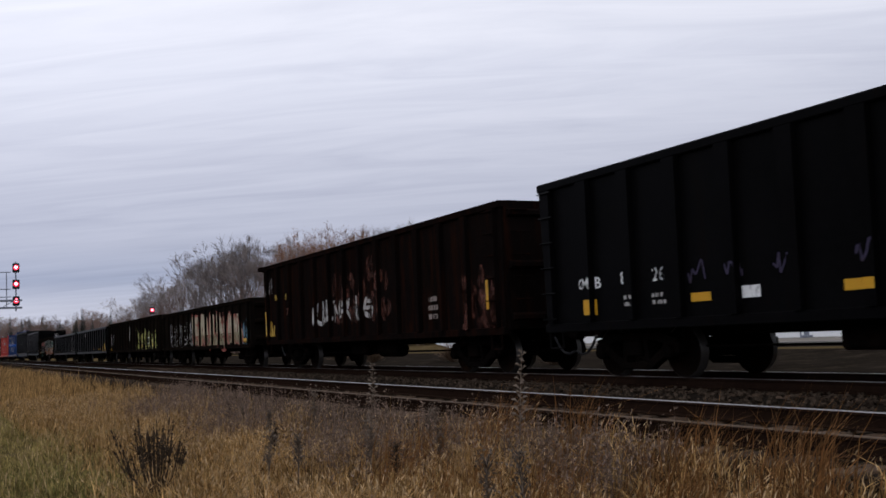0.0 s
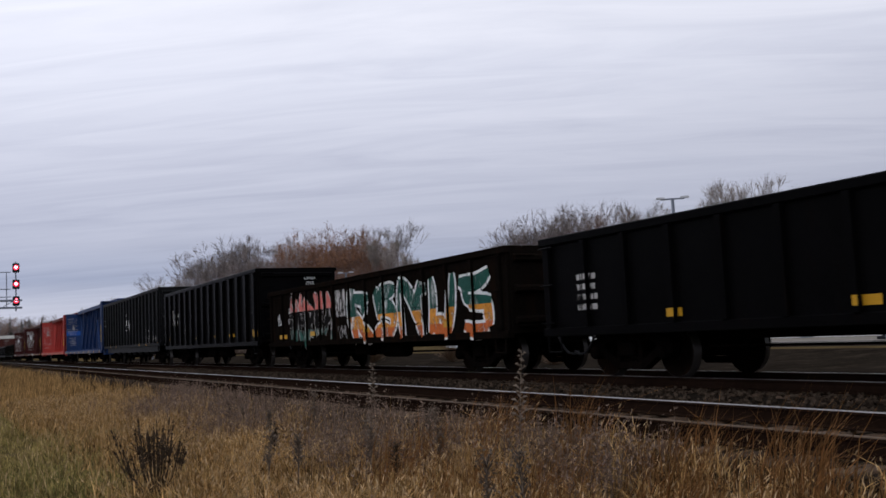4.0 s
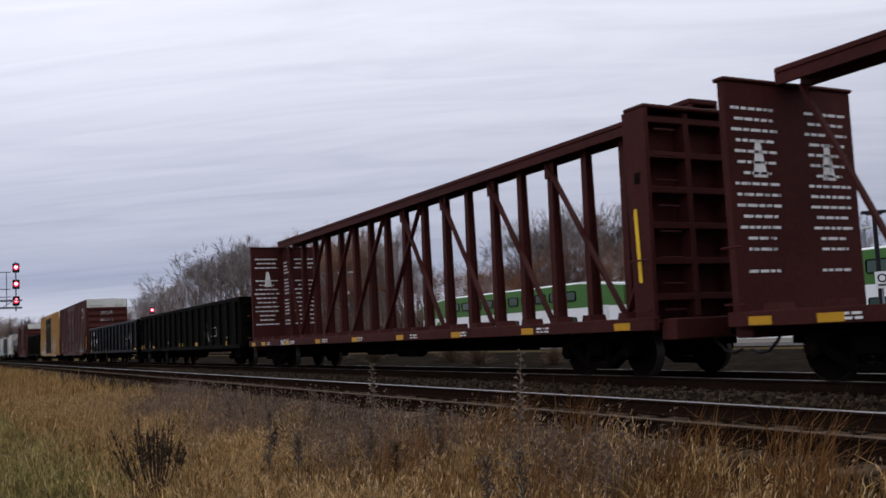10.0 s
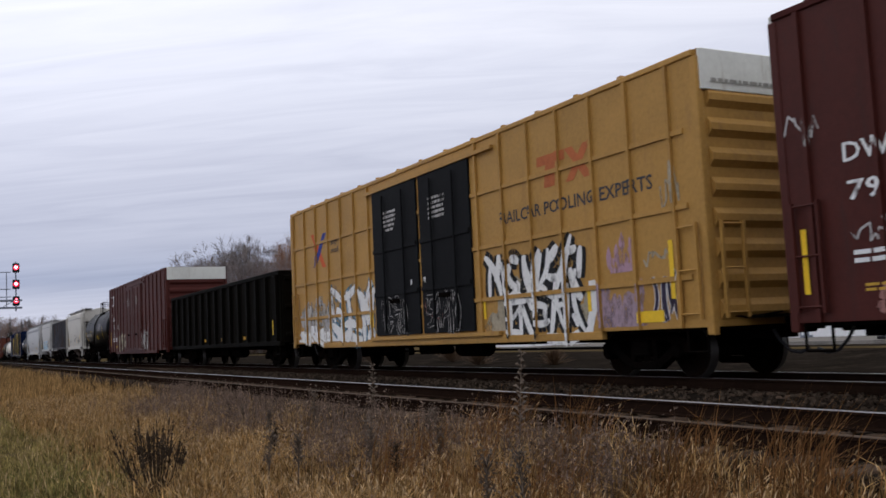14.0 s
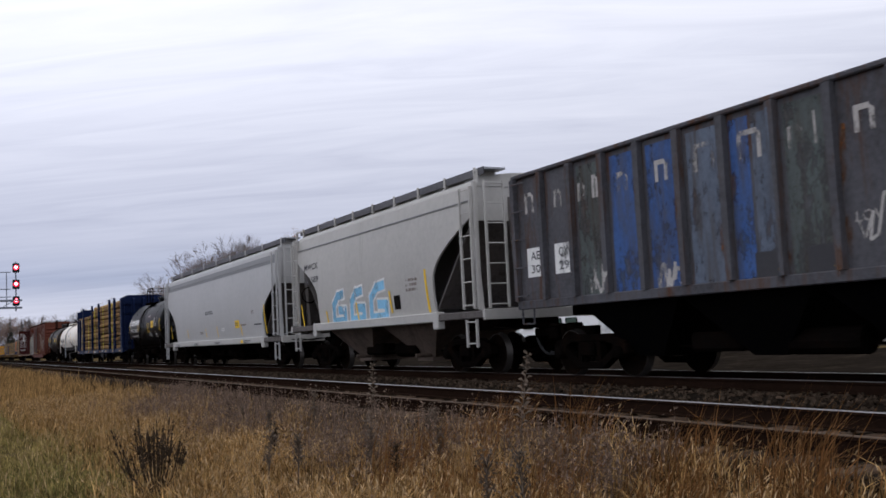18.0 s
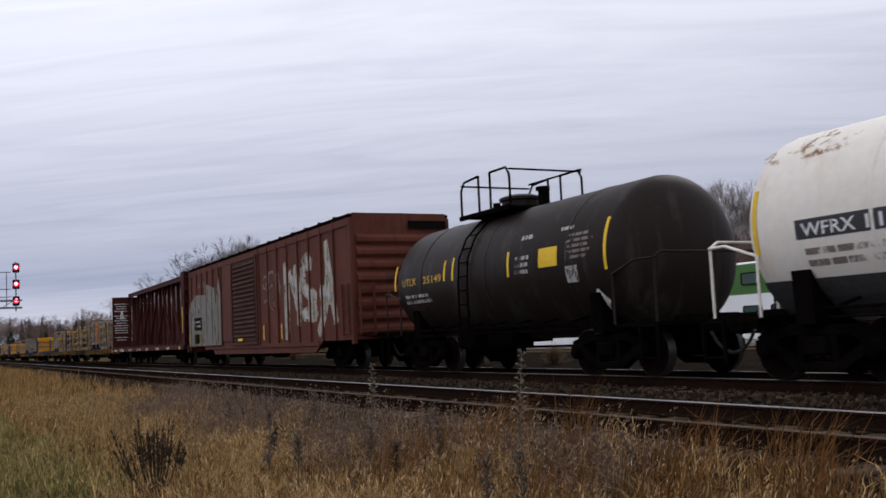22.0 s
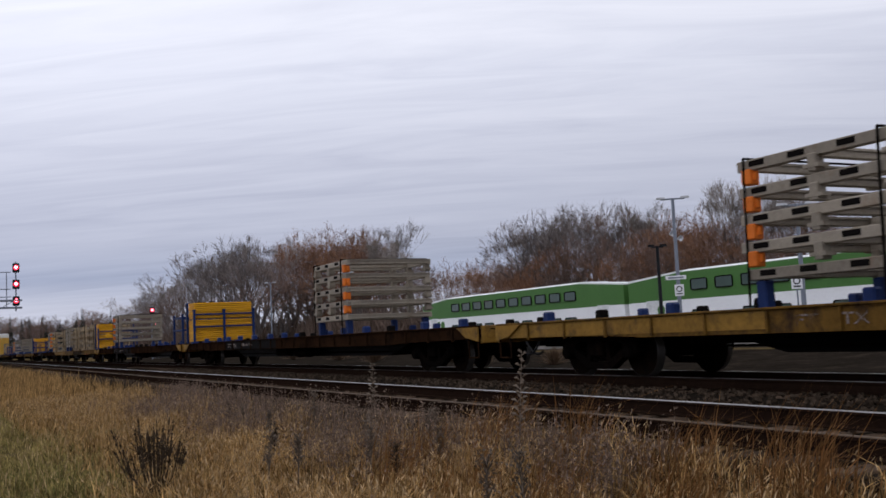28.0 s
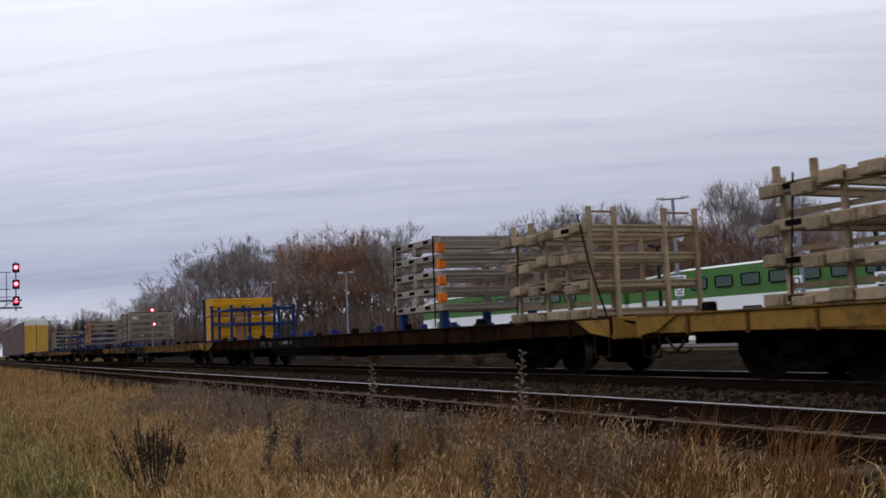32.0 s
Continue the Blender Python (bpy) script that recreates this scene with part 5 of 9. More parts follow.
# ---- centre-beam lumber cars ----
def centerbeam(x0, x1, mat, chord, label, panels=WHITE, sill_mat=None, seed=1, shift=0.0, web=False):
    x0, x1 = x0 - 0.75, x1 - 1.05
    hl = (x1 - x0) / 2 - 0.05
    car = rolling("centerbeam_car", (x0 + x1) / 2, label, "rail car", "centre-beam lumber cars")
    sm = sill_mat or mat
    part("deck", Geo().box(-hl, hl, -1.38, 1.38, 0.90, 0.97), sm, car)
    for s in (-1, 1):
        part("side_sill", Geo().box(-hl, hl, s * 1.42 - 0.06, s * 1.42 + 0.06, 0.78, 0.99, b=0.01), sm, car)
    nr = 22
    riser = Geo().prism([(-0.13, 0.0), (0.13, 0.0), (0.09, 0.12), (-0.09, 0.12)], "y", -0.35, 0.0).mesh("riser", sm)
    for k in range(nr):
        part("riser", riser, None, car, at=(-hl + 0.8 + (2 * hl - 1.6) * k / (nr - 1), -1.12, 0.972))
    top = 4.62
    # top chord: a wide flange over a web, with round ends
    part("top_chord", Geo().box(-hl + 0.12, hl - 0.12, -0.32, 0.32, top - 0.10, top, b=0.02).box(-hl + 0.12, hl - 0.12, -0.30, -0.24, top - 0.26, top - 0.10).box(-hl + 0.12, hl - 0.12, 0.24, 0.30, top - 0.26, top - 0.10), chord, car)
    # one row of posts, each deep at the deck and slim under the chord
    n = 16
    xs = [1.213 * (k - 7.5) + shift for k in range(n)]
    vs = []
    for d, z in ((0.125, 0.97), (0.075, top - 0.1)):
        half = [(0.012, 0.0), (0.012, d - 0.016), (0.085, d - 0.016), (0.085, d), (-0.085, d), (-0.085, d - 0.016), (-0.012, d - 0.016)]
        vs += [(u, v, z) for u, v in half] + [(-u, -v, z) for u, v in half]
    m = len(vs) // 2
    g = Geo().add(vs, [(i, (i + 1) % m, m + (i + 1) % m, m + i) for i in range(m)])
    post_me = g.mesh("post", mat)
    for x in xs:
        part("post", post_me, None, car, at=(x, 0, 0))
    for k in (7, 9, 11, 13):
        for a, b in ((xs[k], xs[k + 2]), (xs[15 - k], xs[13 - k])):
            part("diagonal", Geo().bar((a, -0.12, top - 0.30), (b, -0.20, 1.05), 0.05, 0.11, (0, 1, 0)), mat, car)
            d = 0.12 if b > a else -0.12
            part("gusset", Geo().prism(sorted([(a - 0.10, top - 0.12), (a + d + 0.14, top - 0.12)]) + [(a + d + 0.10, top - 0.55), (a - 0.09 + min(0, d), top - 0.60)], "y", -0.135, -0.112), mat, car)
    slot = Geo().box(-0.16, 0.16, -0.05, 0.05, 0, 0.008).mesh("chord_slot", WORNWHITE)
    for k in range(0, n, 2):
        part("chord_slot", slot, None, car, at=(xs[k] + 0.5, -0.20, top - 0.109))
    for s in (-1, 1):
        a, b = (hl - 0.52, hl - 0.38) if s > 0 else (-hl - 0.04, -hl + 0.10)
        bh = part("bulkhead", Geo().box(a, b, -1.33, 1.33, 0.97, 4.36, b=0.015), mat, car)
        o1, o2 = sorted((s * (hl - 0.38), s * (hl - 0.10)))
        for k in range(6 if s > 0 else 0):
            z = 1.25 + 0.58 * k
            part("bulkhead_rib", Geo().box(o1, o2, -1.33, 1.33, z, z + 0.11, b=0.01), mat, bh)
        c0, c1 = sorted((s * (hl - 0.52), s * hl))
        part("bulkhead_cap", Geo().box(c0, c1, -1.42, 1.42, 4.36, 4.43, b=0.02) if s > 0 else Geo().box(-hl - 0.1, -hl + 0.14, -1.36, 1.36, 4.36, 4.42, b=0.02), mat, bh)
        for y in (-1.37, 1.37) if s > 0 else ():
            part("bulkhead_side", Geo().prism([(s * (hl - 0.52), 0.99), (s * (hl - 0.06), 0.75), (s * hl, 4.36), (s * (hl - 0.56), 4.36)], "y", y - 0.04, y + 0.04), mat, bh)
        for y in (-0.45, 0.45) if s > 0 else ():
            part("bulkhead_post", Geo().box(o1, o2, y - 0.06, y + 0.06, 0.98, 4.35, b=0.01), mat, bh)
        part("end_strut", Geo().bar((s * (hl - 0.45), -0.12, top - 0.32), (s * 9.1 + shift, -0.18, 1.05), 0.05, 0.10, (0, 1, 0)), mat, car)
        ladder(car, s * (hl - 0.22), -1.52, 1.1, 1.9, mat, rail=False)
        if s > 0:
            ladder(car, hl + 0.05, -1.05, 1.1, 4.0, mat, along="y", rail=False)
            part("hand_stripe", Geo().prism([(hl - 0.36, 1.55), (hl - 0.28, 1.55), (hl - 0.31, 2.75), (hl - 0.39, 2.75)], "y", -1.425, -1.412), YSTRIPE, car, "yellow grab stripe")
            part("side_slot", Geo().box(hl - 0.32, hl - 0.20, -1.425, -1.412, 3.15, 3.33), SLOT, car)
        part("end_sill", Geo().box(s * hl - 0.05, s * hl + 0.30, -1.3, 1.3, 0.62, 0.96, b=0.02), sm, car)
    side = Side(car, [(-hl, hl, -1.482)])
    for x in [-hl + 0.62, -hl + 1.8] + [-hl + 4.4 + (2 * hl - 5.2) * k / 6 for k in range(7)]:
        side.rect("reflector", x, 0.86, 0.42, 0.12, REFLECT)
    r = random.Random(seed)
    for k in range(7):
        side.bars(-hl + 2.2 + (2 * hl - 4) * k / 6.5 + r.uniform(-0.3, 0.3), 0.87, 0.5, 0.12, 2, panels, seed + k)
    running_gear(car, hl, 2.05, 0.60, fish=0.05)
    # texts on the inner face of the far bulkheads are bars across the plate
    g = Geo()
    for k in range(16):
        if r.random() < 0.8:
            z = 3.95 - 0.16 * k
            wv = r.uniform(0.26, 0.48)
            for cy in (-0.78, 0.72):
                u = cy - wv
                while u < cy + wv:
                    v = min(u + r.uniform(0.08, 0.22), cy + wv)
                    g.add([(-hl + 0.106, u, z), (-hl + 0.106, v, z), (-hl + 0.106, v, z + 0.042), (-hl + 0.106, u, z + 0.042)], [(0, 1, 2, 3)])
                    u = v + 0.035
    for cy in (-0.72, 0.72):
        g.add([(-hl + 0.106, cy - 0.14, 2.95), (-hl + 0.106, cy + 0.14, 2.95), (-hl + 0.106, cy + 0.03, 3.5), (-hl + 0.106, cy - 0.07, 3.5)], [(0, 1, 2, 3)])
    if web:
        # a solid plate closes the beam beside the far bulkhead, with its own column of writing
        x_end = xs[0] - 1.14
        wp = part("web_plate", Geo().box(x_end - 0.09, x_end + 0.09, -0.19, -0.16, 0.98, 4.36).box(-hl + 0.104, x_end, -0.16, -0.13, 0.98, 4.36), mat, car)
        for k in range(19):
            if k % 6 == 4:
                continue
            z, u = 3.78 - 0.125 * k, -hl + 0.28 + r.uniform(0, 0.04)
            end = x_end - r.uniform(0.08, 0.25)
            while u < end:
                v = min(u + r.uniform(0.06, 0.2), end)
                g.add([(u, -0.164, z), (v, -0.164, z), (v, -0.164, z + 0.05), (u, -0.164, z + 0.05)], [(0, 1, 2, 3)])
                u = v + 0.03
    part("small_lettering", g, panels, car)
    return car, side, hl


c, s, hl = centerbeam(172.3, 195.6, BLUE, BLUE, "empty dark-blue centre-beam lumber car with open trusses", WORNWHITE, seed=40, shift=-0.19)
part("repainted_band", Geo().box(-hl + 0.1015, -hl + 0.1045, -1.3, -0.1, 2.45, 2.85), BLUEBRIGHT, c, "bright blue repainted band")
s.rect("placard", 5.29, 0.84, 0.5, 0.34, WORNWHITE)
c, s, hl = centerbeam(148.25, 171.4, REDPAINT, REDDARK, "empty faded-red centre-beam lumber car with open trusses", WORNWHITE, seed=50, shift=-0.33)
c, s, hl = centerbeam(123.8, 147.2, BROWN, BROWN, "empty oxide-brown centre-beam lumber car with white lettering", WHITE, seed=60, shift=-0.25)
s.rect("placard", 1.2, 0.86, 0.45, 0.34, WHITE)
c, s, hl = centerbeam(99.6, 122.6, BROWN, BROWN, "empty oxide-brown centre-beam lumber car with white lettering", WHITE, seed=70, shift=-0.09, web=True)
s.text("NOKL", -7.55, 0.80, 0.24, WHITE, 0.9)
c, s, hl = centerbeam(-200.4, -178.1, BROWN, BROWN, "empty oxide-brown centre-beam lumber car with white lettering", WHITE, seed=80, shift=0.17, web=True)
s.text("NOKL", -8.9, 0.77, 0.24, WHITE, 0.9)
s.text("73", -7.3, 0.78, 0.24, WHITE, 0.4)
s.text("504", -6.45, 0.78, 0.26, WHITE, 0.7)

# two long black gondolas
SMEAR = stuff("faint_spray", (0.050, 0.050, 0.046), 0.75, dark=0.5, grain=9, worn=0.5)
c, s, hl = gondola(77.5, 97.9, 2.67, 0.74, 17, GREENBLACK, "long dusty black low gondola car with a small white placard", "long black gondolas", rw=0.13, rd=0.09, edge=0.54)
s.rect("placard", 6.2, 1.45, 0.62, 0.38, WORNWHITE)
s.rect("placard_face", 6.2, 1.45, 0.54, 0.30, SLOT, lift=0.010)
for x, z in ((8.2, 0.95), (3.0, 0.98), (0.0, 1.0), (-6.68, 0.93)):
    s.rect("reflector", x, z, 0.5, 0.15, REFLECT)
s.rect("reflector", -9.64, 0.97, 0.44, 0.22, REFLECT)
s.rect("placard", -8.73, 1.07, 0.26, 0.11, WHITE)
s.bars(-8.5, 0.94, 0.22, 0.10, 2, PALELET, 3)
s.rect("stripe", -9.01, 0.84, 0.46, 0.025, WORNWHITE)
s.scrawl(-9.76, 1.76, 0.26, 0.26, PALELET, 24, 12, 0.03)
s.bars(-9.76, 1.23, 0.18, 0.14, 2, PALELET, 6)
s.patch(-8.0, -7.4, 0.95, 1.6, 6, SMEAR, 27)
s.bars(-6.79, 1.52, 0.34, 0.16, 2, SMEAR, 5)
for x in (-4, -3, 2, 5.2):
    s.rect("placard", x, 1.15, 0.14, 0.14, WORNWHITE)
s.scrawl(5.0, 1.5, 0.35, 0.7, PALELET, 8)
s.bars(8.35, 1.18, 0.3, 0.12, 1, WHITE, 4)
c, s, hl = gondola(56.05, 76.4, 2.62, 0.74, 15, BLACK, "long black low gondola car with large white numerals", "long black gondolas", rw=0.13, rd=0.08)
s.text("NOKL", -8.28, 2.06, 0.34, WHITE, 1.05)
s.text("3602", -8.15, 1.53, 0.36, WHITE, 0.96)
s.text("03", -6.85, 1.53, 0.36, WHITE, 0.48)
s.bars(-7.7, 1.36, 0.85, 0.20, 2, WORNWHITE, 3)
s.rect("reflector", -9.35, 0.92, 0.75, 0.12, REFLECT)
s.rect("reflector", 9.2, 0.93, 0.7, 0.12, YSTRIPE)
s.rect("placard", 6.12, 1.40, 0.5, 0.34, WORNWHITE)
s.rect("placard_face", 6.12, 1.40, 0.42, 0.26, SLOT, lift=0.010)
s.scrawl(7.45, 1.6, 1.4, 0.8, WORNWHITE, 14, 22, 0.035)
s.scrawl(-9.3, 1.6, 0.75, 0.42, WHITE, 15, 18, 0.03)
s.scrawl(-9.2, 1.4, 0.7, 0.36, WHITE, 16, 16, 0.026)
s.scrawl(-9.3, 2.15, 0.5, 0.3, PALELET, 5)


# ---- boxcars ----
def boxcar(x0, x1, eave, bot, mat, label, cap, ribs, doors, door_mat, end_mat=None, roof_mat=None, inset=2.1, group="boxcars", plug=True, rail_z=()):
    hl, w = (x1 - x0) / 2 - 0.05, 1.48
    car = rolling("boxcar", (x0 + x1) / 2, label, "rail car", group)
    em = end_mat or mat
    for s in (-1, 1):
        part("side_wall", Geo().box(-hl, hl, s * w - 0.04, s * w + 0.04, bot, eave - 0.10), mat, car)
        part("eave_rail", Geo().box(-hl, hl, s * w - 0.07, s * w + 0.07, eave - 0.10, eave, b=0.015), roof_mat or mat, car)
        part("side_sill", Geo().box(-hl * 0.72, hl * 0.72, s * w - 0.06, s * w + 0.06, bot - 0.14, bot, b=0.01), mat, car)
    part("floor", Geo().box(-hl + 0.06, hl - 0.06, -w + 0.05, w - 0.05, bot - 0.05, bot + 0.05), GRIME, car)
    roof = part("roof", Geo().prism([(-w - 0.02, eave), (w + 0.02, eave), (0, eave + 0.03)], "x", -hl, hl), roof_mat or mat, car)
    for k in range(int(2 * hl / 1.25)):
        x = -hl + 0.6 + 1.25 * k
        part("roof_rib", Geo().prism([(-w - 0.03, eave + 0.004), (0, eave + 0.035), (w + 0.03, eave + 0.004), (w + 0.03, eave + 0.05), (0, eave + 0.08), (-w - 0.03, eave + 0.05)], "x", x - 0.05, x + 0.05), roof_mat or mat, roof)
    rib = Geo().box(-0.035, 0.035, -0.055, 0, bot, eave - 0.1).mesh("rib", mat)
    for x in ribs:
        part("rib", rib, None, car, at=(x, -w - 0.041, 0))
    for z in rail_z:
        part("rail_bar", Geo().box(-hl + 0.3, hl - 0.3, -w - 0.075, -w - 0.042, z - 0.04, z + 0.04), mat, car)
    for a, b in doors:
        d = part("door", Geo().box(a + 0.03, b - 0.03, -w - 0.10, -w - 0.045, bot + 0.12, eave - 0.35, b=0.012), door_mat, car)
        if plug:
            m = (a + b) / 2
            for z in (bot + 1.15, bot + 2.25):
                part("door_rail", Geo().box(a + 0.06, b - 0.06, -w - 0.135, -w - 0.101, z - 0.05, z + 0.05), door_mat, d)
            for x in (m - (b - a) * 0.22, m + (b - a) * 0.22):
                part("lock_rod", Geo().tube((x, -w - 0.14, bot + 0.2), (x, -w - 0.14, eave - 0.5), 0.025, n=6), door_mat, d)
            part("handle", Geo().box(m - 0.25, m + 0.25, -w - 0.17, -w - 0.137, bot + 0.9, bot + 1.0), GRIME, d)
        else:
            for k in range(17):
                z = bot + 0.3 + (eave - bot - 0.85) * k / 16
                part("corrugation", Geo().prism([(-w - 0.101, z - 0.06), (-w - 0.15, z), (-w - 0.101, z + 0.05)], "x", a + 0.1, b - 0.1), door_mat, d)
        for z in (bot + 0.06, eave - 0.30):
            part("door_track", Geo().box(a - (0.1 if not plug else 0.3), b + (0.1 if not plug else 1.0), -w - 0.13, -w - 0.043, z - 0.05, z + 0.03), mat, car)
    for s in (-1, 1):
        e = part("end_wall", Geo().box(s * hl - 0.04, s * hl + 0.04, -w + 0.044, w - 0.044, bot, eave + 0.02), em, car)
        zc = eave - 0.62
        if cap:
            part("end_cap", Geo().box(s * hl + (0.042 if s > 0 else -0.10), s * hl + (0.10 if s > 0 else -0.042), -w, w, zc, eave + 0.005, b=0.01), cap, e, "white band at the top of the end")
        n = 8
        for k in range(n if s > 0 else 0):
            z = bot + 0.25 + (zc - bot - 0.35) * k / (n - 1)
            part("end_corrugation", Geo().prism([(s * (hl + 0.041), z - 0.15), (s * (hl + 0.12), z - 0.05), (s * (hl + 0.12), z + 0.05), (s * (hl + 0.041), z + 0.15)], "y", -w + 0.12, w - 0.12), em, e)
        for y in (-w, w):
            part("corner_post", Geo().box(s * hl - 0.07, s * hl + 0.07, y - 0.06, y + 0.06, bot - 0.12, eave - 0.11, b=0.015), em, car)
        ladder(car, s * (hl - 0.34), -w - 0.10, bot + 0.2, bot + 1.5, mat)
        if s > 0:
            ladder(car, hl + 0.16, -w + 0.35, bot + 0.2, bot + 1.5, em, along="y")
        part("stirrup", Geo().pipe([(s * (hl - 0.12), -w, bot - 0.02), (s * (hl - 0.12), -w, bot - 0.36), (s * (hl - 0.55), -w, bot - 0.36), (s * (hl - 0.55), -w, bot - 0.02)], 0.02), GRIME, car)
        part("end_platform", Geo().box(s * (hl + 0.05) if s > 0 else -hl - 0.42, hl + 0.42 if s > 0 else -hl - 0.05, -0.9, 0.9, bot + 0.1, bot + 0.15), GRIME, car)
    running_gear(car, hl, inset, bot - 0.12)
    spans, u = [], -hl
    for x in sorted(ribs):
        if abs(x) < hl - 0.05:
            spans += [(u, x - 0.035, -w - 0.042), (x - 0.035, x + 0.035, -w - 0.098)]
            u = x + 0.035
    spans.append((u, hl, -w - 0.042))
    return car, Side(car, spans), hl, w


def emblem_cn(s, x, z, w, h, mat):
    """Two joined rounded loops of one thick line."""
    t, ps = h * 0.17, []
    pts = [(0.42, 0.98), (0.12, 0.95), (0.0, 0.8), (0.0, 0.2), (0.12, 0.04), (0.36, 0.04), (0.46, 0.18), (0.46, 0.86), (0.56, 0.98), (0.64, 0.9), (0.80, 0.14), (0.90, 0.06), (0.97, 0.2), (0.97, 1.0)]
    for a, b in zip(pts, pts[1:]):
        p, q = Vector((x + a[0] * w, z + a[1] * h)), Vector((x + b[0] * w, z + b[1] * h))
        d = (q - p).normalized()
        n = Vector((-d.y, d.x)) * t / 2
        p, q = p - d * t * 0.35, q + d * t * 0.35
        ps.append([(p.x - n.x, p.y - n.y), (q.x - n.x, q.y - n.y), (q.x + n.x, q.y + n.y), (p.x + n.x, p.y + n.y)])
    s.polys("emblem", ps, mat, 0.008, "white looped line emblem")


CAPLET = stuff("grey_cap_lettering", (0.26, 0.25, 0.22), 0.7, dark=0.7)


def end_words(car, hl, w, rows, mat):
    """Stencilled lines high on the near end."""
    g = Geo()
    r = random.Random(9)
    for y0, y1, z in rows:
        u = y0
        while u < y1 - 0.02:
            v = min(y1, u + r.uniform(0.06, 0.16))
            g.add([(hl + 0.126, u, z), (hl + 0.126, v, z), (hl + 0.126, v, z + 0.055), (hl + 0.126, u, z + 0.055)], [(0, 1, 2, 3)])
            u = v + 0.03
    part("small_lettering", g, mat, car)


r1 = [-9.0 + 1.02 * k for k in range(7)] + [3.1 + 1.02 * k for k in range(7)]
c, s, hl, w = boxcar(35.45, 54.4, 4.93, 0.80, BOXBROWN, "tall brown double-door boxcar with faded graffiti along its foot", WHITECAP, r1, [(-2.5, -0.15), (0.0, 2.2)], BOXBROWN, roof_mat=BROWN, group="tall brown boxcars")
emblem_cn(s, 6.85, 3.55, 1.45, 0.72, WHITE)
s.text("www.", 6.85, 3.26, 0.17, WHITE, 0.55)
s.rect("word_block", 8.0, 3.33, 0.72, 0.14, WORNWHITE)
for x, z in ((3.23, 1.39), (6.22, 1.36), (-3.1, 1.33)):
    s.rect("stripe", x, z, 0.12, 0.42, YSTRIPE, lift=0.012)
s.text("DWC", -8.47, 2.76, 0.34, WHITE, 0.95)
s.text("79", -8.44, 2.28, 0.34, WHITE, 0.5)
s.rect("stripe", -9.17, 1.58, 0.09, 0.84, YSTRIPE, lift=0.012)
s.scrawl(-9.1, 3.3, 0.5, 0.5, WORNWHITE, 64, 14, 0.03)
s.scrawl(-8.1, 1.88, 0.7, 0.36, WORNWHITE, 66, 14, 0.03)
s.bars(-8.0, 1.58, 0.85, 0.2, 2, WHITE, 67)
s.bars(-8.0, 1.2, 0.6, 0.12, 2, YELLET, 68)
s.patch(-8.0, -2.9, 0.86, 1.3, 9, G_ROSE, 61)
s.graffiti(-7.0, -2.9, 0.98, 1.75, 5, [(1, G_ROSE)], G_GREY, 61)
s.patch(2.9, 6.0, 0.9, 1.85, 7, G_GREY, 62)
s.patch(6.0, 7.6, 0.9, 1.5, 4, G_TEAL, 63)
s.patch(5.2, 6.5, 0.86, 1.15, 3, G_CREAM, 65, lift=0.009)
s.rect("patch", 2.7, 1.2, 0.3, 0.6, G_TEAL)
for x in (4.9, 5.9, 7.1, 8.2, 8.8):
    s.scrawl(x, 1.9, 0.5, 0.8, PALELET, int(x * 10), 9, 0.05)
s.rect("placard", 8.22, 1.42, 0.5, 0.36, WHITE)
s.rect("placard_face", 8.22, 1.42, 0.40, 0.26, SLOT, lift=0.012)
s.bars(8.25, 1.1, 0.6, 0.24, 2, WORNWHITE, 4)
sd = Side(c, [(-hl, hl, -w - 0.103)])
for x, k in ((-1.5, 1), (1.0, 2)):
    sd.bars(x, 3.6, 0.8, 0.5, 5, WORNWHITE, k)
    sd.graffiti(x - 0.8, x + 0.7, 2.0, 2.6, 3, [(1, G_GREY)], PALELET, 70 + k)
    sd.scrawl(x, 1.7, 0.8, 0.9, PALELET, 75 + k, 10, 0.06)
end_words(c, hl, w, [(-1.3, -0.2, 4.42), (0.55, 1.2, 4.42)], CAPLET)
end_words(c, hl, w, [(-0.5, 0.4, 3.95), (-0.5, 0.45, 3.85), (-0.5, 0.4, 3.75), (-0.5, 0.5, 3.35), (-0.5, 0.5, 3.25)], WORNWHITE)
part("hand_stripe", Geo().box(hl - 0.06, hl - 0.0, -w - 0.09, -w - 0.065, 1.05, 2.05), YSTRIPE, c, "yellow grab stripe")

r2 = [-9.05 + 1.0 * k for k in range(7)] + [2.7 + 1.0 * k for k in range(7)]
c, s, hl, w = boxcar(15.3, 34.0, 4.92, 0.80, YELLOWCAR, "tall yellow boxcar with black double doors and graffiti", WHITECAP, r2, [(-2.72, -0.1), (0.0, 2.45)], BLACK2, group="tall yellow boxcar", rail_z=(1.55, 2.62, 3.75))
s.polys("emblem", [[(5.0, 4.08), (5.9, 4.08), (5.9, 3.9), (5.6, 3.9), (5.55, 3.48), (5.2, 3.48), (5.28, 3.9), (5.0, 3.9)], [(5.9, 4.08), (6.14, 4.08), (6.7, 3.48), (6.46, 3.48)], [(6.46, 4.08), (6.7, 4.08), (6.14, 3.48), (5.9, 3.48)]], stuff("faded_red_emblem", (0.42, 0.12, 0.04), 0.6, dark=0.75), label="faded red cross-shaped emblem")
s.text("RAILCAR POOLING EXPERTS", 3.63, 3.0, 0.33, DARKLET, 4.6)
s.polys("emblem", [[(-7.5, 4.05), (-7.22, 4.05), (-6.28, 3.0), (-6.56, 3.0)]], stuff("orange_emblem", (0.55, 0.10, 0.03), 0.6, worn=0.1), label="orange stroke of a cross emblem")
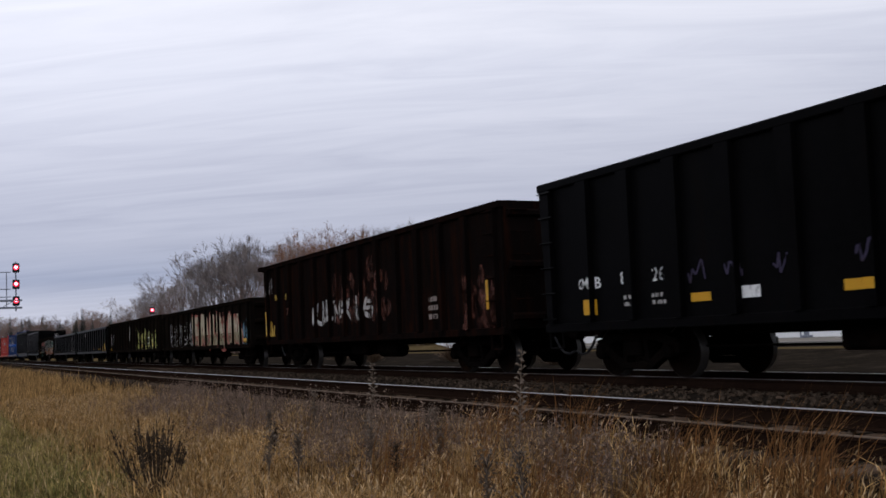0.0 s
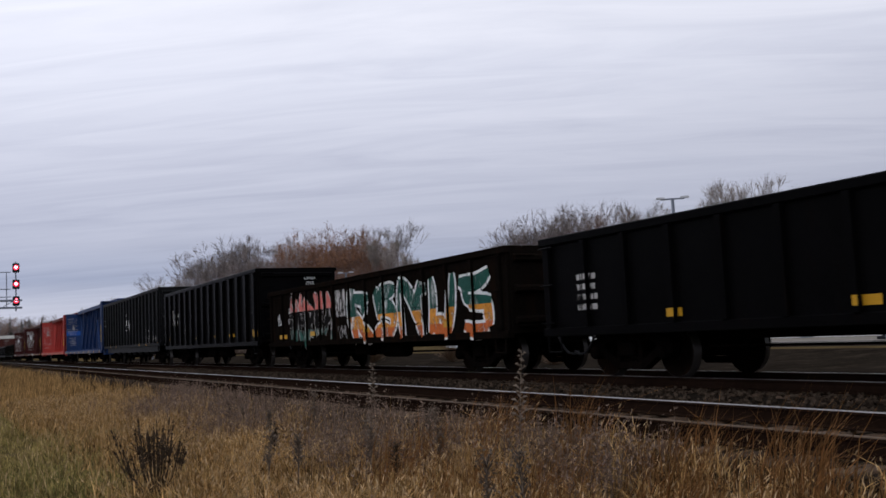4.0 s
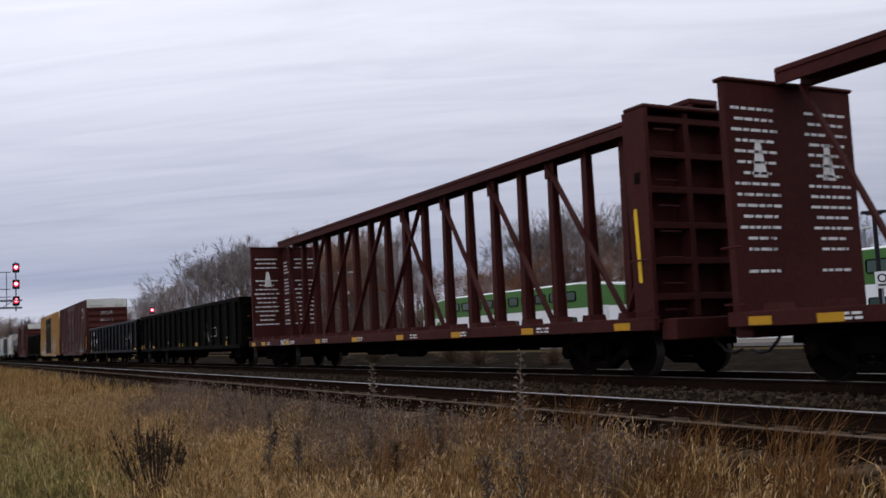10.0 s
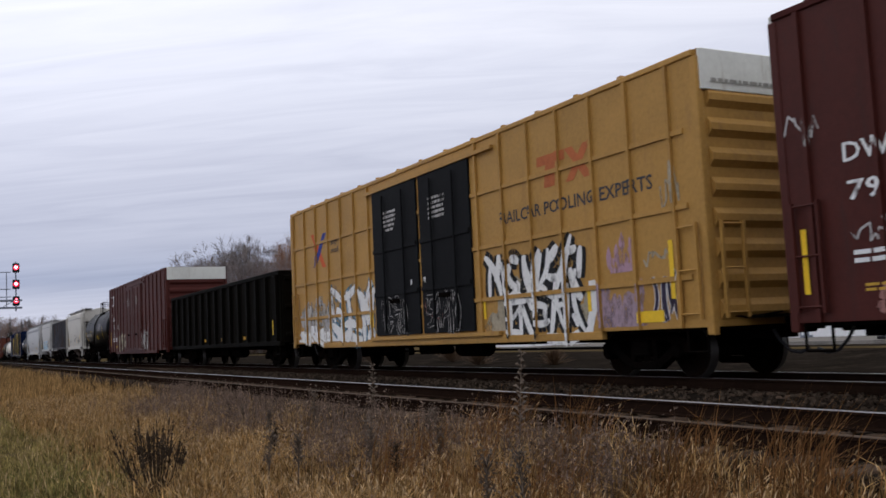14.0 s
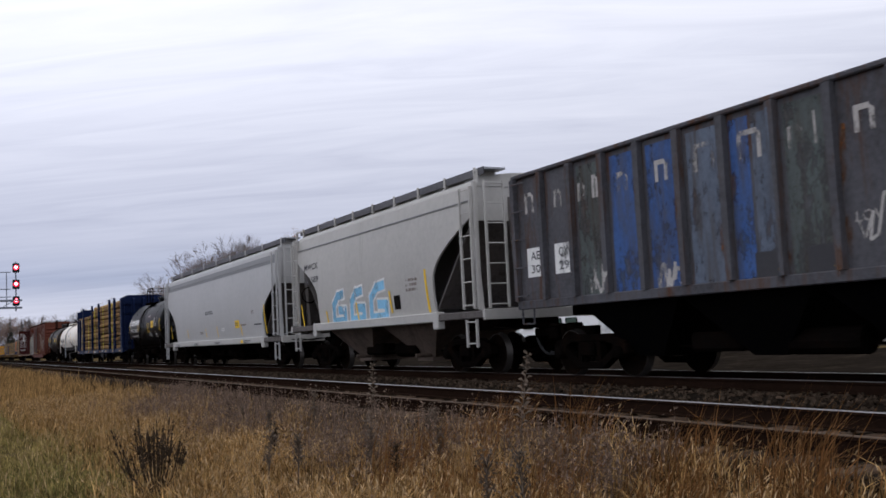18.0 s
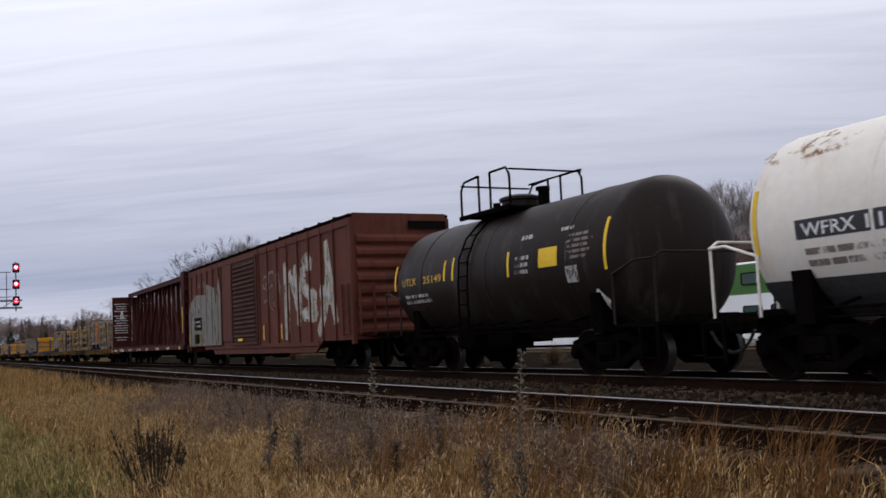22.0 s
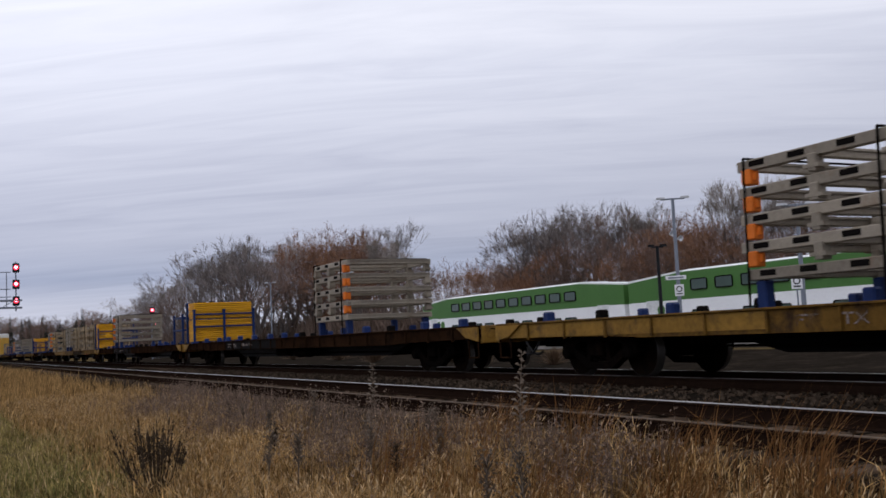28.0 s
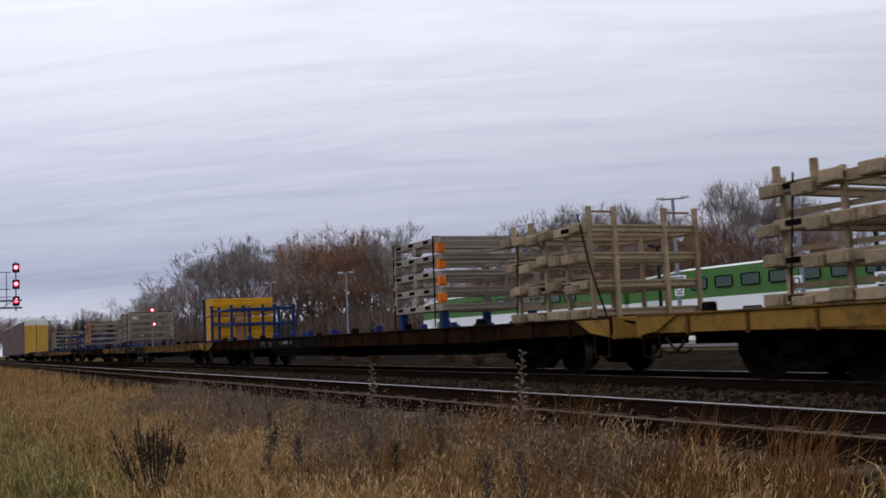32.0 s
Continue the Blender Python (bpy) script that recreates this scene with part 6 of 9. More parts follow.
s.polys("emblem", [[(-6.46, 4.0), (-6.18, 4.0), (-7.08, 3.05), (-7.36, 3.05)]], stuff("blue_emblem", (0.03, 0.05, 0.26), 0.6, worn=0.1), 0.010, label="blue stroke of a cross emblem")
G_WHITE = stuff("white_spray", (0.72, 0.71, 0.68), 0.65, dark=0.85, grain=7, worn=0.06)
G_BLACK = stuff("black_spray", (0.012, 0.012, 0.013), 0.65, dark=0.8, worn=0.05)
s.graffiti(2.95, 6.3, 1.5, 2.3, 5, [(1, G_WHITE)], G_BLACK, 81, rimk=0.16, jit=0.22)
s.graffiti(3.6, 6.2, 0.86, 1.65, 5, [(1, G_WHITE)], G_BLACK, 84, rimk=0.16, jit=0.22)
s.stroke([(5.1, 0.72), (5.75, 0.68), (6.35, 0.85), (6.52, 1.25), (6.5, 1.6)], 0.2, G_WHITE)
s.patch(3.0, 6.4, 0.9, 2.1, 6, G_CREAM, 86)
s.graffiti(-8.4, -6.1, 0.86, 1.75, 4, [(0.3, G_WHITE), (1, WORNWHITE)], G_CREAM, 82, jit=0.2)
s.graffiti(-5.9, -2.9, 0.82, 2.2, 3, [(1, G_WHITE)], G_TEAL, 88, rimk=0.10, jit=0.2)
s.patch(-8.7, -2.9, 0.84, 1.35, 10, G_WHITE, 87)
s.patch(-8.6, -6.0, 1.3, 2.2, 6, WORNWHITE, 89)
s.patch(6.6, 7.8, 0.86, 1.6, 5, stuff("lilac_wash", (0.36, 0.26, 0.30), 0.7, dark=0.7, worn=0.35), 83)
s.patch(7.0, 7.65, 1.75, 2.35, 3, stuff("lilac_block", (0.40, 0.25, 0.30), 0.7, dark=0.7, worn=0.3), 80)
s.graffiti(8.05, 8.65, 0.9, 1.55, 2, [(1, G_PURPLE)], G_WHITE, 90)
s.text("any", -5.85, 3.6, 0.22, DARKLET, 0.5)
s.text("road", -5.85, 3.36, 0.22, DARKLET, 0.55)
s.rect("placard", 8.0, 1.0, 0.6, 0.18, YSTRIPE)
s.scrawl(8.6, 3.0, 0.4, 0.8, G_CREAM, 84, 12, 0.04)
s.scrawl(8.2, 1.9, 0.6, 0.3, G_CREAM, 85, 12, 0.04)
s.rect("stripe", 8.55, 1.7, 0.10, 0.9, YSTRIPE, lift=0.012)
for x in (2.8, 6.4, -3.0):
    s.rect("stripe", x, 1.35, 0.10, 0.4, YSTRIPE, lift=0.012)
sd = Side(c, [(-hl, hl, -w - 0.103)])
for x, k in ((-1.6, 1), (0.95, 2)):
    sd.bars(x, 3.75, 0.85, 0.55, 5, WORNWHITE, k + 6)
    sd.graffiti(x - 0.7, x + 0.8, 1.0, 1.75, 4, [(1, BLACK2)], WORNWHITE, 90 + k)
sd.rect("mark", -0.5, 2.15, 0.08, 0.12, WHITE)
sd.rect("mark", 0.2, 2.15, 0.10, 0.12, WHITE)
sd.scrawl(0.6, 1.4, 1.2, 0.6, G_ROSE, 95, 8, 0.05)
end_words(c, hl, w, [(-1.3, 0.2, 4.42)], CAPLET)
end_words(c, hl, w, [(0.2, 1.2, 3.9), (0.2, 1.1, 3.3), (0.2, 1.15, 2.8)], DARKLET)

c, s, hl = gondola(-3.0, 13.9, 3.27, 0.78, 15, GREENBLACK, "dusty black high-sided gondola car between two boxcars", "high black gondolas", rw=0.15, taper=0.2)
s.rect("placard", 5.6, 1.9, 0.3, 0.3, WORNWHITE)
s.bars(5.6, 1.5, 0.3, 0.3, 2, WORNWHITE, 2)
s.bars(-7.4, 1.4, 0.3, 0.5, 3, WORNWHITE, 3)
s.rect("stripe", 7.5, 1.4, 0.10, 0.5, YSTRIPE)
for x in (-5, -2, 1, 4):
    s.rect("reflector", x, 1.1, 0.3, 0.12, REFLECT)

c, s, hl, w = boxcar(-22.6, -4.2, 4.90, 0.80, BOXBROWN, "tall brown boxcar with large white lettering at its end", WHITECAP, [-8.9 + 1.05 * k for k in range(7)] + [2.7 + 1.05 * k for k in range(7)], [(-2.5, -0.1), (0.0, 2.4)], BOXBROWN, group="tall brown boxcars")
emblem_cn(s, -8.0, 3.75, 1.2, 0.62, WHITE)
s.text("DWC", -7.75, 2.75, 0.36, WHITE, 0.95)
s.text("794", -7.6, 2.25, 0.36, WHITE, 0.75)
s.text("575", -6.2, 2.25, 0.36, WHITE, 0.75)
s.bars(-7.0, 1.55, 1.6, 0.3, 2, WHITE, 3)
s.rect("stripe", -8.6, 1.65, 0.12, 1.0, YSTRIPE)
s.scrawl(-8.4, 3.0, 0.5, 0.7, WORNWHITE, 16, 12, 0.03)
s.scrawl(-7.3, 1.9, 0.8, 0.5, WORNWHITE, 17, 12, 0.03)
s.graffiti(1.5, 4.2, 0.9, 1.9, 3, [(1, WORNWHITE)], G_GREY, 18)
s.graffiti(-5.5, -3.0, 0.95, 1.8, 3, [(1, G_CREAM)], DARKLET, 19)
s.bars(-6.3, 1.1, 0.8, 0.18, 2, YELLET, 3)
sd = Side(c, [(-hl, hl, -w - 0.103)])
for x in (-1.4, 1.2):
    sd.bars(x, 3.7, 0.8, 0.5, 4, WORNWHITE, 33)


# ---- tank cars ----
def tank_car(x0, x1, r, zc, mat, label, plat=(-1.2, 1.4), group="tank cars", inset=1.75, drop=0.0):
    hl = (x1 - x0) / 2 - 0.05
    tl = hl - 0.55
    car = rolling("tank_car", (x0 + x1) / 2, label, "rail car", group)
    head = [(-tl + 0.62 * (1 - math.cos(math.pi / 2 * k / 9)), r * math.sin(math.pi / 2 * k / 9) + 0.001) for k in range(10)]
    full = head + [(-x, rr) for x, rr in head[::-1]]
    part("tank", Geo().spin(full, 40, (0, 0, zc)), mat, car, smooth=True)
    for x in (-tl * 0.62, 0.0, tl * 0.62):
        part("weld_band", Geo().spin([(x - 0.03, r + 0.002), (x - 0.02, r + 0.01), (x + 0.02, r + 0.01), (x + 0.03, r + 0.002)], 40, (0, 0, zc)), mat, car, smooth=True)
    for s in (-1, 1):
        part("saddle", Geo().prism([(-1.25, 0.78), (1.25, 0.78), (1.28, zc - 0.62), (0.75, zc - r + 0.05), (-0.75, zc - r + 0.05), (-1.28, zc - 0.62)], "x", s * (hl - inset) - 0.16, s * (hl - inset) + 0.16), GRIME, car)
        part("end_deck", Geo().box(s * hl - (1.15 if s > 0 else 0), s * hl + (0 if s > 0 else 1.15), -1.35, 1.35, 0.86, 0.92), GRIME, car)
        x = s * (hl - 0.12)
        rl = part("end_railing", Geo().pipe([(x, -1.3, 0.9), (x, -1.3, 1.95), (x, -1.15, 2.05), (x, 1.15, 2.05), (x, 1.3, 1.95), (x, 1.3, 0.9)], 0.022), mat, car)
        part("end_railing_post", Geo().tube((x, 0, 0.9), (x, 0, 2.05), 0.02), mat, rl)
        part("corner_post", Geo().pipe([(s * (hl - 1.1), -1.38, 0.9), (s * (hl - 1.1), -1.38, 1.75), (s * (hl - 0.5), -1.38, 1.95), (s * (hl - 0.12), -1.32, 1.95)], 0.022), mat, car)
        ladder(car, s * (hl - 0.2), -1.42, 0.35, 0.85, GRIME, 2)
        part("sill_stub", Geo().box(s * hl - (2.4 if s > 0 else 0), s * hl + (0 if s > 0 else 2.4), -0.34, 0.34, 0.70, 1.02), GRIME, car)
    part("side_running_rail", Geo().pipe([(-hl + 2.2, -1.38, 0.98), (hl - 2.2, -1.38, 0.98)], 0.025).pipe([(-hl + 2.2, -1.38, 0.86), (hl - 2.2, -1.38, 0.86)], 0.02), GRIME, car)
    for k in range(7):
        x = -hl + 2.4 + (2 * hl - 4.8) * k / 6
        part("rail_bracket", Geo().bar((x, -1.36, 1.0), (x, -0.9, zc - r * 0.72), 0.04), GRIME, car)
    # platform on top with its railings and the manway
    a, b = plat
    a, b = a + 0.1, b - 0.5
    zt = zc + r - drop
    pf = part("top_platform", Geo().box(a, b, -0.95, 0.95, zt - 0.06, zt - 0.01).box(a, b, -1.0, -0.93, zt - 0.10, zt - 0.0), GRIME if mat is not TANKWHITE else mat, car)
    pm = GRIME if mat is not TANKWHITE else WALKWAY
    for y in (-0.92, 0.92):
        part("railing", Geo().pipe([(a, y, zt), (a, y, zt + 0.58), (a + 0.15, y, zt + 0.76), (a + 0.8, y, zt + 0.80), (a + 0.8, y, zt)], 0.026), pm, pf)
        part("railing", Geo().pipe([(b, y, zt), (b, y, zt + 0.62), (b - 0.12, y, zt + 0.80), (b - 0.8, y, zt + 0.80), (b - 0.8, y, zt)], 0.026), pm, pf)
    part("railing", Geo().pipe([(a, -0.92, zt + 0.7), (a, 0.92, zt + 0.7)], 0.022).pipe([(a, 0.92, zt + 0.80), (b, 0.92, zt + 0.80)], 0.022), pm, pf)
    part("railing", Geo().pipe([(b, -0.92, zt + 0.75), (b, 0.92, zt + 0.75)], 0.022), pm, pf)
    m = (a + b) / 2
    part("manway", Geo().spin([(zt - 0.1, 0.42), (zt + 0.22, 0.42), (zt + 0.24, 0.48), (zt + 0.30, 0.48), (zt + 0.36, 0.30), (zt + 0.38, 0.0)], 18, (m, 0, 0), "z"), mat, pf)
    part("valve", Geo().tube((m + 0.75, 0.1, zt - 0.05), (m + 0.75, 0.1, zt + 0.36), 0.11, n=10).tube((m + 0.75, 0.1, zt + 0.36), (m + 0.75, 0.1, zt + 0.44), 0.16, n=10), GRIME, pf)
    part("valve", Geo().tube((m - 0.7, -0.2, zt - 0.05), (m - 0.7, -0.2, zt + 0.28), 0.09, n=10), GRIME, pf)
    lx = m - 0.2
    g = Geo()
    for dx in (-0.2, 0.2):
        pts = [(lx + dx, -(r + 0.06) * math.cos(t), zc + (r + 0.06) * math.sin(t)) for t in [math.radians(v) for v in (-5, 15, 35, 55, 72)]]
        g.pipe([(lx + dx, -r - 0.06, 0.5)] + pts, 0.022)
    lo = part("ladder", g, WALKWAY if mat is TANKWHITE else GRIME, car)
    for k in range(11):
        z = 0.6 + k * 0.3
        y = -r - 0.06 if z < zc else -(r + 0.06) * math.sqrt(max(0.0, 1 - ((z - zc) / (r + 0.06)) ** 2))
        part("rung", Geo().tube((lx - 0.2, y, z), (lx + 0.2, y, z), 0.015, n=5), WALKWAY if mat is TANKWHITE else GRIME, lo)
    part("bottom_valve", Geo().tube((m, 0, zc - r + 0.1), (m, 0, 0.5), 0.16, 0.1, 10).box(m - 0.5, m + 0.5, -0.3, 0.3, zc - r - 0.06, zc - r + 0.1), GRIME, car)
    for s in (-1, 1):
        truck(car, s * (hl - inset))
        rot = Matrix.Translation((s * hl, 0, 0)) @ Euler((0, 0, 0 if s > 0 else math.pi)).to_matrix().to_4x4()
        part("coupler", COUPLER_ME, None, car, at=rot)
        part("air_hose", HOSE_ME, None, car, at=rot @ Matrix.Translation((0.05, -0.35 * s, 0.1)))
    part("brake_gear", Geo().tube((-0.9, -0.7, 0.7), (0.1, -0.7, 0.7), 0.19, n=12).box(-2.2, -1.4, -0.95, -0.6, 0.55, 0.85, b=0.04).pipe([(-hl + 2, -0.75, 0.55), (hl - 2, -0.75, 0.55)], 0.025), GRIME, car)
    return car, Side(car, [(-tl, tl, 0)], (r, zc)), hl


c, s, hl = tank_car(-36.4, -23.6, 1.47, 2.43, TANKBLACK, "black tank car with white reporting marks and a railed top platform", (-1.05, 1.6), drop=0.26)
s.text("TCBX", -4.75, 2.02, 0.30, WHITE, 0.95)
s.text("177176", -3.55, 2.02, 0.30, WHITE, 1.25)
s.bars(-3.9, 1.82, 1.5, 0.26, 2, WORNWHITE, 2)
for x, z, h in ((-4.98, 1.95, 0.9), (-2.31, 2.25, 0.5), (3.4, 2.2, 0.8)):
    s.rect("stripe", x, z, 0.09, h, YSTRIPE)
s.bars(-1.55, 2.2, 0.75, 0.42, 4, WORNWHITE, 4)
s.bars(-1.2, 1.8, 0.75, 0.35, 4, WORNWHITE, 5)
s.bars(-1.6, 3.25, 0.5, 0.12, 2, WORNWHITE, 6)
s.bars(1.8, 2.6, 1.0, 0.5, 4, WORNWHITE, 7)
s.rect("placard", 0.6, 1.9, 0.3, 0.3, YSTRIPE)
s.bars(-3.6, 3.2, 0.4, 0.12, 1, WORNWHITE, 8)


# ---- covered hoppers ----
# darker grey for slope sheets, sill ends and inner end posts
SLOPEGREY = stuff("dark_slope_sheet", (0.11, 0.10, 0.095), 0.8, dark=0.6, streak=0.3, rust_col=(0.06, 0.05, 0.045))


def hopper(x0, x1, mat, label, nbays, cut=(1.9, 1.6), eave=4.0, sill=0.86, group="covered hoppers", bay_mat=GRIME, slope_mat=SLOPEGREY, sill_mat=None, inset=1.7):
    hl, w = (x1 - x0) / 2 - 0.02, 1.50
    car = rolling("covered_hopper", (x0 + x1) / 2, label, "rail car", group)
    cx, cz = cut
    bl = hl - 0.55
    zt, zb = sill + 0.75 + cz, sill + 0.2

    def belly(z):
        """Half the width of the bulging side at a height."""
        return w + 0.03 - 0.11 * ((z - 2.55) / 1.45) ** 2

    levels = [zb + (zt - zb) * k / 9 for k in range(10)] + [zt + (eave - zt) * k / 4 for k in range(1, 5)]
    for s in (-1, 1):
        # one curved sheet with two faces; its ends sweep inwards below the end walls
        vs, m = [], len(levels)
        for off in (0.0, -0.045):
            for z in levels:
                e = bl - cx * math.sin(math.pi / 2 * min(1.0, 1.6 * max(0.0, (zt - z) / (zt - zb))))
                vs += [(-e, s * (belly(z) + off), z), (e, s * (belly(z) + off), z)]
        fs = []
        for k in range(m - 1):
            a, b = 2 * k, 2 * (k + m)
            fs += [(a, a + 1, a + 3, a + 2), (b, b + 2, b + 3, b + 1), (a, a + 2, b + 2, b), (a + 1, b + 1, b + 3, a + 3)]
        fs += [(0, 2 * m, 2 * m + 1, 1), (2 * m - 2, 2 * m - 1, 4 * m - 1, 4 * m - 2)]
        part("side_sheet", Geo().add(vs, fs), mat, car, smooth=False)
        run_ = bl - cx + 0.28
        part("side_sill", Geo().box(-run_, run_, s * w - 0.07, s * w + 0.07, sill, sill + 0.22, b=0.02), sill_mat or mat, car)
        for e in (-1, 1):
            a, b = sorted((e * run_, e * hl))
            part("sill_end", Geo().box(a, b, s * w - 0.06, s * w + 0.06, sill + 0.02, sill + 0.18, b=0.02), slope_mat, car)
            part("jacking_pad", Geo().box(e * (run_ - 0.1) - 0.13, e * (run_ - 0.1) + 0.13, s * w - 0.09, s * w + 0.09, sill - 0.16, sill + 0.23, b=0.02), sill_mat or mat, car)
        part("gutter", Geo().box(-bl, bl, s * belly(eave - 0.3) - 0.025, s * belly(eave - 0.3) + 0.025, eave - 0.33, eave - 0.30), STRIPE, car)
    arc = [(belly(eave) * math.cos(math.radians(a)), eave + 0.32 * math.sin(math.radians(a))) for a in range(0, 181, 12)]
    part("roof", Geo().prism(arc, "x", -bl, bl), mat, car, smooth=False)
    for s in (-1, 1):
        # upright end sheet above, sloping floor below
        e = part("end_sheet", Geo().box(s * bl - 0.03, s * bl + 0.03, -w + 0.14, w - 0.14, sill + 0.7 + cz, eave + 0.02), mat, car)
        part("end_arch", Geo().prism(arc, "x", s * bl - 0.028 + (0.02 if s > 0 else -0.02), s * bl + 0.028 + (0.02 if s > 0 else -0.02)), mat, e)
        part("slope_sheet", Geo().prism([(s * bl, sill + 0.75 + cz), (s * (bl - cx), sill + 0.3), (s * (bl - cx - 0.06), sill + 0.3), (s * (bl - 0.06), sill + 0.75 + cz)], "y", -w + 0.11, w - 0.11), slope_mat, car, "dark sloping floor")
        part("end_platform", Geo().box(s * hl - (1.5 if s > 0 else 0), s * hl + (0 if s > 0 else 1.5), -w + 0.08, w - 0.08, sill + 0.05, sill + 0.12), bay_mat, car)
        part("end_sill", Geo().box(s * hl - 0.05, s * hl + 0.05, -w - 0.07, w + 0.07, sill - 0.02, sill + 0.2, b=0.01), sill_mat or mat, car)
        for y in (-w + 0.05, -0.5, 0.5, w - 0.05):
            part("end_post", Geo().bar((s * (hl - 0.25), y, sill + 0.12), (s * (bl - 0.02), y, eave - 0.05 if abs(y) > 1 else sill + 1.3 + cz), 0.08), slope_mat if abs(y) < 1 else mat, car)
        part("corner_post", Geo().box(s * (hl - 0.30) - 0.05, s * (hl - 0.30) + 0.05, -w - 0.03, -w + 0.06, sill + 0.2, eave + 0.06, b=0.01), mat, car)
        ladder(car, s * (hl - 0.55), -w - 0.09, sill + 0.3, eave - 0.1, mat, w=0.46)
        if s > 0:
            ladder(car, hl - 0.06, -w + 0.36, sill + 0.3, eave + 0.0, mat, along="y", w=0.46)
        ladder(car, s * (hl - 0.55), -w - 0.05, sill - 0.5, sill - 0.05, mat, 2)
        part("grab_loop", Geo().pipe([(s * (hl - 0.3), -w + 0.1, eave + 0.02), (s * (hl - 0.3), -w + 0.1, eave + 0.30), (s * (hl - 0.8), -w + 0.3, eave + 0.36)], 0.025), mat, car)
        part("brake_wheel" if s > 0 else "end_bracket", Geo().spin([(hl * s + 0.06, 0.24), (hl * s + 0.08, 0.28), (hl * s + 0.10, 0.24)], 16, (0, -0.6, sill + 1.5)), bay_mat, car)
    # running boards and hatches on the roof
    for y in (-0.98, 0.98):
        rb = part("running_board", Geo().box(-hl + 0.25, hl - 0.25, y - 0.26, y + 0.26, eave + 0.33, eave + 0.37), WALKWAY, car)
        for k in range(9):
            x = -hl + 0.6 + (2 * hl - 1.2) * k / 8
            part("board_bracket", Geo().box(x - 0.03, x + 0.03, y - 0.26, y + 0.2, eave + 0.06, eave + 0.33), mat, rb)
            if y < 0:
                part("board_post", Geo().box(x - 0.035, x + 0.035, -1.30, -1.264, eave + 0.02, eave + 0.41, b=0.008), mat, rb)
    part("edge_strip", Geo().box(-hl + 0.25, hl - 0.25, -1.26, -1.243, eave + 0.22, eave + 0.38), stuff("walkway_edge", (0.11, 0.11, 0.12), 0.6), car)
    for k in range(max(3, nbays * 2)):
        x = -bl + 1.0 + (2 * bl - 2.0) * k / (max(3, nbays * 2) - 1)
        part("hatch", Geo().spin([(eave + 0.30, 0.38), (eave + 0.38, 0.38), (eave + 0.41, 0.0)], 14, (x, 0, 0), "z"), mat, car)
    lo, hi = -bl + cx, bl - cx
    for k in range(nbays):
        a, b = lo + (hi - lo) * k / nbays, lo + (hi - lo) * (k + 1) / nbays
        m = (a + b) / 2
        g = Geo()
        vs = [(a + 0.05, -w + 0.08, sill + 0.2), (b - 0.05, -w + 0.08, sill + 0.2), (b - 0.05, w - 0.08, sill + 0.2), (a + 0.05, w - 0.08, sill + 0.2), (m - 0.35, -0.75, 0.34), (m + 0.35, -0.75, 0.34), (m + 0.35, 0.75, 0.34), (m - 0.35, 0.75, 0.34)]
        g.add(vs, [(0, 1, 5, 4), (1, 2, 6, 5), (2, 3, 7, 6), (3, 0, 4, 7), (4, 5, 6, 7), (0, 3, 2, 1)])
        by = part("hopper_bay", g, bay_mat, car)
        part("outlet_gate", Geo().box(m - 0.42, m + 0.42, -0.85, 0.85, 0.26, 0.34).tube((m + 0.2, -1.2, 0.4), (m + 0.2, -0.7, 0.4), 0.05), bay_mat, by)
    running_gear(car, hl, inset, sill - 0.14)
    return car, Side(car, [(-bl, bl, 0)], belly), hl


BAYBROWN = stuff("stained_bay", (0.10, 0.075, 0.06), 0.75, dark=0.55, rust=0.4, rust_col=(0.05, 0.035, 0.028))
c, s, hl = hopper(-48.0, -36.5, CREAM, "cream-grey two-bay covered hopper car with small black scrawls", 2, cut=(1.2, 1.45), sill=1.16, bay_mat=BAYBROWN)
s.text("WHLX", -4.75, 2.35, 0.22, DARKLET, 0.55)
s.text("12001", -4.72, 1.88, 0.22, DARKLET, 0.6)
s.scrawl(-2.8, 1.75, 0.75, 0.5, DARKLET, 3, 14, 0.04)
s.scrawl(0.45, 1.95, 1.2, 0.45, DARKLET, 4, 16, 0.05)
s.scrawl(0.4, 2.3, 0.4, 0.2, DARKLET, 5, 6, 0.05)
s.scrawl(1.7, 2.15, 0.5, 0.3, DARKLET, 6, 10, 0.05)
s.rect("placard", 2.42, 1.76, 0.3, 0.3, SLOT)
for x, z, h in ((3.55, 2.05, 0.9), (1.45, 1.75, 0.45), (-0.4, 1.7, 0.4), (-3.9, 1.8, 0.6)):
    s.rect("stripe", x, z, 0.09, h, YSTRIPE, -0.08)
s.bars(3.0, 1.9, 0.8, 0.4, 3, PALELET, 7)
s.bars(-4.4, 1.5, 0.7, 0.2, 2, PALELET, 8)
s.bars(3.6, 3.62, 0.9, 0.08, 1, PALELET, 9)

# open-topped weathered hopper with old company lettering
RUSTRUN = stuff("rust_runs", (0.16, 0.065, 0.02), 0.8, dark=0.6, worn=0.7)
c, s, hl = gondola(-60.4, -48.9, 3.88, 1.28, 13, BMSTEEL, "weathered blue-black hopper car with large worn white lettering", "weathered hopper", rw=0.11, taper=0.1, inset=1.6, chordh=0.08, edge=0.05)
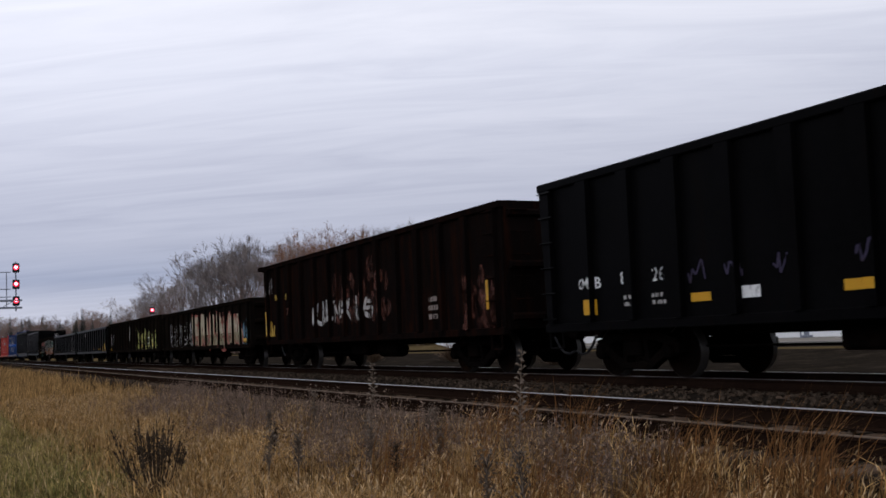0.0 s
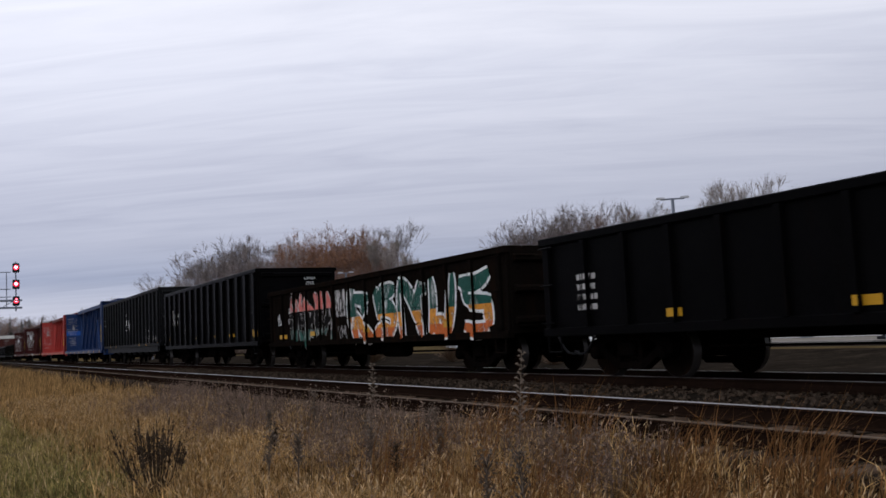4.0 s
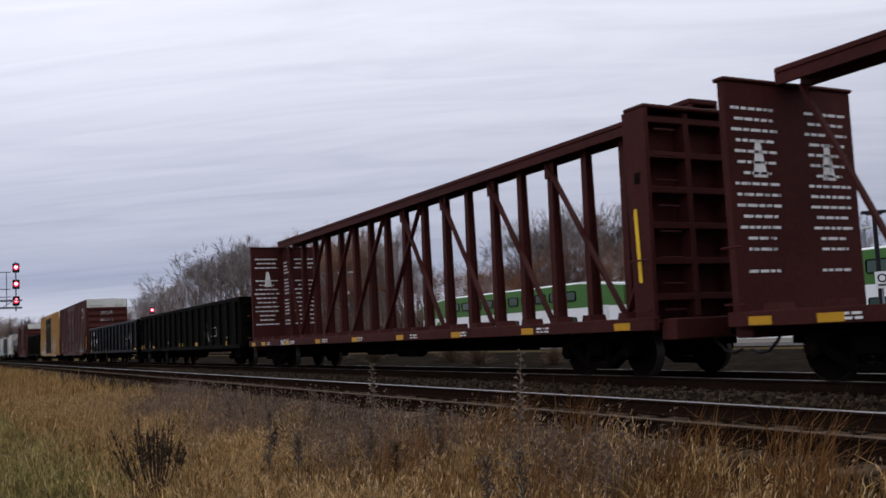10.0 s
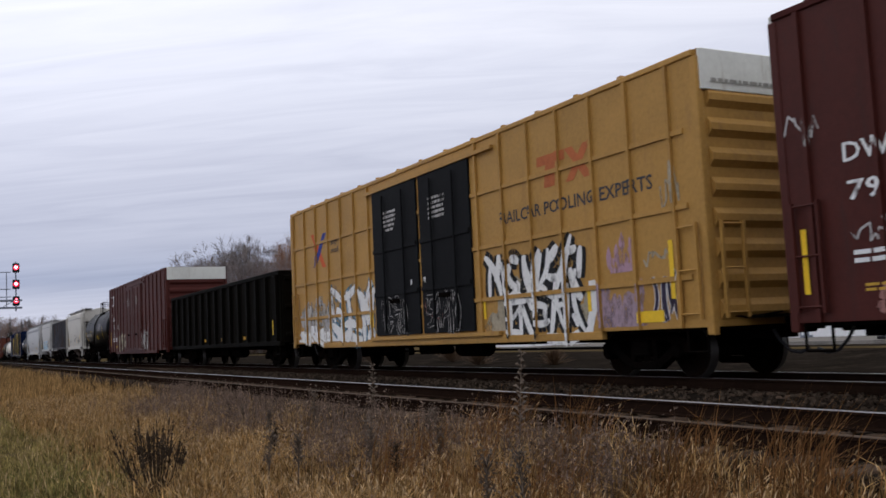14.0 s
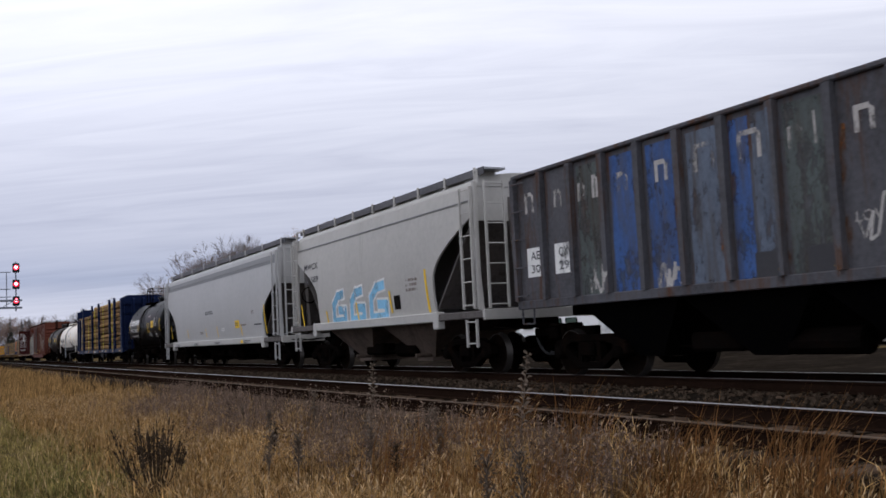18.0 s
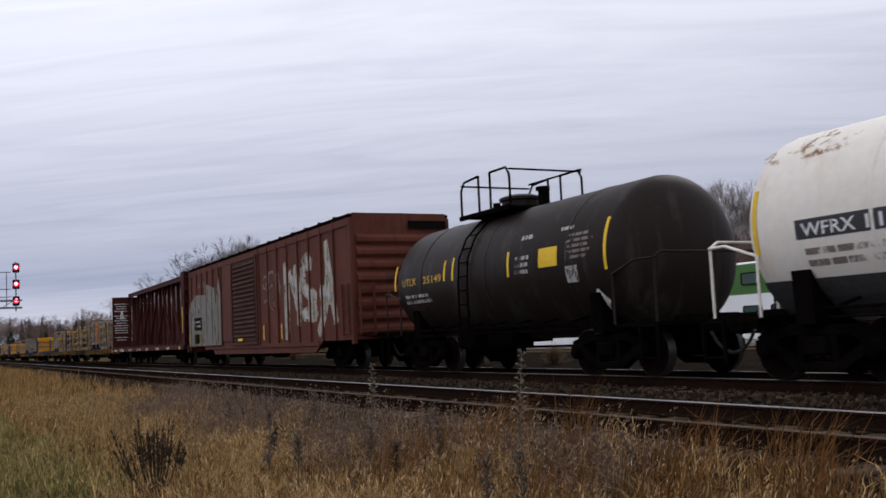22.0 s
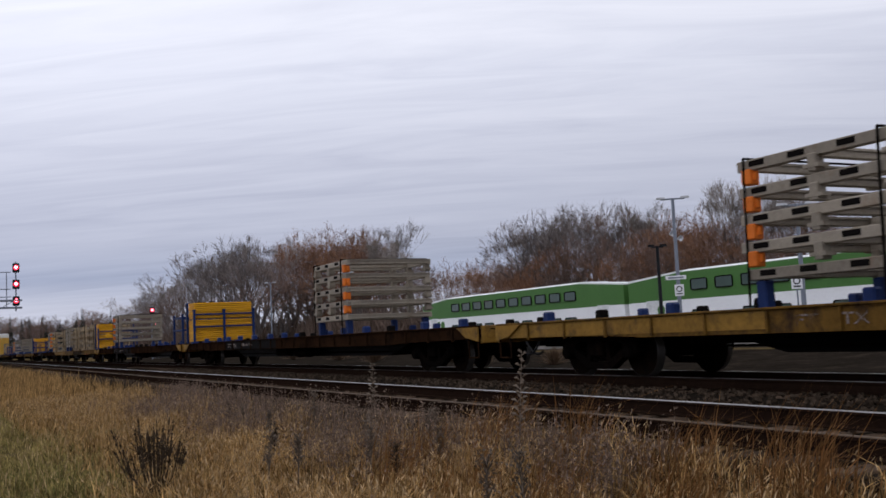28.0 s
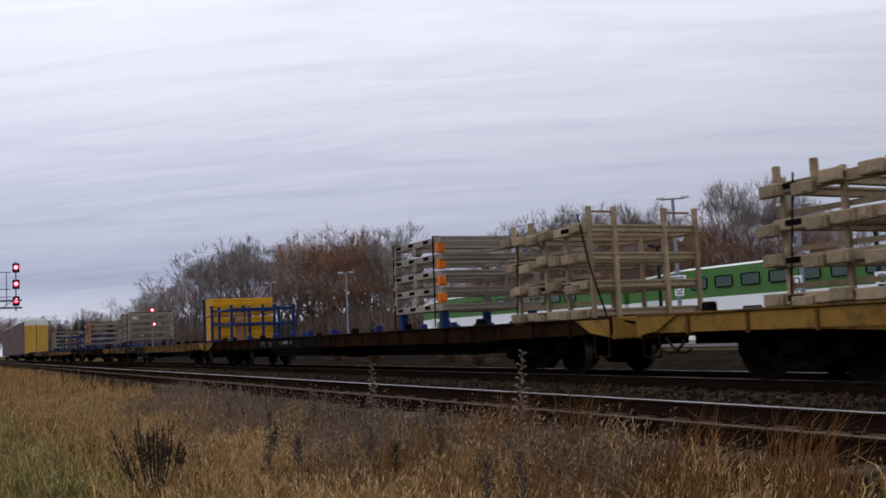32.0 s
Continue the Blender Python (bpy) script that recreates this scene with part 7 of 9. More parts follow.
# one worn letter shape to a panel, then bare panels of thin blue paint
for x, wv, h in ((-5.19, 0.30, 0.40), (-4.24, 0.24, 0.32), (-3.50, 0.22, 0.32), (-3.10, 0.18, 0.40), (-2.36, 0.28, 0.32), (-1.39, 0.30, 0.34), (-0.44, 0.44, 0.42), (0.46, 0.44, 0.42), (1.28, 0.26, 0.30), (1.62, 0.08, 0.42), (2.34, 0.30, 0.34)):
    a, b, z = x - wv / 2, x + wv / 2, 3.09
    th = min(0.075, wv * 0.45)
    ps = [[(a, z), (a + th, z), (a + th, z + h), (a, z + h)]]
    if wv > 0.1:
        ps += [[(b - th, z), (b, z), (b, z + h - th), (b - th, z + h - th * 0.4)], [(a + th, z + h - th), (b - th * 0.5, z + h - th), (b - th, z + h), (a + th, z + h)]]
    s.polys("letter_block", ps, WORNWHITE, 0.008, "worn pale hollow letter shape")
BMPALE = stuff("chalky_blue_paint", (0.115, 0.14, 0.185), 0.75, dark=0.6, streak=0.5, rust_col=(0.075, 0.07, 0.07), worn=0.2)
BMGREEN = stuff("chalky_grey_green_paint", (0.085, 0.100, 0.098), 0.75, dark=0.6, streak=0.5, rust_col=(0.055, 0.045, 0.038), worn=0.2)
for x, mt in ((-3.30, BMGREEN), (-2.35, BMBLUE), (-1.41, BMBLUE), (-0.47, BMPALE), (0.27, BMBLUE), (0.72, BMPALE), (1.41, BMGREEN), (3.3, BMPALE), (4.2, BMBLUE)):
    s.rect("paint_panel", x, 2.56, 0.42 if mt is BMPALE and x > 0.5 else 0.66 if x != 0.27 else 0.36, 2.3, mt, lift=0.003, label="thin worn paint")
for x, wv in ((-3.02, 0.16), (-0.98, 0.12), (1.05, 0.14), (1.95, 0.2), (-0.15, 0.12)):
    s.rect("rust_run", x, 2.3, wv, 1.9, RUSTRUN, lift=0.005)
for x in (-5.08, -4.15):
    s.rect("placard", x, 2.15, 0.55, 0.55, WHITE)
s.text("AE", -5.22, 2.2, 0.22, DARKLET, 0.3, 0.010)
s.text("30", -5.22, 1.95, 0.22, DARKLET, 0.3, 0.010)
s.text("QX", -4.29, 2.2, 0.22, DARKLET, 0.3, 0.010)
s.text("29", -4.29, 1.95, 0.22, DARKLET, 0.3, 0.010)
s.scrawl(-3.1, 1.7, 0.6, 0.6, WORNWHITE, 8, 16, 0.06)
s.scrawl(-1.3, 1.6, 0.6, 0.5, WORNWHITE, 9, 16, 0.06)
for x in (0.67, 1.57):
    s.rect("placard", x, 1.58, 0.5, 0.42, DARKLET)
    s.scrawl(x, 1.58, 0.4, 0.3, YELLET, int(x * 9), 10, 0.06)
s.scrawl(2.6, 2.0, 1.0, 0.7, WORNWHITE, 10, 14, 0.04)
s.text("LOW", 2.1, 2.0, 0.2, WORNWHITE, 0.5)
for k in (-2.6, 0.0, 2.6):
    part("hopper_bay", Geo().add([(k - 1.25, -1.35, 1.27), (k + 1.25, -1.35, 1.27), (k + 1.25, 1.35, 1.27), (k - 1.25, 1.35, 1.27), (k - 0.3, -0.9, 0.36), (k + 0.3, -0.9, 0.36), (k + 0.3, 0.9, 0.36), (k - 0.3, 0.9, 0.36)], [(0, 1, 5, 4), (1, 2, 6, 5), (2, 3, 7, 6), (3, 0, 4, 7), (4, 5, 6, 7)]), BLACK, c)

c, s, hl = hopper(-73.9, -61.6, GREYHOP, "light grey two-bay covered hopper car with sky-blue bubble graffiti", 2, cut=(1.8, 1.4), sill=1.16, bay_mat=BAYBROWN)
s.text("MWCX", -4.9, 3.02, 0.26, DARKLET, 1.2)
s.text("301589", -4.9, 2.62, 0.26, DARKLET, 1.25)
for k, (x, g_w, g_h) in enumerate(((-2.62, 1.05, 0.90), (-1.28, 1.05, 0.92), (0.06, 1.20, 0.98))):
    loop = [(0.80, 0.92), (0.45, 0.88), (0.14, 0.62), (0.06, 0.10), (0.86, 0.10), (0.90, 0.42), (0.52, 0.44)]
    pts = [(x + a * g_w, 1.30 + b * g_h) for a, b in loop]
    s.stroke(pts, 0.34, WHITE)
    s.stroke(pts, 0.23, G_BLUE, 0.013)
s.rect("placard", 1.79, 1.72, 0.36, 0.34, SLOT)
s.bars(2.7, 2.1, 0.7, 0.35, 3, PALELET, 7)
s.rect("stripe", 3.5, 1.9, 0.10, 1.0, YSTRIPE, -0.08)
for x, z, h in ((-5.15, 1.62, 0.75), (-3.05, 1.5, 0.45), (-0.75, 1.6, 0.5), (1.45, 1.75, 0.55)):
    s.rect("stripe", x, z, 0.09, h, YSTRIPE, -0.06, lift=0.016)
c, s, hl = hopper(-93.6, -74.9, GREYHOP2, "long pale-grey four-bay covered hopper car with a darker stripe", 4, cut=(1.75, 1.25), sill=0.90, sill_mat=GREYHOP)
s.rect("stripe_band", 0.0, 3.72, 17.3, 0.30, STRIPE)
s.rect("placard", 3.72, 1.65, 0.62, 0.28, YSTRIPE)
s.bars(3.72, 1.65, 0.5, 0.16, 2, DARKLET, 2, 0.011)
for x, z, h in ((7.35, 1.72, 1.0), (0.73, 1.43, 0.42), (-1.18, 1.43, 0.36), (4.25, 1.43, 0.42), (-4.6, 1.45, 0.4), (-8.0, 1.6, 0.6)):
    s.rect("stripe", x, z, 0.09, h, YSTRIPE, -0.07)
s.bars(-0.45, 2.25, 1.3, 0.16, 2, DARKLET, 3)
s.bars(6.41, 1.57, 0.9, 0.10, 1, DARKLET, 4)
s.bars(5.9, 2.02, 0.4, 0.16, 2, PALELET, 5)
s.bars(4.6, 1.6, 0.7, 0.10, 1, PALELET, 6)
s.bars(1.6, 1.5, 0.5, 0.16, 2, WHITE, 7)
s.bars(-2.0, 1.45, 0.7, 0.12, 2, PALELET, 8)
s.text("UTCX", -7.9, 1.95, 0.22, DARKLET, 0.6)
s.text("58679", -7.9, 1.65, 0.22, DARKLET, 0.65)
sl = Side(c, [(-hl, hl, -1.572)])
for x in (-6.2, -2.6, 1.0, 5.3):
    sl.bars(x, 0.98, 0.9, 0.10, 2, DARKLET, int(x * 3) + 40)
sl.rect("reflector", 4.6, 0.98, 0.3, 0.12, YSTRIPE)

c, s, hl = tank_car(-105.8, -94.5, 1.42, 2.16, TANKBLACK, "black tank car with a white emblem block and railed top platform", (-1.48, 0.80), drop=0.10)
for k in range(6):
    x = -3.83 + 0.39 * k
    s.polys("name_block", [[(x, 2.27), (x + 0.28, 2.27), (x + 0.32, 2.33), (x + 0.32, 2.57), (x + 0.04, 2.57), (x, 2.51)]], WHITE)
s.polys("emblem", [[(-4.45, 2.30), (-4.25, 2.12), (-4.05, 2.30), (-4.1, 2.62), (-4.25, 2.72), (-4.4, 2.62)]], WHITE)
s.text("PROX 14162", -3.9, 1.88, 0.26, WHITE, 1.9)
s.bars(-2.9, 1.66, 2.0, 0.16, 1, WORNWHITE, 2)
for x, z, h in ((1.13, 2.05, 0.5), (1.56, 2.05, 0.5), (-4.6, 1.9, 0.8), (-1.75, 2.1, 0.45), (-1.3, 2.1, 0.4), (4.4, 2.1, 0.7)):
    s.rect("stripe", x, z, 0.08, h, YSTRIPE)
s.rect("placard", 2.41, 2.20, 0.72, 0.36, YSTRIPE)
s.bars(2.41, 2.2, 0.6, 0.22, 3, stuff("amber_lettering", (0.45, 0.25, 0.02), 0.6), 3, 0.010)
s.bars(1.37, 2.66, 0.5, 0.18, 1, WORNWHITE, 4)
s.bars(3.3, 2.3, 0.9, 0.5, 5, WORNWHITE, 5)
s.bars(1.7, 1.68, 0.8, 0.28, 3, WORNWHITE, 6)
s.rect("placard", 3.13, 1.66, 0.5, 0.3, WORNWHITE)
s.rect("placard_face", 3.13, 1.66, 0.42, 0.22, TANKBLACK, lift=0.011)

# ---- log car ----
LX0, LX1 = -129.7, -107.0
lc = rolling("bulkhead_flatcar", (LX0 + LX1) / 2, "navy-blue bulkhead flatcar with upright stakes carrying logs", "rail car")
hl = (LX1 - LX0) / 2 - 0.05
part("deck", Geo().box(-hl, hl, -1.36, 1.36, 0.86, 0.98), LOGBLUE, lc)
for sy in (-1, 1):
    part("side_sill", Geo().box(-hl, hl, sy * 1.42 - 0.06, sy * 1.42 + 0.06, 0.76, 1.0, b=0.01), LOGBLUE, lc)
for sx in (-1, 1):
    bh = part("bulkhead", Geo().prism([(-1.44, 0.98), (1.44, 0.98), (1.44, 4.15), (1.0, 4.36), (-1.0, 4.36), (-1.44, 4.15)], "x", sx * hl - 0.06 - (0.95 if sx > 0 else 0.0), sx * hl + 0.06 - (0.95 if sx > 0 else 0.0)), LOGBLUE, lc)
    q = hl - 0.62 if sx > 0 else hl + 0.36
    for y in (-1.38, -0.62, 0.0, 0.62, 1.38):
        part("bulkhead_post", Geo().prism([(sx * (q - 0.27), 0.98), (sx * (q + 0.10), 0.98), (sx * (q - 0.02), 4.1), (sx * (q - 0.27), 4.2)], "y", y - 0.06, y + 0.06), LOGBLUE, bh)
    for k in range(5):
        part("bulkhead_rib", Geo().box(sx * (q - 0.20) - 0.06, sx * (q - 0.20) + 0.06, -1.30, 1.30, 1.4 + 0.6 * k, 1.5 + 0.6 * k), LOGBLUE, bh)
    ladder(lc, sx * (q + 0.14), -1.0, 1.2, 3.9, LOGBLUE, along="y")
    part("end_railing", Geo().pipe([(sx * (hl + 0.1), -1.2, 0.98), (sx * (hl + 0.1), -1.2, 2.1), (sx * (hl + 0.1), 0.9, 2.1), (sx * (hl + 0.1), 0.9, 0.98)], 0.025), LOGBLUE, lc)
STAKES = [-7.4, -2.53, 1.0, 6.0, 8.15]
END_STAKE = Geo().prism([(-0.12, 0.75), (0.12, 0.75), (0.12, 3.5), (-0.12, 3.5)], "y", -0.07, 0.07).mesh("stake", LOGBLUE)
for y in (-1.44, 1.44):
    part("stake", END_STAKE, None, lc, at=(-9.7, y, 0))
stake = Geo().prism([(-0.10, 0.75), (0.10, 0.75), (0.10, 4.15), (-0.06, 4.32), (-0.10, 4.25)], "y", -0.07, 0.07).mesh("stake", LOGBLUE)
for x in STAKES:
    for y in (-1.44, 1.44):
        part("stake", stake, None, lc, at=(x, y, 0))
s = Side(lc, [(-hl, hl, -1.482)])
for k in range(8):
    s.rect("reflector", -hl + 1 + (2 * hl - 2) * k / 7, 0.87, 0.36, 0.11, REFLECT)
s.text("10047", 2.4, 0.80, 0.2, WHITE, 0.7)
s.text("GAEX", -1.2, 0.80, 0.2, WHITE, 0.6)
for k in range(6):
    s.bars(-9 + 3.3 * k, 0.87, 0.5, 0.14, 2, WORNWHITE, 30 + k)
running_gear(lc, hl, 2.1, 0.60, BLACK)
rnd = random.Random(77)
for a, b, top, nm in ((-11.0, 0.75, 3.40, "short"), (0.9, 9.75, 4.12, "long")):
    st = rolling("log_stack", (LX0 + LX1) / 2, "strapped stack of peeled tan logs lying between blue stakes", "log stack", "log stacks on the flatcar")
    z, row = 1.0, 0
    while z < top:
        r0 = rnd.uniform(0.105, 0.150)
        n = 8
        for k in range(n):
            y = -1.26 + 0.36 * k + (0.05 if row % 2 else 0) + rnd.uniform(-0.03, 0.03)
            if abs(y) > 1.3 or (k not in (0, 1, 7) and z < top - 0.4 and k % 2):
                continue
            rr = r0 * rnd.uniform(0.88, 1.12)
            e0, e1 = (a if z < 3.42 else -2.5) + rnd.uniform(0, 0.3), b - rnd.uniform(0, 0.3)
            bow = rnd.uniform(-0.07, 0.07)
            tilt = rnd.uniform(-0.10, 0.10)
            zc = z + r0 + rnd.uniform(-0.02, 0.02)
            m = (e0 + e1) / 2
            g = Geo()
            n8, vs = 9, []
            prof = [(e0, rr * 1.02), (e0 + 0.8, rr), (m, rr * 0.96), (e1 - 0.8, rr * 0.9), (e1, rr * 0.88)]
            for x, q in prof:
                off = bow * (1 - ((x - m) / (m - e0)) ** 2) + tilt * (x - m) / (e1 - e0)
                vs += [(x, y + q * math.cos(2 * math.pi * i / n8), zc + off + q * math.sin(2 * math.pi * i / n8)) for i in range(n8)]
            fs = [(j * n8 + i, j * n8 + (i + 1) % n8, (j + 1) * n8 + (i + 1) % n8, (j + 1) * n8 + i) for j in range(4) for i in range(n8)]
            g.add(vs, fs)
            g.add([(x + 0.0, a, b) for x, a, b in vs[:n8]], [tuple(range(n8))])
            g.add([(x + 0.0, a, b) for x, a, b in vs[-n8:]], [tuple(range(n8))])
            part("log", g, LOGWOOD, st, smooth=True)
        z += r0 * 1.92
        row += 1
    for x, mt in (((-8.6, STRAPW), (-4.5, STRAP)) if nm == "short" else ((-0.95, STRAP), (3.15, STRAP), (7.15, STRAP))):
        part("strap", Geo().prism([(x - 0.035, 0.98), (x + 0.035, 0.98), (x + 0.055, 2.0), (x + 0.02, z - 0.16), (x - 0.05, z - 0.16), (x - 0.015, 2.0)], "y", -1.47, -1.46).bar((x - 0.015, -1.465, z - 0.17), (x - 0.015, -1.22, z + 0.012), 0.07, 0.008).box(x - 0.05, x + 0.02, -1.23, 1.23, z + 0.008, z + 0.016), mt, st, "woven strap")

BELLY = stuff("tank_belly_dark", (0.055, 0.052, 0.052), 0.8, dark=0.6, grain=5)
c, s, hl = tank_car(-144.75, -130.6, 1.40, 2.12, TANKWHITE, "dirty white tank car with rust stains and dark spills", (-2.2, 0.9))
s.rect("name_band", -4.1, 2.02, 2.2, 0.26, DARKLET, lift=0.005)
s.text("WFRX", -5.1, 1.93, 0.24, WHITE, 0.85, 0.010)
s.text("116", -4.1, 1.93, 0.24, WHITE, 0.5, 0.010)
s.bars(-4.1, 1.65, 2.0, 0.3, 2, PALELET, 3)
for x in (-6.0 + 0.1, -3.0, -0.8, 2.4, 4.9):
    s.rect("stripe", x, 2.2, 0.08, 0.9, YSTRIPE)
# lowest part of the tank side in a much darker colour
s.rect("dark_belly", 0.0, 1.08, 12.0, 0.60, BELLY, lift=0.004, label="dark belly band")
s.patch(2.5, 5.6, 1.3, 1.62, 5, SPILL, 4, lab="dark spill along the belly")
s.patch(1.4, 3.0, 1.4, 1.9, 2, stuff("grey_scuff", (0.34, 0.30, 0.27), 0.7, dark=0.7), 5)
s.scrawl(1.2, 1.9, 1.2, 0.4, DARKLET, 6, 12, 0.05)
s.scrawl(3.4, 1.7, 1.2, 0.5, DARKLET, 7, 12, 0.06)
s.bars(0.9, 2.5, 0.9, 0.4, 4, PALELET, 8)
s.patch(4.4, 5.6, 3.0, 3.4, 4, RUSTSTAIN, 9)
s.patch(-1.5, 1.5, 3.2, 3.45, 6, RUSTSTAIN, 10)
s.patch(-6.0, -4.5, 3.0, 3.38, 4, RUSTSTAIN, 11)
s.patch(1.8, 5.7, 3.28, 3.5, 9, RUSTSTAIN, 12)
s.patch(-0.9, 0.3, 2.95, 3.45, 4, RUSTSTAIN, 13)
c, s, hl = tank_car(-156.5, -145.7, 1.41, 2.10, TANKGREY, "dusty black tank car with yellow lettering and placards", (-1.8, 0.9))
s.text("UTLX", -4.00, 2.08, 0.24, YELLET, 0.75)
s.text("125149", -3.00, 2.08, 0.24, YELLET, 1.05)
s.bars(-3.10, 1.75, 1.6, 0.26, 2, WORNWHITE, 2)
for x, z, h in ((-4.42, 2.3, 0.6), (-1.4, 2.3, 0.5), (-1.8, 2.3, 0.45), (0.95, 2.2, 0.5), (4.12, 2.3, 0.9)):
    s.rect("stripe", x, z, 0.08, h, YSTRIPE)
s.rect("placard", 2.37, 2.22, 0.62, 0.36, YSTRIPE)
s.bars(1.50, 2.15, 0.6, 0.4, 3, WORNWHITE, 5)
s.bars(3.35, 2.35, 0.85, 0.5, 5, PALELET, 6)
s.rect("placard", 3.10, 1.85, 0.36, 0.3, WORNWHITE)
s.bars(1.60, 2.68, 0.5, 0.15, 1, WORNWHITE, 7)
s.bars(2.90, 2.7, 0.4, 0.12, 1, WORNWHITE, 8)
s.polys("hazard_diamond", [[(3.71, 1.12), (3.93, 1.34), (3.71, 1.56), (3.49, 1.34)]], WHITE, 0.010)

# rusty older boxcar with a corrugated sliding door
c, s, hl, w = boxcar(-177.5, -158.1, 4.315, 0.86, OXIDE, "rusty red boxcar with a corrugated sliding door and peeled grey paint", None, [-9.2 + 0.95 * k for k in range(6)] + [1.1 + 1.05 * k for k in range(8)], [(-2.25, 0.75)], OXDARK, roof_mat=RUSTBLACK, group="old rusty boxcar", plug=False)
part("deep_sill", Geo().prism([(-6.0, 0.86), (-5.4, 0.53), (6.6, 0.53), (7.2, 0.86)], "y", -w - 0.02, -w + 0.05), OXIDE, c)
part("eave_plate", Geo().box(-hl, hl, -w - 0.075, -w - 0.043, 4.0, 4.2), OXIDE, c)
for x in (-2.38, 0.90, -3.95):
    part("door_post", Geo().box(x - 0.06, x + 0.06, -w - 0.12, -w - 0.043, 0.9, 3.98), OXDARK, c)
part("side_door_panel", Geo().box(-3.85, -2.48, -w - 0.09, -w - 0.043, 1.0, 3.95, b=0.012), OXIDE, c)
bare = [(-9.63, 2.27), (-9.11, 2.81), (-8.19, 3.1), (-6.42, 3.03), (-6.38, 3.49), (-4.95, 3.24), (-4.81, 2.51)]
s.polys("bare_patch", [bare + [(-4.81, 0.9), (-9.6, 0.9)], [(-4.80, 0.9), (-4.80, 2.51), (-4.24, 3.63), (-3.92, 2.51), (-3.92, 0.9)]], PEEL, 0.075, "peeled bare grey patch")
for a, b, c_, d in ((-9.5, 1.0, -8.9, 1.7), (-7.1, 1.0, -6.6, 1.8), (-6.5, 1.9, -6.2, 3.0), (-5.6, 1.1, -5.3, 2.3), (-6.2, 0.95, -5.8, 1.5), (-4.7, 1.0, -4.4, 1.6)):
    s.scrawl((a + c_) / 2, (b + d) / 2, c_ - a, d - b, SLOT, int(-a * 100), 7, 0.045)
sd = Side(c, [(-hl, hl, -w - 0.05)])
sd.text("CANADIAN", -8.5, 3.42, 0.26, PALELET, 2.2)
s.text("CN", -8.5, 2.42, 0.26, WORNWHITE, 0.45, 0.085)
s.text("596", -7.7, 2.42, 0.26, WORNWHITE, 0.7, 0.085)
for pts in ([(2.12, 3.12), (1.62, 3.18), (1.55, 2.80), (1.98, 2.72), (2.05, 2.36), (1.53, 2.28)], [(1.95, 2.9), (1.78, 2.92), (1.82, 2.82)], [(2.25, 2.15), (2.22, 3.25), (2.72, 3.28), (2.74, 2.85), (2.42, 2.78), (2.80, 2.02), (2.55, 1.96), (2.25, 2.15)], [(3.10, 2.3), (3.02, 3.05), (3.30, 3.15), (3.42, 2.45)], [(3.5, 2.5), (3.46, 2.75)]):
    s.stroke(pts, 0.085, PALELET)
s.graffiti(4.0, 8.4, 1.3, 3.45, 3, [(1, WORNWHITE)], G_CREAM, 34)
for x in (1.75, 3.73, -9.2, -7.35):
    s.rect("stripe", x, 1.24, 0.10, 0.5, YSTRIPE, -0.02, lift=0.082)
s.rect("reflector", -0.96, 1.05, 0.6, 0.10, YSTRIPE, lift=0.16)
s.bars(0.4, 1.06, 0.5, 0.12, 1, WORNWHITE, 3)
s.scrawl(-4.0, 1.8, 1.4, 0.8, SLOT, 35, 12, 0.05)
s.rect("patch", -7.8, 1.84, 1.3, 0.55, SLOT, lift=0.08)
s.bars(-7.8, 1.84, 1.0, 0.36, 2, WORNWHITE, 12, 0.084)
s.rect("patch", -7.95, 1.2, 1.1, 0.4, SLOT, lift=0.08)
end_words(c, hl, w, [(0.3, 1.3, 3.98)], WORNWHITE)
part("end_plate", Geo().box(hl + 0.125, hl + 0.135, 0.2, 1.4, 3.9, 4.12), SLOT, c)


# ---- flatcars with their loads ----
FOOT_ME = Geo().box(-0.10, 0.10, -0.09, 0.09, 0, 0.21, b=0.03).box(-0.15, 0.15, -0.13, 0.13, 0, 0.04).mesh("deck_foot", RACKBLUE)
FOOTB_ME = Geo().box(-0.10, 0.10, -0.09, 0.09, 0, 0.18, b=0.03).mesh("deck_foot", SLOT)


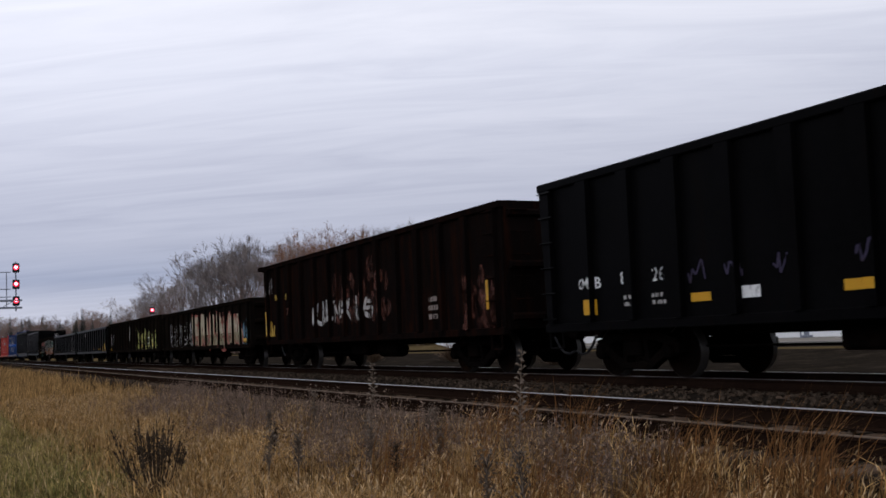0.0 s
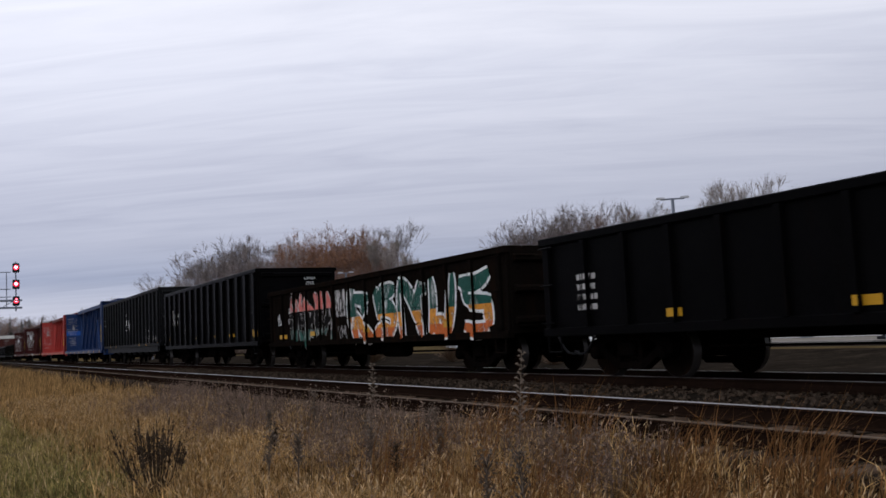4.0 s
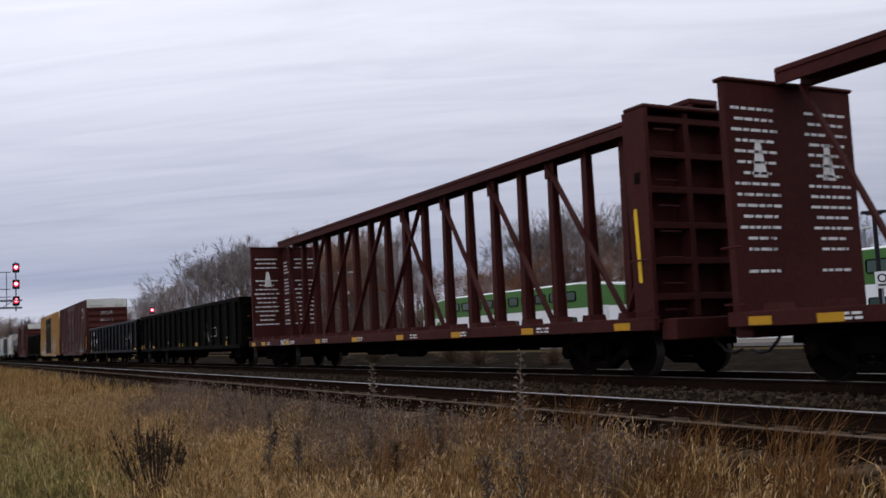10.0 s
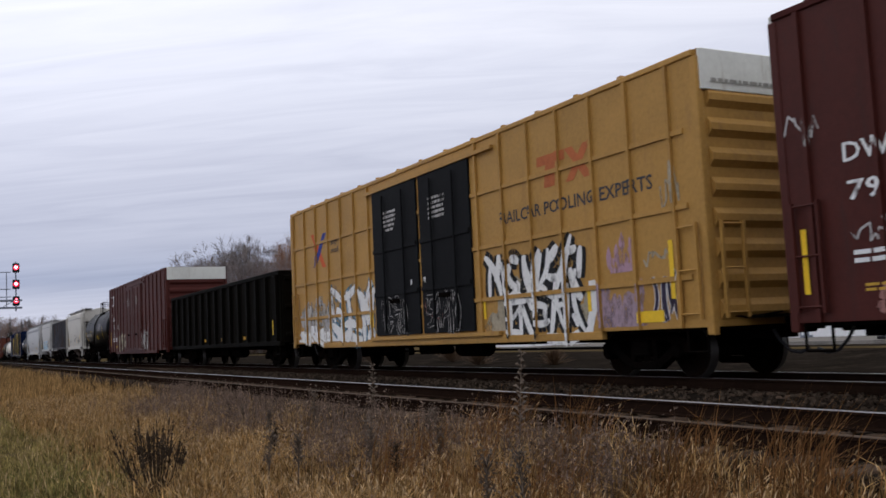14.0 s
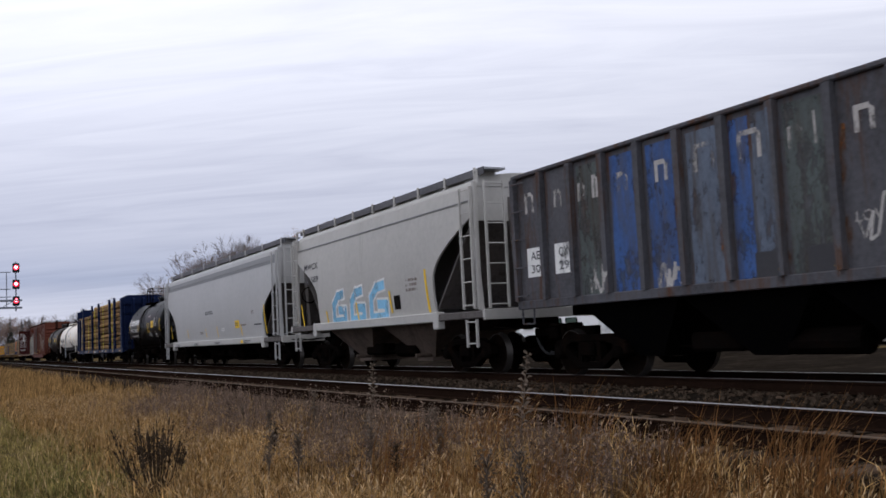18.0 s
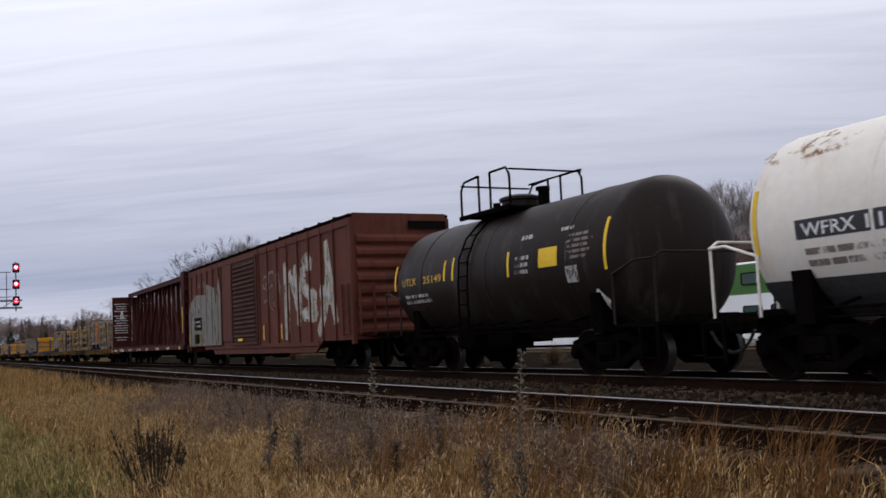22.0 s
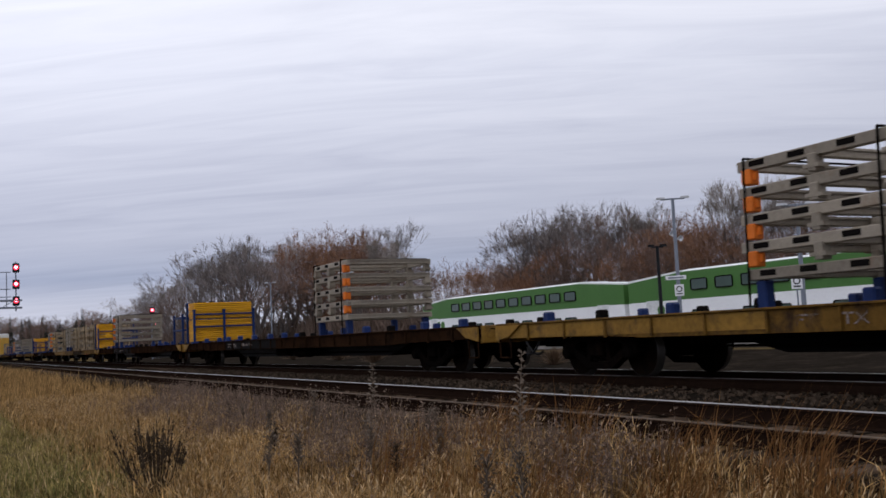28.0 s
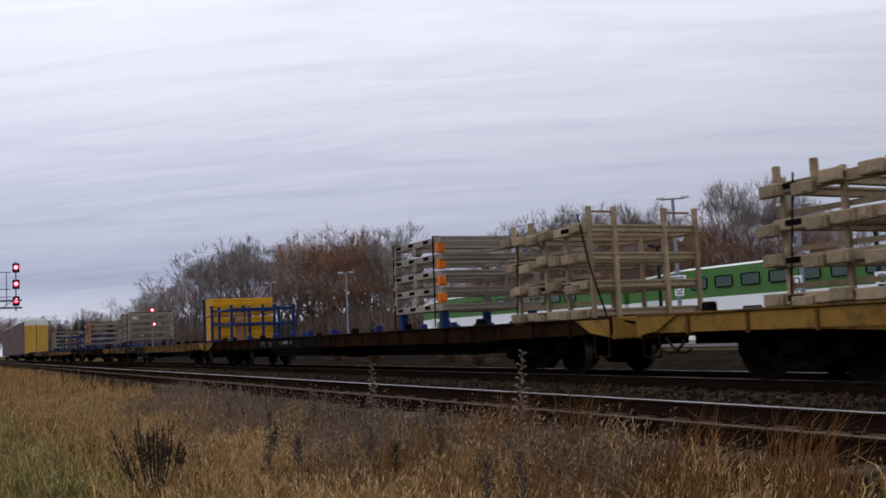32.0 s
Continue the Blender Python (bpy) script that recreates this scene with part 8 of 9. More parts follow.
def flatcar(k, yellow, length=27.75):
    x1 = -200.1 - 28.45 * k - 0.35
    x0 = x1 - length
    hl = (x1 - x0) / 2
    car = rolling("flatcar", (x0 + x1) / 2, "long flatcar with a worn yellow side sill and blue deck feet" if yellow else "long rusty brown flatcar with blue deck feet", "rail car", "long flatcars")
    mt = FLATYEL if yellow else FLATDARK
    et = FLATEND
    part("deck", Geo().box(-hl, hl, -1.32, 1.32, 0.92, 1.0), DECK, car)
    for sy in (-1, 1):
        sill = Geo().prism([(-hl, 0.76), (-hl + 3.6, 0.72), (-hl + 4.6, 0.68), (hl - 4.6, 0.68), (hl - 3.6, 0.72), (hl, 0.76), (hl, 1.0), (-hl, 1.0)], "y", sy * 1.40 - 0.02, sy * 1.40 + 0.02)
        sl = part("side_sill", sill, mt, car)
        part("sill_flange", Geo().box(-hl, hl, sy * 1.40 - 0.07, sy * 1.40 + 0.07, 1.0, 1.035, b=0.008), mt, sl)
        if sy < 0:
            gs = Geo().prism([(-0.02, 0.70), (0.02, 0.70), (0.02, 0.99), (-0.02, 0.99)], "y", -0.045, 0).mesh("stiffener", mt)
            for j in range(22):
                part("stiffener", gs, None, sl, at=(-hl + 1.2 + (2 * hl - 2.4) * j / 21, -1.421, 0))
    part("keel", Geo().prism([(-hl * 0.62, 0.72), (hl * 0.62, 0.72), (hl * 0.52, 0.38), (-hl * 0.52, 0.38)], "y", -0.5, 0.5), BLACK, car)
    for s in (-1, 1):
        part("end_sill", Geo().box(s * hl - 0.06, s * hl + 0.06, -1.4, 1.4, 0.66, 1.03, b=0.015), et, car, "worn yellow end sill")
        part("corner_step", Geo().pipe([(s * (hl - 0.1), -1.42, 0.8), (s * (hl - 0.1), -1.42, 0.36), (s * (hl - 0.5), -1.42, 0.36), (s * (hl - 0.5), -1.42, 0.8)], 0.018), FLATDARK, car)
        part("corner_plate", Geo().prism([(s * (hl - 0.02), 0.70), (s * (hl - 0.02), 1.0), (s * (hl - 0.95), 1.0), (s * (hl - 0.55), 0.78)], "y", -1.475, -1.445), et, car)
    r = random.Random(100 + k)
    for j in range(15):
        x = -hl + 1.4 + (2 * hl - 2.8) * j / 14
        for y in (-1.12, 1.12):
            part("deck_foot", FOOT_ME if r.random() < 0.6 else FOOTB_ME, None, car, at=(x + r.uniform(-0.25, 0.25), y, 1.0))
    s = Side(car, [(-hl, hl, -1.424)])
    s.rect("end_paint", -hl + 3.65, 0.865, 7.2, 0.25, FLATEND) if k % 3 == 2 else None
    # black backing for the marks that also paints the sill's shade
    s.rect("mark_panel", -hl + (10.6 if k % 3 != 2 else 16.5), 0.855, 6.4, 0.31, SLOT)
    s.text("FT", -hl + 7.7, 0.77, 0.21, PALELET, 0.40, 0.010)
    s.text("TX", -hl + 8.45, 0.77, 0.21, PALELET, 0.42, 0.010)
    s.bars(-hl + 10.3, 0.87, 1.4, 0.16, 1, PALELET, k, 0.010)
    running_gear(car, hl, 2.9, 0.62, GRIME)
    return car


for k, yel in enumerate((True, True, True, False, False, True, False, True, False, True)):
    flatcar(k, yel)
flatcar(10, False, 15.5)


def autorack(x1):
    """Tall covered car with louvred sides and a white-topped end."""
    x0, w = x1 - 27.2, 1.52
    hl = 13.55
    car = rolling("autorack_car", (x0 + x1) / 2, "tall enclosed car with weathered brown sides and a yellow end", "rail car", "enclosed tall cars")
    part("deck", Geo().box(-hl, hl, -1.4, 1.4, 0.86, 1.0), DARKBROWN, car)
    for sy in (-1, 1):
        for k in range(11):
            a = -hl + 0.25 + (2 * hl - 0.5) * k / 11
            part("side_panel", Geo().box(a + 0.03, a + (2 * hl - 0.5) / 11 - 0.03, sy * w - 0.02, sy * w + 0.02, 1.0, 5.3), BOXBROWN, car)
        part("top_rail", Geo().box(-hl, hl, sy * w - 0.05, sy * w + 0.05, 5.3, 5.5, b=0.02), BOXBROWN, car)
    part("roof", Geo().prism([(-w, 5.5), (w, 5.5), (w - 0.5, 5.8), (-w + 0.5, 5.8)], "x", -hl, hl), COACHROOF, car)
    for sx in (-1, 1):
        for sy in (-1, 1):
            d = part("end_door", Geo().box(sx * hl - 0.04, sx * hl + 0.04, min(sy * 0.03, sy * 1.5), max(sy * 0.03, sy * 1.5), 1.0, 4.9, b=0.02), RACKYELLOW, car, "yellow end door")
            part("door_top", Geo().box(sx * hl - 0.036, sx * hl + 0.036, min(sy * 0.03, sy * 1.5), max(sy * 0.03, sy * 1.5), 4.904, 5.6), WHITECAP, d, "white upper band")
    running_gear(car, hl, 2.6, 0.62)


for x in (-501.4, -529.6):
    autorack(x)
ZD = 1.0


def frame_parts(L_, W_, tan):
    """Meshes of one frame: the rails along the car and the beams across."""
    mt = FRAMETAN if tan else FRAMEGREY
    rail = Geo().box(-L_ / 2, L_ / 2, -0.06, 0.06, 0, 0.155, b=0.012).mesh("frame_rail", mt)
    beam = Geo().box(-0.06, 0.06, -W_ / 2, W_ / 2, 0.012, 0.13, b=0.012).box(-0.09, 0.09, -W_ / 2, W_ / 2, 0.115, 0.148).mesh("frame_beam", mt)
    slot = Geo().box(-0.14, 0.14, -0.065, -0.0615, 0.05, 0.13).mesh("slot", SLOT)
    lug = Geo().box(-0.07, 0.07, -0.09, 0.09, 0, 0.24, b=0.012).box(-0.13, 0.13, -0.10, 0.10, 0.05, 0.10).mesh("lug", mt)
    return rail, beam, slot, lug


F1, F2 = frame_parts(2.65, 2.6, False), frame_parts(2.6, 2.6, True)
BRACKET_ME = Geo().box(-0.09, 0.09, -0.09, 0.09, 0.0, 0.22, b=0.015).box(-0.14, 0.14, -0.03, 0.03, 0.06, 0.17).mesh("bracket", ORANGE)
POST_ME = Geo().box(-0.04, 0.04, -0.04, 0.04, 0.0, 1.80, b=0.01).mesh("post", FRAMETAN)
BLOCK_ME = Geo().box(-0.17, 0.17, -0.06, 0.08, 0.0, 0.17, b=0.012).box(0.02, 0.12, -0.08, -0.06, 0.03, 0.14).mesh("lug", FRAMETAN)
STUB_ME = Geo().box(-0.045, 0.045, -0.045, 0.045, 0.0, 0.26, b=0.01).mesh("stub", FRAMETAN)


def frame_stack(corner, orange=0, layers=5):
    """Five flat steel frames stacked on blue feet; corner is the leading edge."""
    th = rolling("frame_stack", corner - 1.33, "stack of beige-grey steel frames with orange corner brackets" if orange else "stack of beige-grey steel frames", "steel frames", "frame stacks on the flatcars", z=ZD)
    rail, beam, slot, lug = F1
    r = random.Random(int(corner * 10))
    for k in range(layers):
        z = 0.42 + 0.385 * k
        dx = r.uniform(-0.05, 0.05)
        for y in (-1.27, 1.27):
            ro = part("frame_rail", rail, None, th, at=(dx, y, z))
            for x in (-0.95, -0.25, 0.55) if y < 0 else ():
                part("slot", slot, None, ro, at=(x, 0, 0))
        for x in (-1.26, -0.1, 1.26):
            part("frame_beam", beam, None, th, at=(dx + x, 0, z + 0.005))
        for x in (-1.15, 0.0, 1.2) if k else ():
            for y in (-1.27, 1.27):
                part("bracket" if orange * x > 1 and y < 0 else "lug", BRACKET_ME if orange * x > 1 and y < 0 else lug, None, th, at=(x, y - 0.01, z - 0.20))
    for x in (-1.1, 1.1):
        for y in (-1.2, 1.2):
            part("foot", Geo().box(x - 0.09, x + 0.09, y - 0.09, y + 0.09, 0.0, 0.42, b=0.02), RACKBLUE, th)
    top = 0.42 + 0.385 * (layers - 1) + 0.18
    for x in (-1.25, 0.95):
        part("chain", Geo().pipe([(x, -1.36, 0.05), (x + 0.08, -1.37, top), (x + 0.08, 1.37, top + 0.01)], 0.018), SLOT, th)
    return th


def post_stack(corner, layers=4):
    """Tan frames held apart by upright posts that stick out at the top."""
    th = rolling("post_frame_stack", corner - 1.3, "stack of tan steel frames held apart by upright posts", "steel frames", "frame stacks on the flatcars", z=ZD)
    rail, beam, slot, lug = F2
    r = random.Random(int(corner * 10) + 3)
    for k in range(layers):
        z = 0.05 + 0.50 * k
        dx = r.uniform(-0.06, 0.06)
        for y in (-1.27, 1.27):
            ro = part("frame_rail", rail, None, th, at=(dx, y, z))
            for x in (-0.95, -0.15, 0.7) if y < 0 else ():
                part("slot", slot, None, ro, at=(x, 0, 0))
        for x in (-1.24, -0.3, 0.5, 1.24):
            part("frame_beam", beam, None, th, at=(dx + x, 0, z + 0.005))
    for x in (-1.2, -0.2, 0.5):
        for y in (-1.15, 1.15):
            part("post", POST_ME, None, th, at=(x, y, 0) if x < 0.4 else (x, y, 0.0))
    for y in (-1.25, -0.7, 0.45, 1.2):
        p = part("post", POST_ME, None, th, at=(1.36, y, 0))
        part("stub", STUB_ME, None, p, at=(0, 0, 1.76))
    for k in range(layers):
        for x in (-1.1, -0.62, -0.1, 0.42, 0.98):
            part("lug", BLOCK_ME, None, th, at=(x + r.uniform(-0.25, 0.25), -1.36 + r.uniform(-0.03, 0.03), 0.03 + 0.50 * k + r.uniform(-0.06, 0.06)))
    for k in range(3):
        part("spacer", Geo().box(-1.3, 1.3, -1.1, -1.04, 0.27 + 0.5 * k, 0.34 + 0.5 * k), FRAMETAN, th)
    for y in (-1.25, 0.45):
        part("tie_bar", Geo().tube((1.36, y, 1.93), (1.36, y + 0.6, 1.93), 0.022), FRAMETAN, th)
    for x in (-1.25, -0.6):
        part("stub", STUB_ME, None, th, at=(x, -1.2, 1.70))
        part("stub", STUB_ME, None, th, at=(x, 1.2, 1.70))
    part("chain", Geo().pipe([(1.2, -1.38, 1.9), (1.5, -1.38, 0.9), (1.9, -1.38, 0.02)], 0.018), SLOT, th)
    part("chain", Geo().pipe([(-1.0, -1.38, 0.05), (-0.8, -1.38, 1.8)], 0.014), SLOT, th)
    return th


BOARD_ME = Geo().box(-0.56, 0.56, -1.32, 1.32, 0, 0.075, b=0.012).mesh("board", LOADYEL)


HALF_ME = Geo().box(-0.56, 0.56, -1.32, -0.12, 0, 0.075, b=0.012).mesh("board", LOADYEL)


def rack(x16, z=ZD, length=1.9):
    th = rolling("steel_rack", x16, "empty blue tubular steel rack standing on the deck", "steel rack", "blue racks on the flatcars", z=z)
    h = length / 2
    for x in (-h, h):
        for y in (-1.28, 0.0, 1.28):
            p = part("post", Geo().box(x - 0.05, x + 0.05, y - 0.05, y + 0.05, 0, 1.45, b=0.01), RACKBLUE, th)
            part("foot_plate", Geo().box(x - 0.14, x + 0.14, y - 0.14, y + 0.14, 0, 0.03), RACKBLUE, p)
        for z0 in (0.65, 1.25):
            part("cross_bar", Geo().box(x - 0.03, x + 0.03, -1.28, 1.28, z0, z0 + 0.08, b=0.01), RACKBLUE, th)
    for y in (-1.28, 1.28):
        for z0 in (0.65, 1.25):
            part("long_bar", Geo().box(-h, h, y - 0.03, y + 0.03, z0, z0 + 0.08, b=0.01), RACKBLUE, th)
    part("timber_block", Geo().box(h - 0.5, h - 0.25, -1.0, -0.7, 0.03, 1.15, b=0.03).spin([(-1.05, 0.22), (-0.75, 0.24)], 14, (h - 0.4, 0, 0.8), "y"), TIMBER, th, "brown timber fittings")
    return th


def yellow_stack(x16, half=False):
    th = rolling("yellow_board_stack", x16, "tall stack of yellow panels inside a blue steel rack", "panel stack", "yellow panel stacks on the flatcars", z=ZD)
    r = random.Random(int(x16 * 10))
    z, k = 0.12, 0
    part("bearer", Geo().box(-0.5, 0.5, -1.2, -1.0, 0, 0.12).box(-0.5, 0.5, 1.0, 1.2, 0, 0.12), SLOT, th)
    while z < 1.82:
        part("board", HALF_ME if half else BOARD_ME, None, th, at=(r.uniform(-0.015, 0.015), r.uniform(-0.02, 0.02), z))
        z += 0.088
        k += 1
        if k == 11:
            z += 0.07
    if half:
        part("hub", Geo().spin([(0.57, 0.0), (0.57, 0.20), (0.63, 0.22), (0.66, 0.12), (0.70, 0.0)], 16, (0, -0.65, 0.95)), LOADYEL, th, "round yellow hub")
        for z0 in (0.05, 0.72, 1.28):
            part("rack_bar", Geo().box(-0.68, -0.62, 0.0, 1.36, z0, z0 + 0.08, b=0.01), RACKBLUE, th)
    for y in (-0.45, -0.8, -1.0):
        part("lifting_lug", Geo().box(0.1, 0.25, y - 0.06, y + 0.06, z, z + 0.05, b=0.01), SLOT, th)
    for y in (-1.36, 0.0, 1.36):
        p = part("rack_post", Geo().box(0.62, 0.72, y - 0.05, y + 0.05, 0, 1.5, b=0.012).box(0.60, 0.74, y - 0.07, y + 0.07, 1.46, 1.54, b=0.01), RACKBLUE, th)
        part("foot_plate", Geo().box(0.52, 0.85, y - 0.14, y + 0.14, 0, 0.10, b=0.02), RACKBLUE, p)
    part("rack_post", Geo().box(-0.72, -0.62, -1.41, -1.31, 0, 1.9, b=0.012), RACKBLUE, th)
    part("rack_post", Geo().box(-0.72, -0.62, 1.31, 1.41, 0, 1.9, b=0.012), RACKBLUE, th)
    for z0 in (0.72, 1.28):
        part("rack_bar", Geo().box(0.64, 0.70, -1.36, 1.36, z0, z0 + 0.08, b=0.01), RACKBLUE, th)
    return th


for x in (-209.0, -237.2, -275.65, -293.4, -332.6, -360.6, -377.4, -419.0, -437.0, -463.0):
    frame_stack(x, 1 if x in (-209.0, -293.4, -377.4, -437.0) else -1 if x in (-275.65, -332.6) else 0)
for x in (-203.8, -213.7, -218.8, -224.2, -231.2, -344.6, -349.6, -354.6, -365.0, -371.9):
    post_stack(x)
for x in (-227.6, -258.9, -312.5, -342.8, -399.1):
    yellow_stack(x, x == -342.8)
for x in (-315.5, -396.6, -444.0, -450.0, -456.0):
    rack(x)


# ---- foreground plants ----
def blades(name, mat, n, place, height, width, lean, seed, wind=0.0, bend=0.5):
    """Many thin bent blades as one mesh: three pairs of corners and a tip each."""
    g = np.random.default_rng(seed)
    x, y, scale = place(g, n)
    n = len(x)
    z = np.interp(y, [-30, 0, 2.2, 4.0, 4.85, 14.5], [-0.75, -0.58, -0.52, -0.46, -0.22, -0.21]) + np.where(y < 4.5, 0.025 * np.sin(x * 0.9 + y * 1.3) * np.cos(y * 1.7 - x * 0.25), 0.0) - 0.02
    h = g.uniform(height[0], height[1], n) * scale
    w = g.uniform(width[0], width[1], n)
    az = g.uniform(0, 2 * np.pi, n)
    ln = np.abs(g.normal(0, lean, n)) * h
    dx, dy = np.cos(az) * ln + wind * h, np.sin(az) * ln
    turn = g.uniform(0, np.pi, n)
    sx, sy = np.cos(turn) * w / 2, np.sin(turn) * w / 2
    vs = np.zeros((n, 5, 3))
    for i, (f, k) in enumerate(((0.0, 1.0), (0.55, 0.8))):
        off = f ** (1 + bend)
        for j, sg in enumerate((-1, 1)):
            vs[:, 2 * i + j, 0] = x + dx * off + sg * sx * k
            vs[:, 2 * i + j, 1] = y + dy * off + sg * sy * k
            vs[:, 2 * i + j, 2] = z + h * f
    vs[:, 4, 0], vs[:, 4, 1], vs[:, 4, 2] = x + dx, y + dy, z + h * (1 - 0.25 * np.minimum(1, ln / h))
    idx = (np.arange(n) * 5)[:, None]
    quads = idx + np.array([0, 1, 3, 2])
    tris = idx + np.array([2, 3, 4])
    me = bpy.data.meshes.new(name)
    me.vertices.add(n * 5)
    me.vertices.foreach_set("co", vs.reshape(-1))
    loops = np.concatenate([quads, tris], axis=1).reshape(-1)
    me.loops.add(len(loops))
    me.loops.foreach_set("vertex_index", loops.astype(np.int32))
    me.polygons.add(2 * n)
    starts = (np.arange(n)[:, None] * 7 + np.array([0, 4])).reshape(-1)
    me.polygons.foreach_set("loop_start", starts.astype(np.int32))
    me.update(calc_edges=True)
    me.materials.append(mat)
    return me, (vs[:, 4], h)


def edge_y(x):
    """Where the tall grass begins towards the camera, along the line."""
    return 1.55 + 0.35 * np.sin(x * 0.35) + 0.2 * np.sin(x * 1.1 + 1)


def clumps(g, x, y):
    return 0.72 + 0.26 * np.sin(x * 1.7 + 2 * np.sin(y * 1.3)) * np.sin(y * 2.1 + x * 0.6) + 0.22 * np.sin(x * 6.1 + 2 * np.sin(y * 5.0)) * np.sin(y * 7.3 + x * 2.0) + g.uniform(-0.15, 0.15, len(x))


def tall_near(g, n):
    x = -1.0 - 27 * g.random(n) ** 1.5
    y = g.uniform(1.2, 5.5, n)
    keep = (y > edge_y(x) + 0.2 + g.normal(0, 0.4, n)) & (y < np.interp(x, [-12, -8], [4.6, 4.95]) - 0.9 * g.random(n) ** 2 + g.normal(0, 0.25, n))
    x, y = x[keep], y[keep]
    return x, y, clumps(g, x, y) * np.interp(x, [-28, -14, -10, -6], [0.64, 0.66, 0.70, 0.74])


def tall_far(g, n):
    x = -27 - 95 * g.random(n) ** 1.3
    y = g.uniform(0.6, 5.0, n)
    keep = (y > 0.9 + g.normal(0, 0.4, n)) & (y < 4.6 - 0.9 * g.random(n) ** 2 + g.normal(0, 0.25, n))
    return x[keep], y[keep], clumps(g, x[keep], y[keep]) * np.interp(x[keep], [-60, -27], [1.0, 0.72])


def lawn(g, n):
    x = -4.5 - 40 * g.random(n) ** 1.7
    y = g.uniform(-1.5, 3.2, n)
    keep = y < edge_y(x) + 0.8 + g.normal(0, 0.5, n)
    return x[keep], y[keep], 0.85 + 0.35 * np.sin(x[keep] * 0.9) * np.sin(y[keep] * 2.3) + 0.35 * np.sin(x[keep] * 4.1 + y[keep]) * np.sin(y[keep] * 6.7 + np.sin(x[keep] * 3))


def green_spots(g, n):
    x, y, k = lawn(g, n)
    keep = np.sin(x * 0.8 + 1.0) * np.sin(y * 1.9 + x * 0.3) + g.normal(0, 0.25, len(x)) > 0.1
    return x[keep], y[keep], k[keep]


def as_stuff(name, me, label, category):
    return tagged(new(name, me), label, category, kind="stuff")


me, (tips, hh) = blades("tall_grass", STRAW, 165000, tall_near, (0.22, 0.64), (0.005, 0.013), 0.85, 21, wind=0.12, bend=1.0)
as_stuff("tall_grass", me, "tall dry tan grass along the railway", "grass")
# seed heads on a share of the tall stems
pick = np.random.default_rng(3).random(len(tips)) < 0.42
heads = Geo()
rnd = random.Random(31)
for (x, y, z), h in zip(tips[pick], hh[pick]):
    if h < 0.22:
        continue
    p = Vector((float(x), float(y), float(z)))
    d = Vector((rnd.gauss(0.35, 0.45), rnd.gauss(0, 0.45), 1)).normalized()
    ln, w = rnd.uniform(0.03, 0.085), rnd.uniform(0.002, 0.0052)
    s = d.cross(Vector((rnd.gauss(0, 1), rnd.gauss(0, 1), 0.1))).normalized() * w
    t = d.cross(s).normalized() * w
    a, b = p - d * ln * 0.5, p + d * ln * 0.5
    heads.add([a, p + s, p + t, p - s, p - t, b], [(0, 1, 2), (0, 2, 3), (0, 3, 4), (0, 4, 1), (5, 2, 1), (5, 3, 2), (5, 4, 3), (5, 1, 4)])
tagged(part("grass_seed_heads", heads, STRAWHEAD, None), "pale seed heads on the dry grass", "grass", kind="stuff")
me, _ = blades("far_grass", STRAW, 60000, tall_far, (0.26, 0.66), (0.010, 0.026), 0.34, 22, wind=0.05)
as_stuff("far_grass", me, "dry tan grass stretching along the railway", "grass")
me, _ = blades("short_turf", TURF, 180000, lawn, (0.05, 0.17), (0.006, 0.014), 0.75, 23)
as_stuff("short_turf", me, "short olive and straw-coloured mown grass", "grass")
me, _ = blades("stray_straws", STRAWHEAD, 8000, lawn, (0.12, 0.30), (0.004, 0.009), 0.55, 27, wind=0.1, bend=0.9)
as_stuff("stray_straws", me, "loose pale straws lying through the turf", "grass")
GREENBLADE = stuff("green_blades", (0.122, 0.118, 0.033), 0.8, dark=0.6, island=0.4, bump=0.0)
me, _ = blades("green_tufts", GREENBLADE, 90000, green_spots, (0.05, 0.17), (0.005, 0.011), 0.55, 24)
as_stuff("green_tufts", me, "sparse green grass tufts among dry turf", "grass")


def tall_right(g, n):
    x = -1.5 - 7.5 * g.random(n)
    y = g.uniform(3.2, 5.2, n)
    tuft = np.sin(x * 4.3 + 1.2 * np.sin(y * 3.0)) * np.sin(y * 4.1 + x) + g.normal(0, 0.2, n) > 0.1
    x, y = x[tuft], y[tuft]
    return x, y, 0.85 + 0.25 * np.sin(x * 2.3) + g.uniform(-0.2, 0.2, len(x))


me, _ = blades("bent_grass", stuff("russet_grass", (0.185, 0.090, 0.030), 0.8, dark=0.6, island=0.5, bump=0.0), 7500, tall_right, (0.34, 0.74), (0.004, 0.010), 0.45, 25, wind=0.40, bend=1.2)
as_stuff("bent_grass", me, "tall russet grass bent by the wind beside the track", "grass")


def weed_patch(g, n):
    x = -5.5 - 17 * g.random(n) ** 1.2
    y = g.uniform(2.6, 4.75, n)
    keep = np.sin(x * 1.3 + 0.7) * np.sin(y * 2.2) + 0.75 * (y - 3.3) + g.normal(0, 0.3, n) > 0.25
    return x[keep], y[keep], 0.75 + 0.3 * g.random(len(x[keep]))


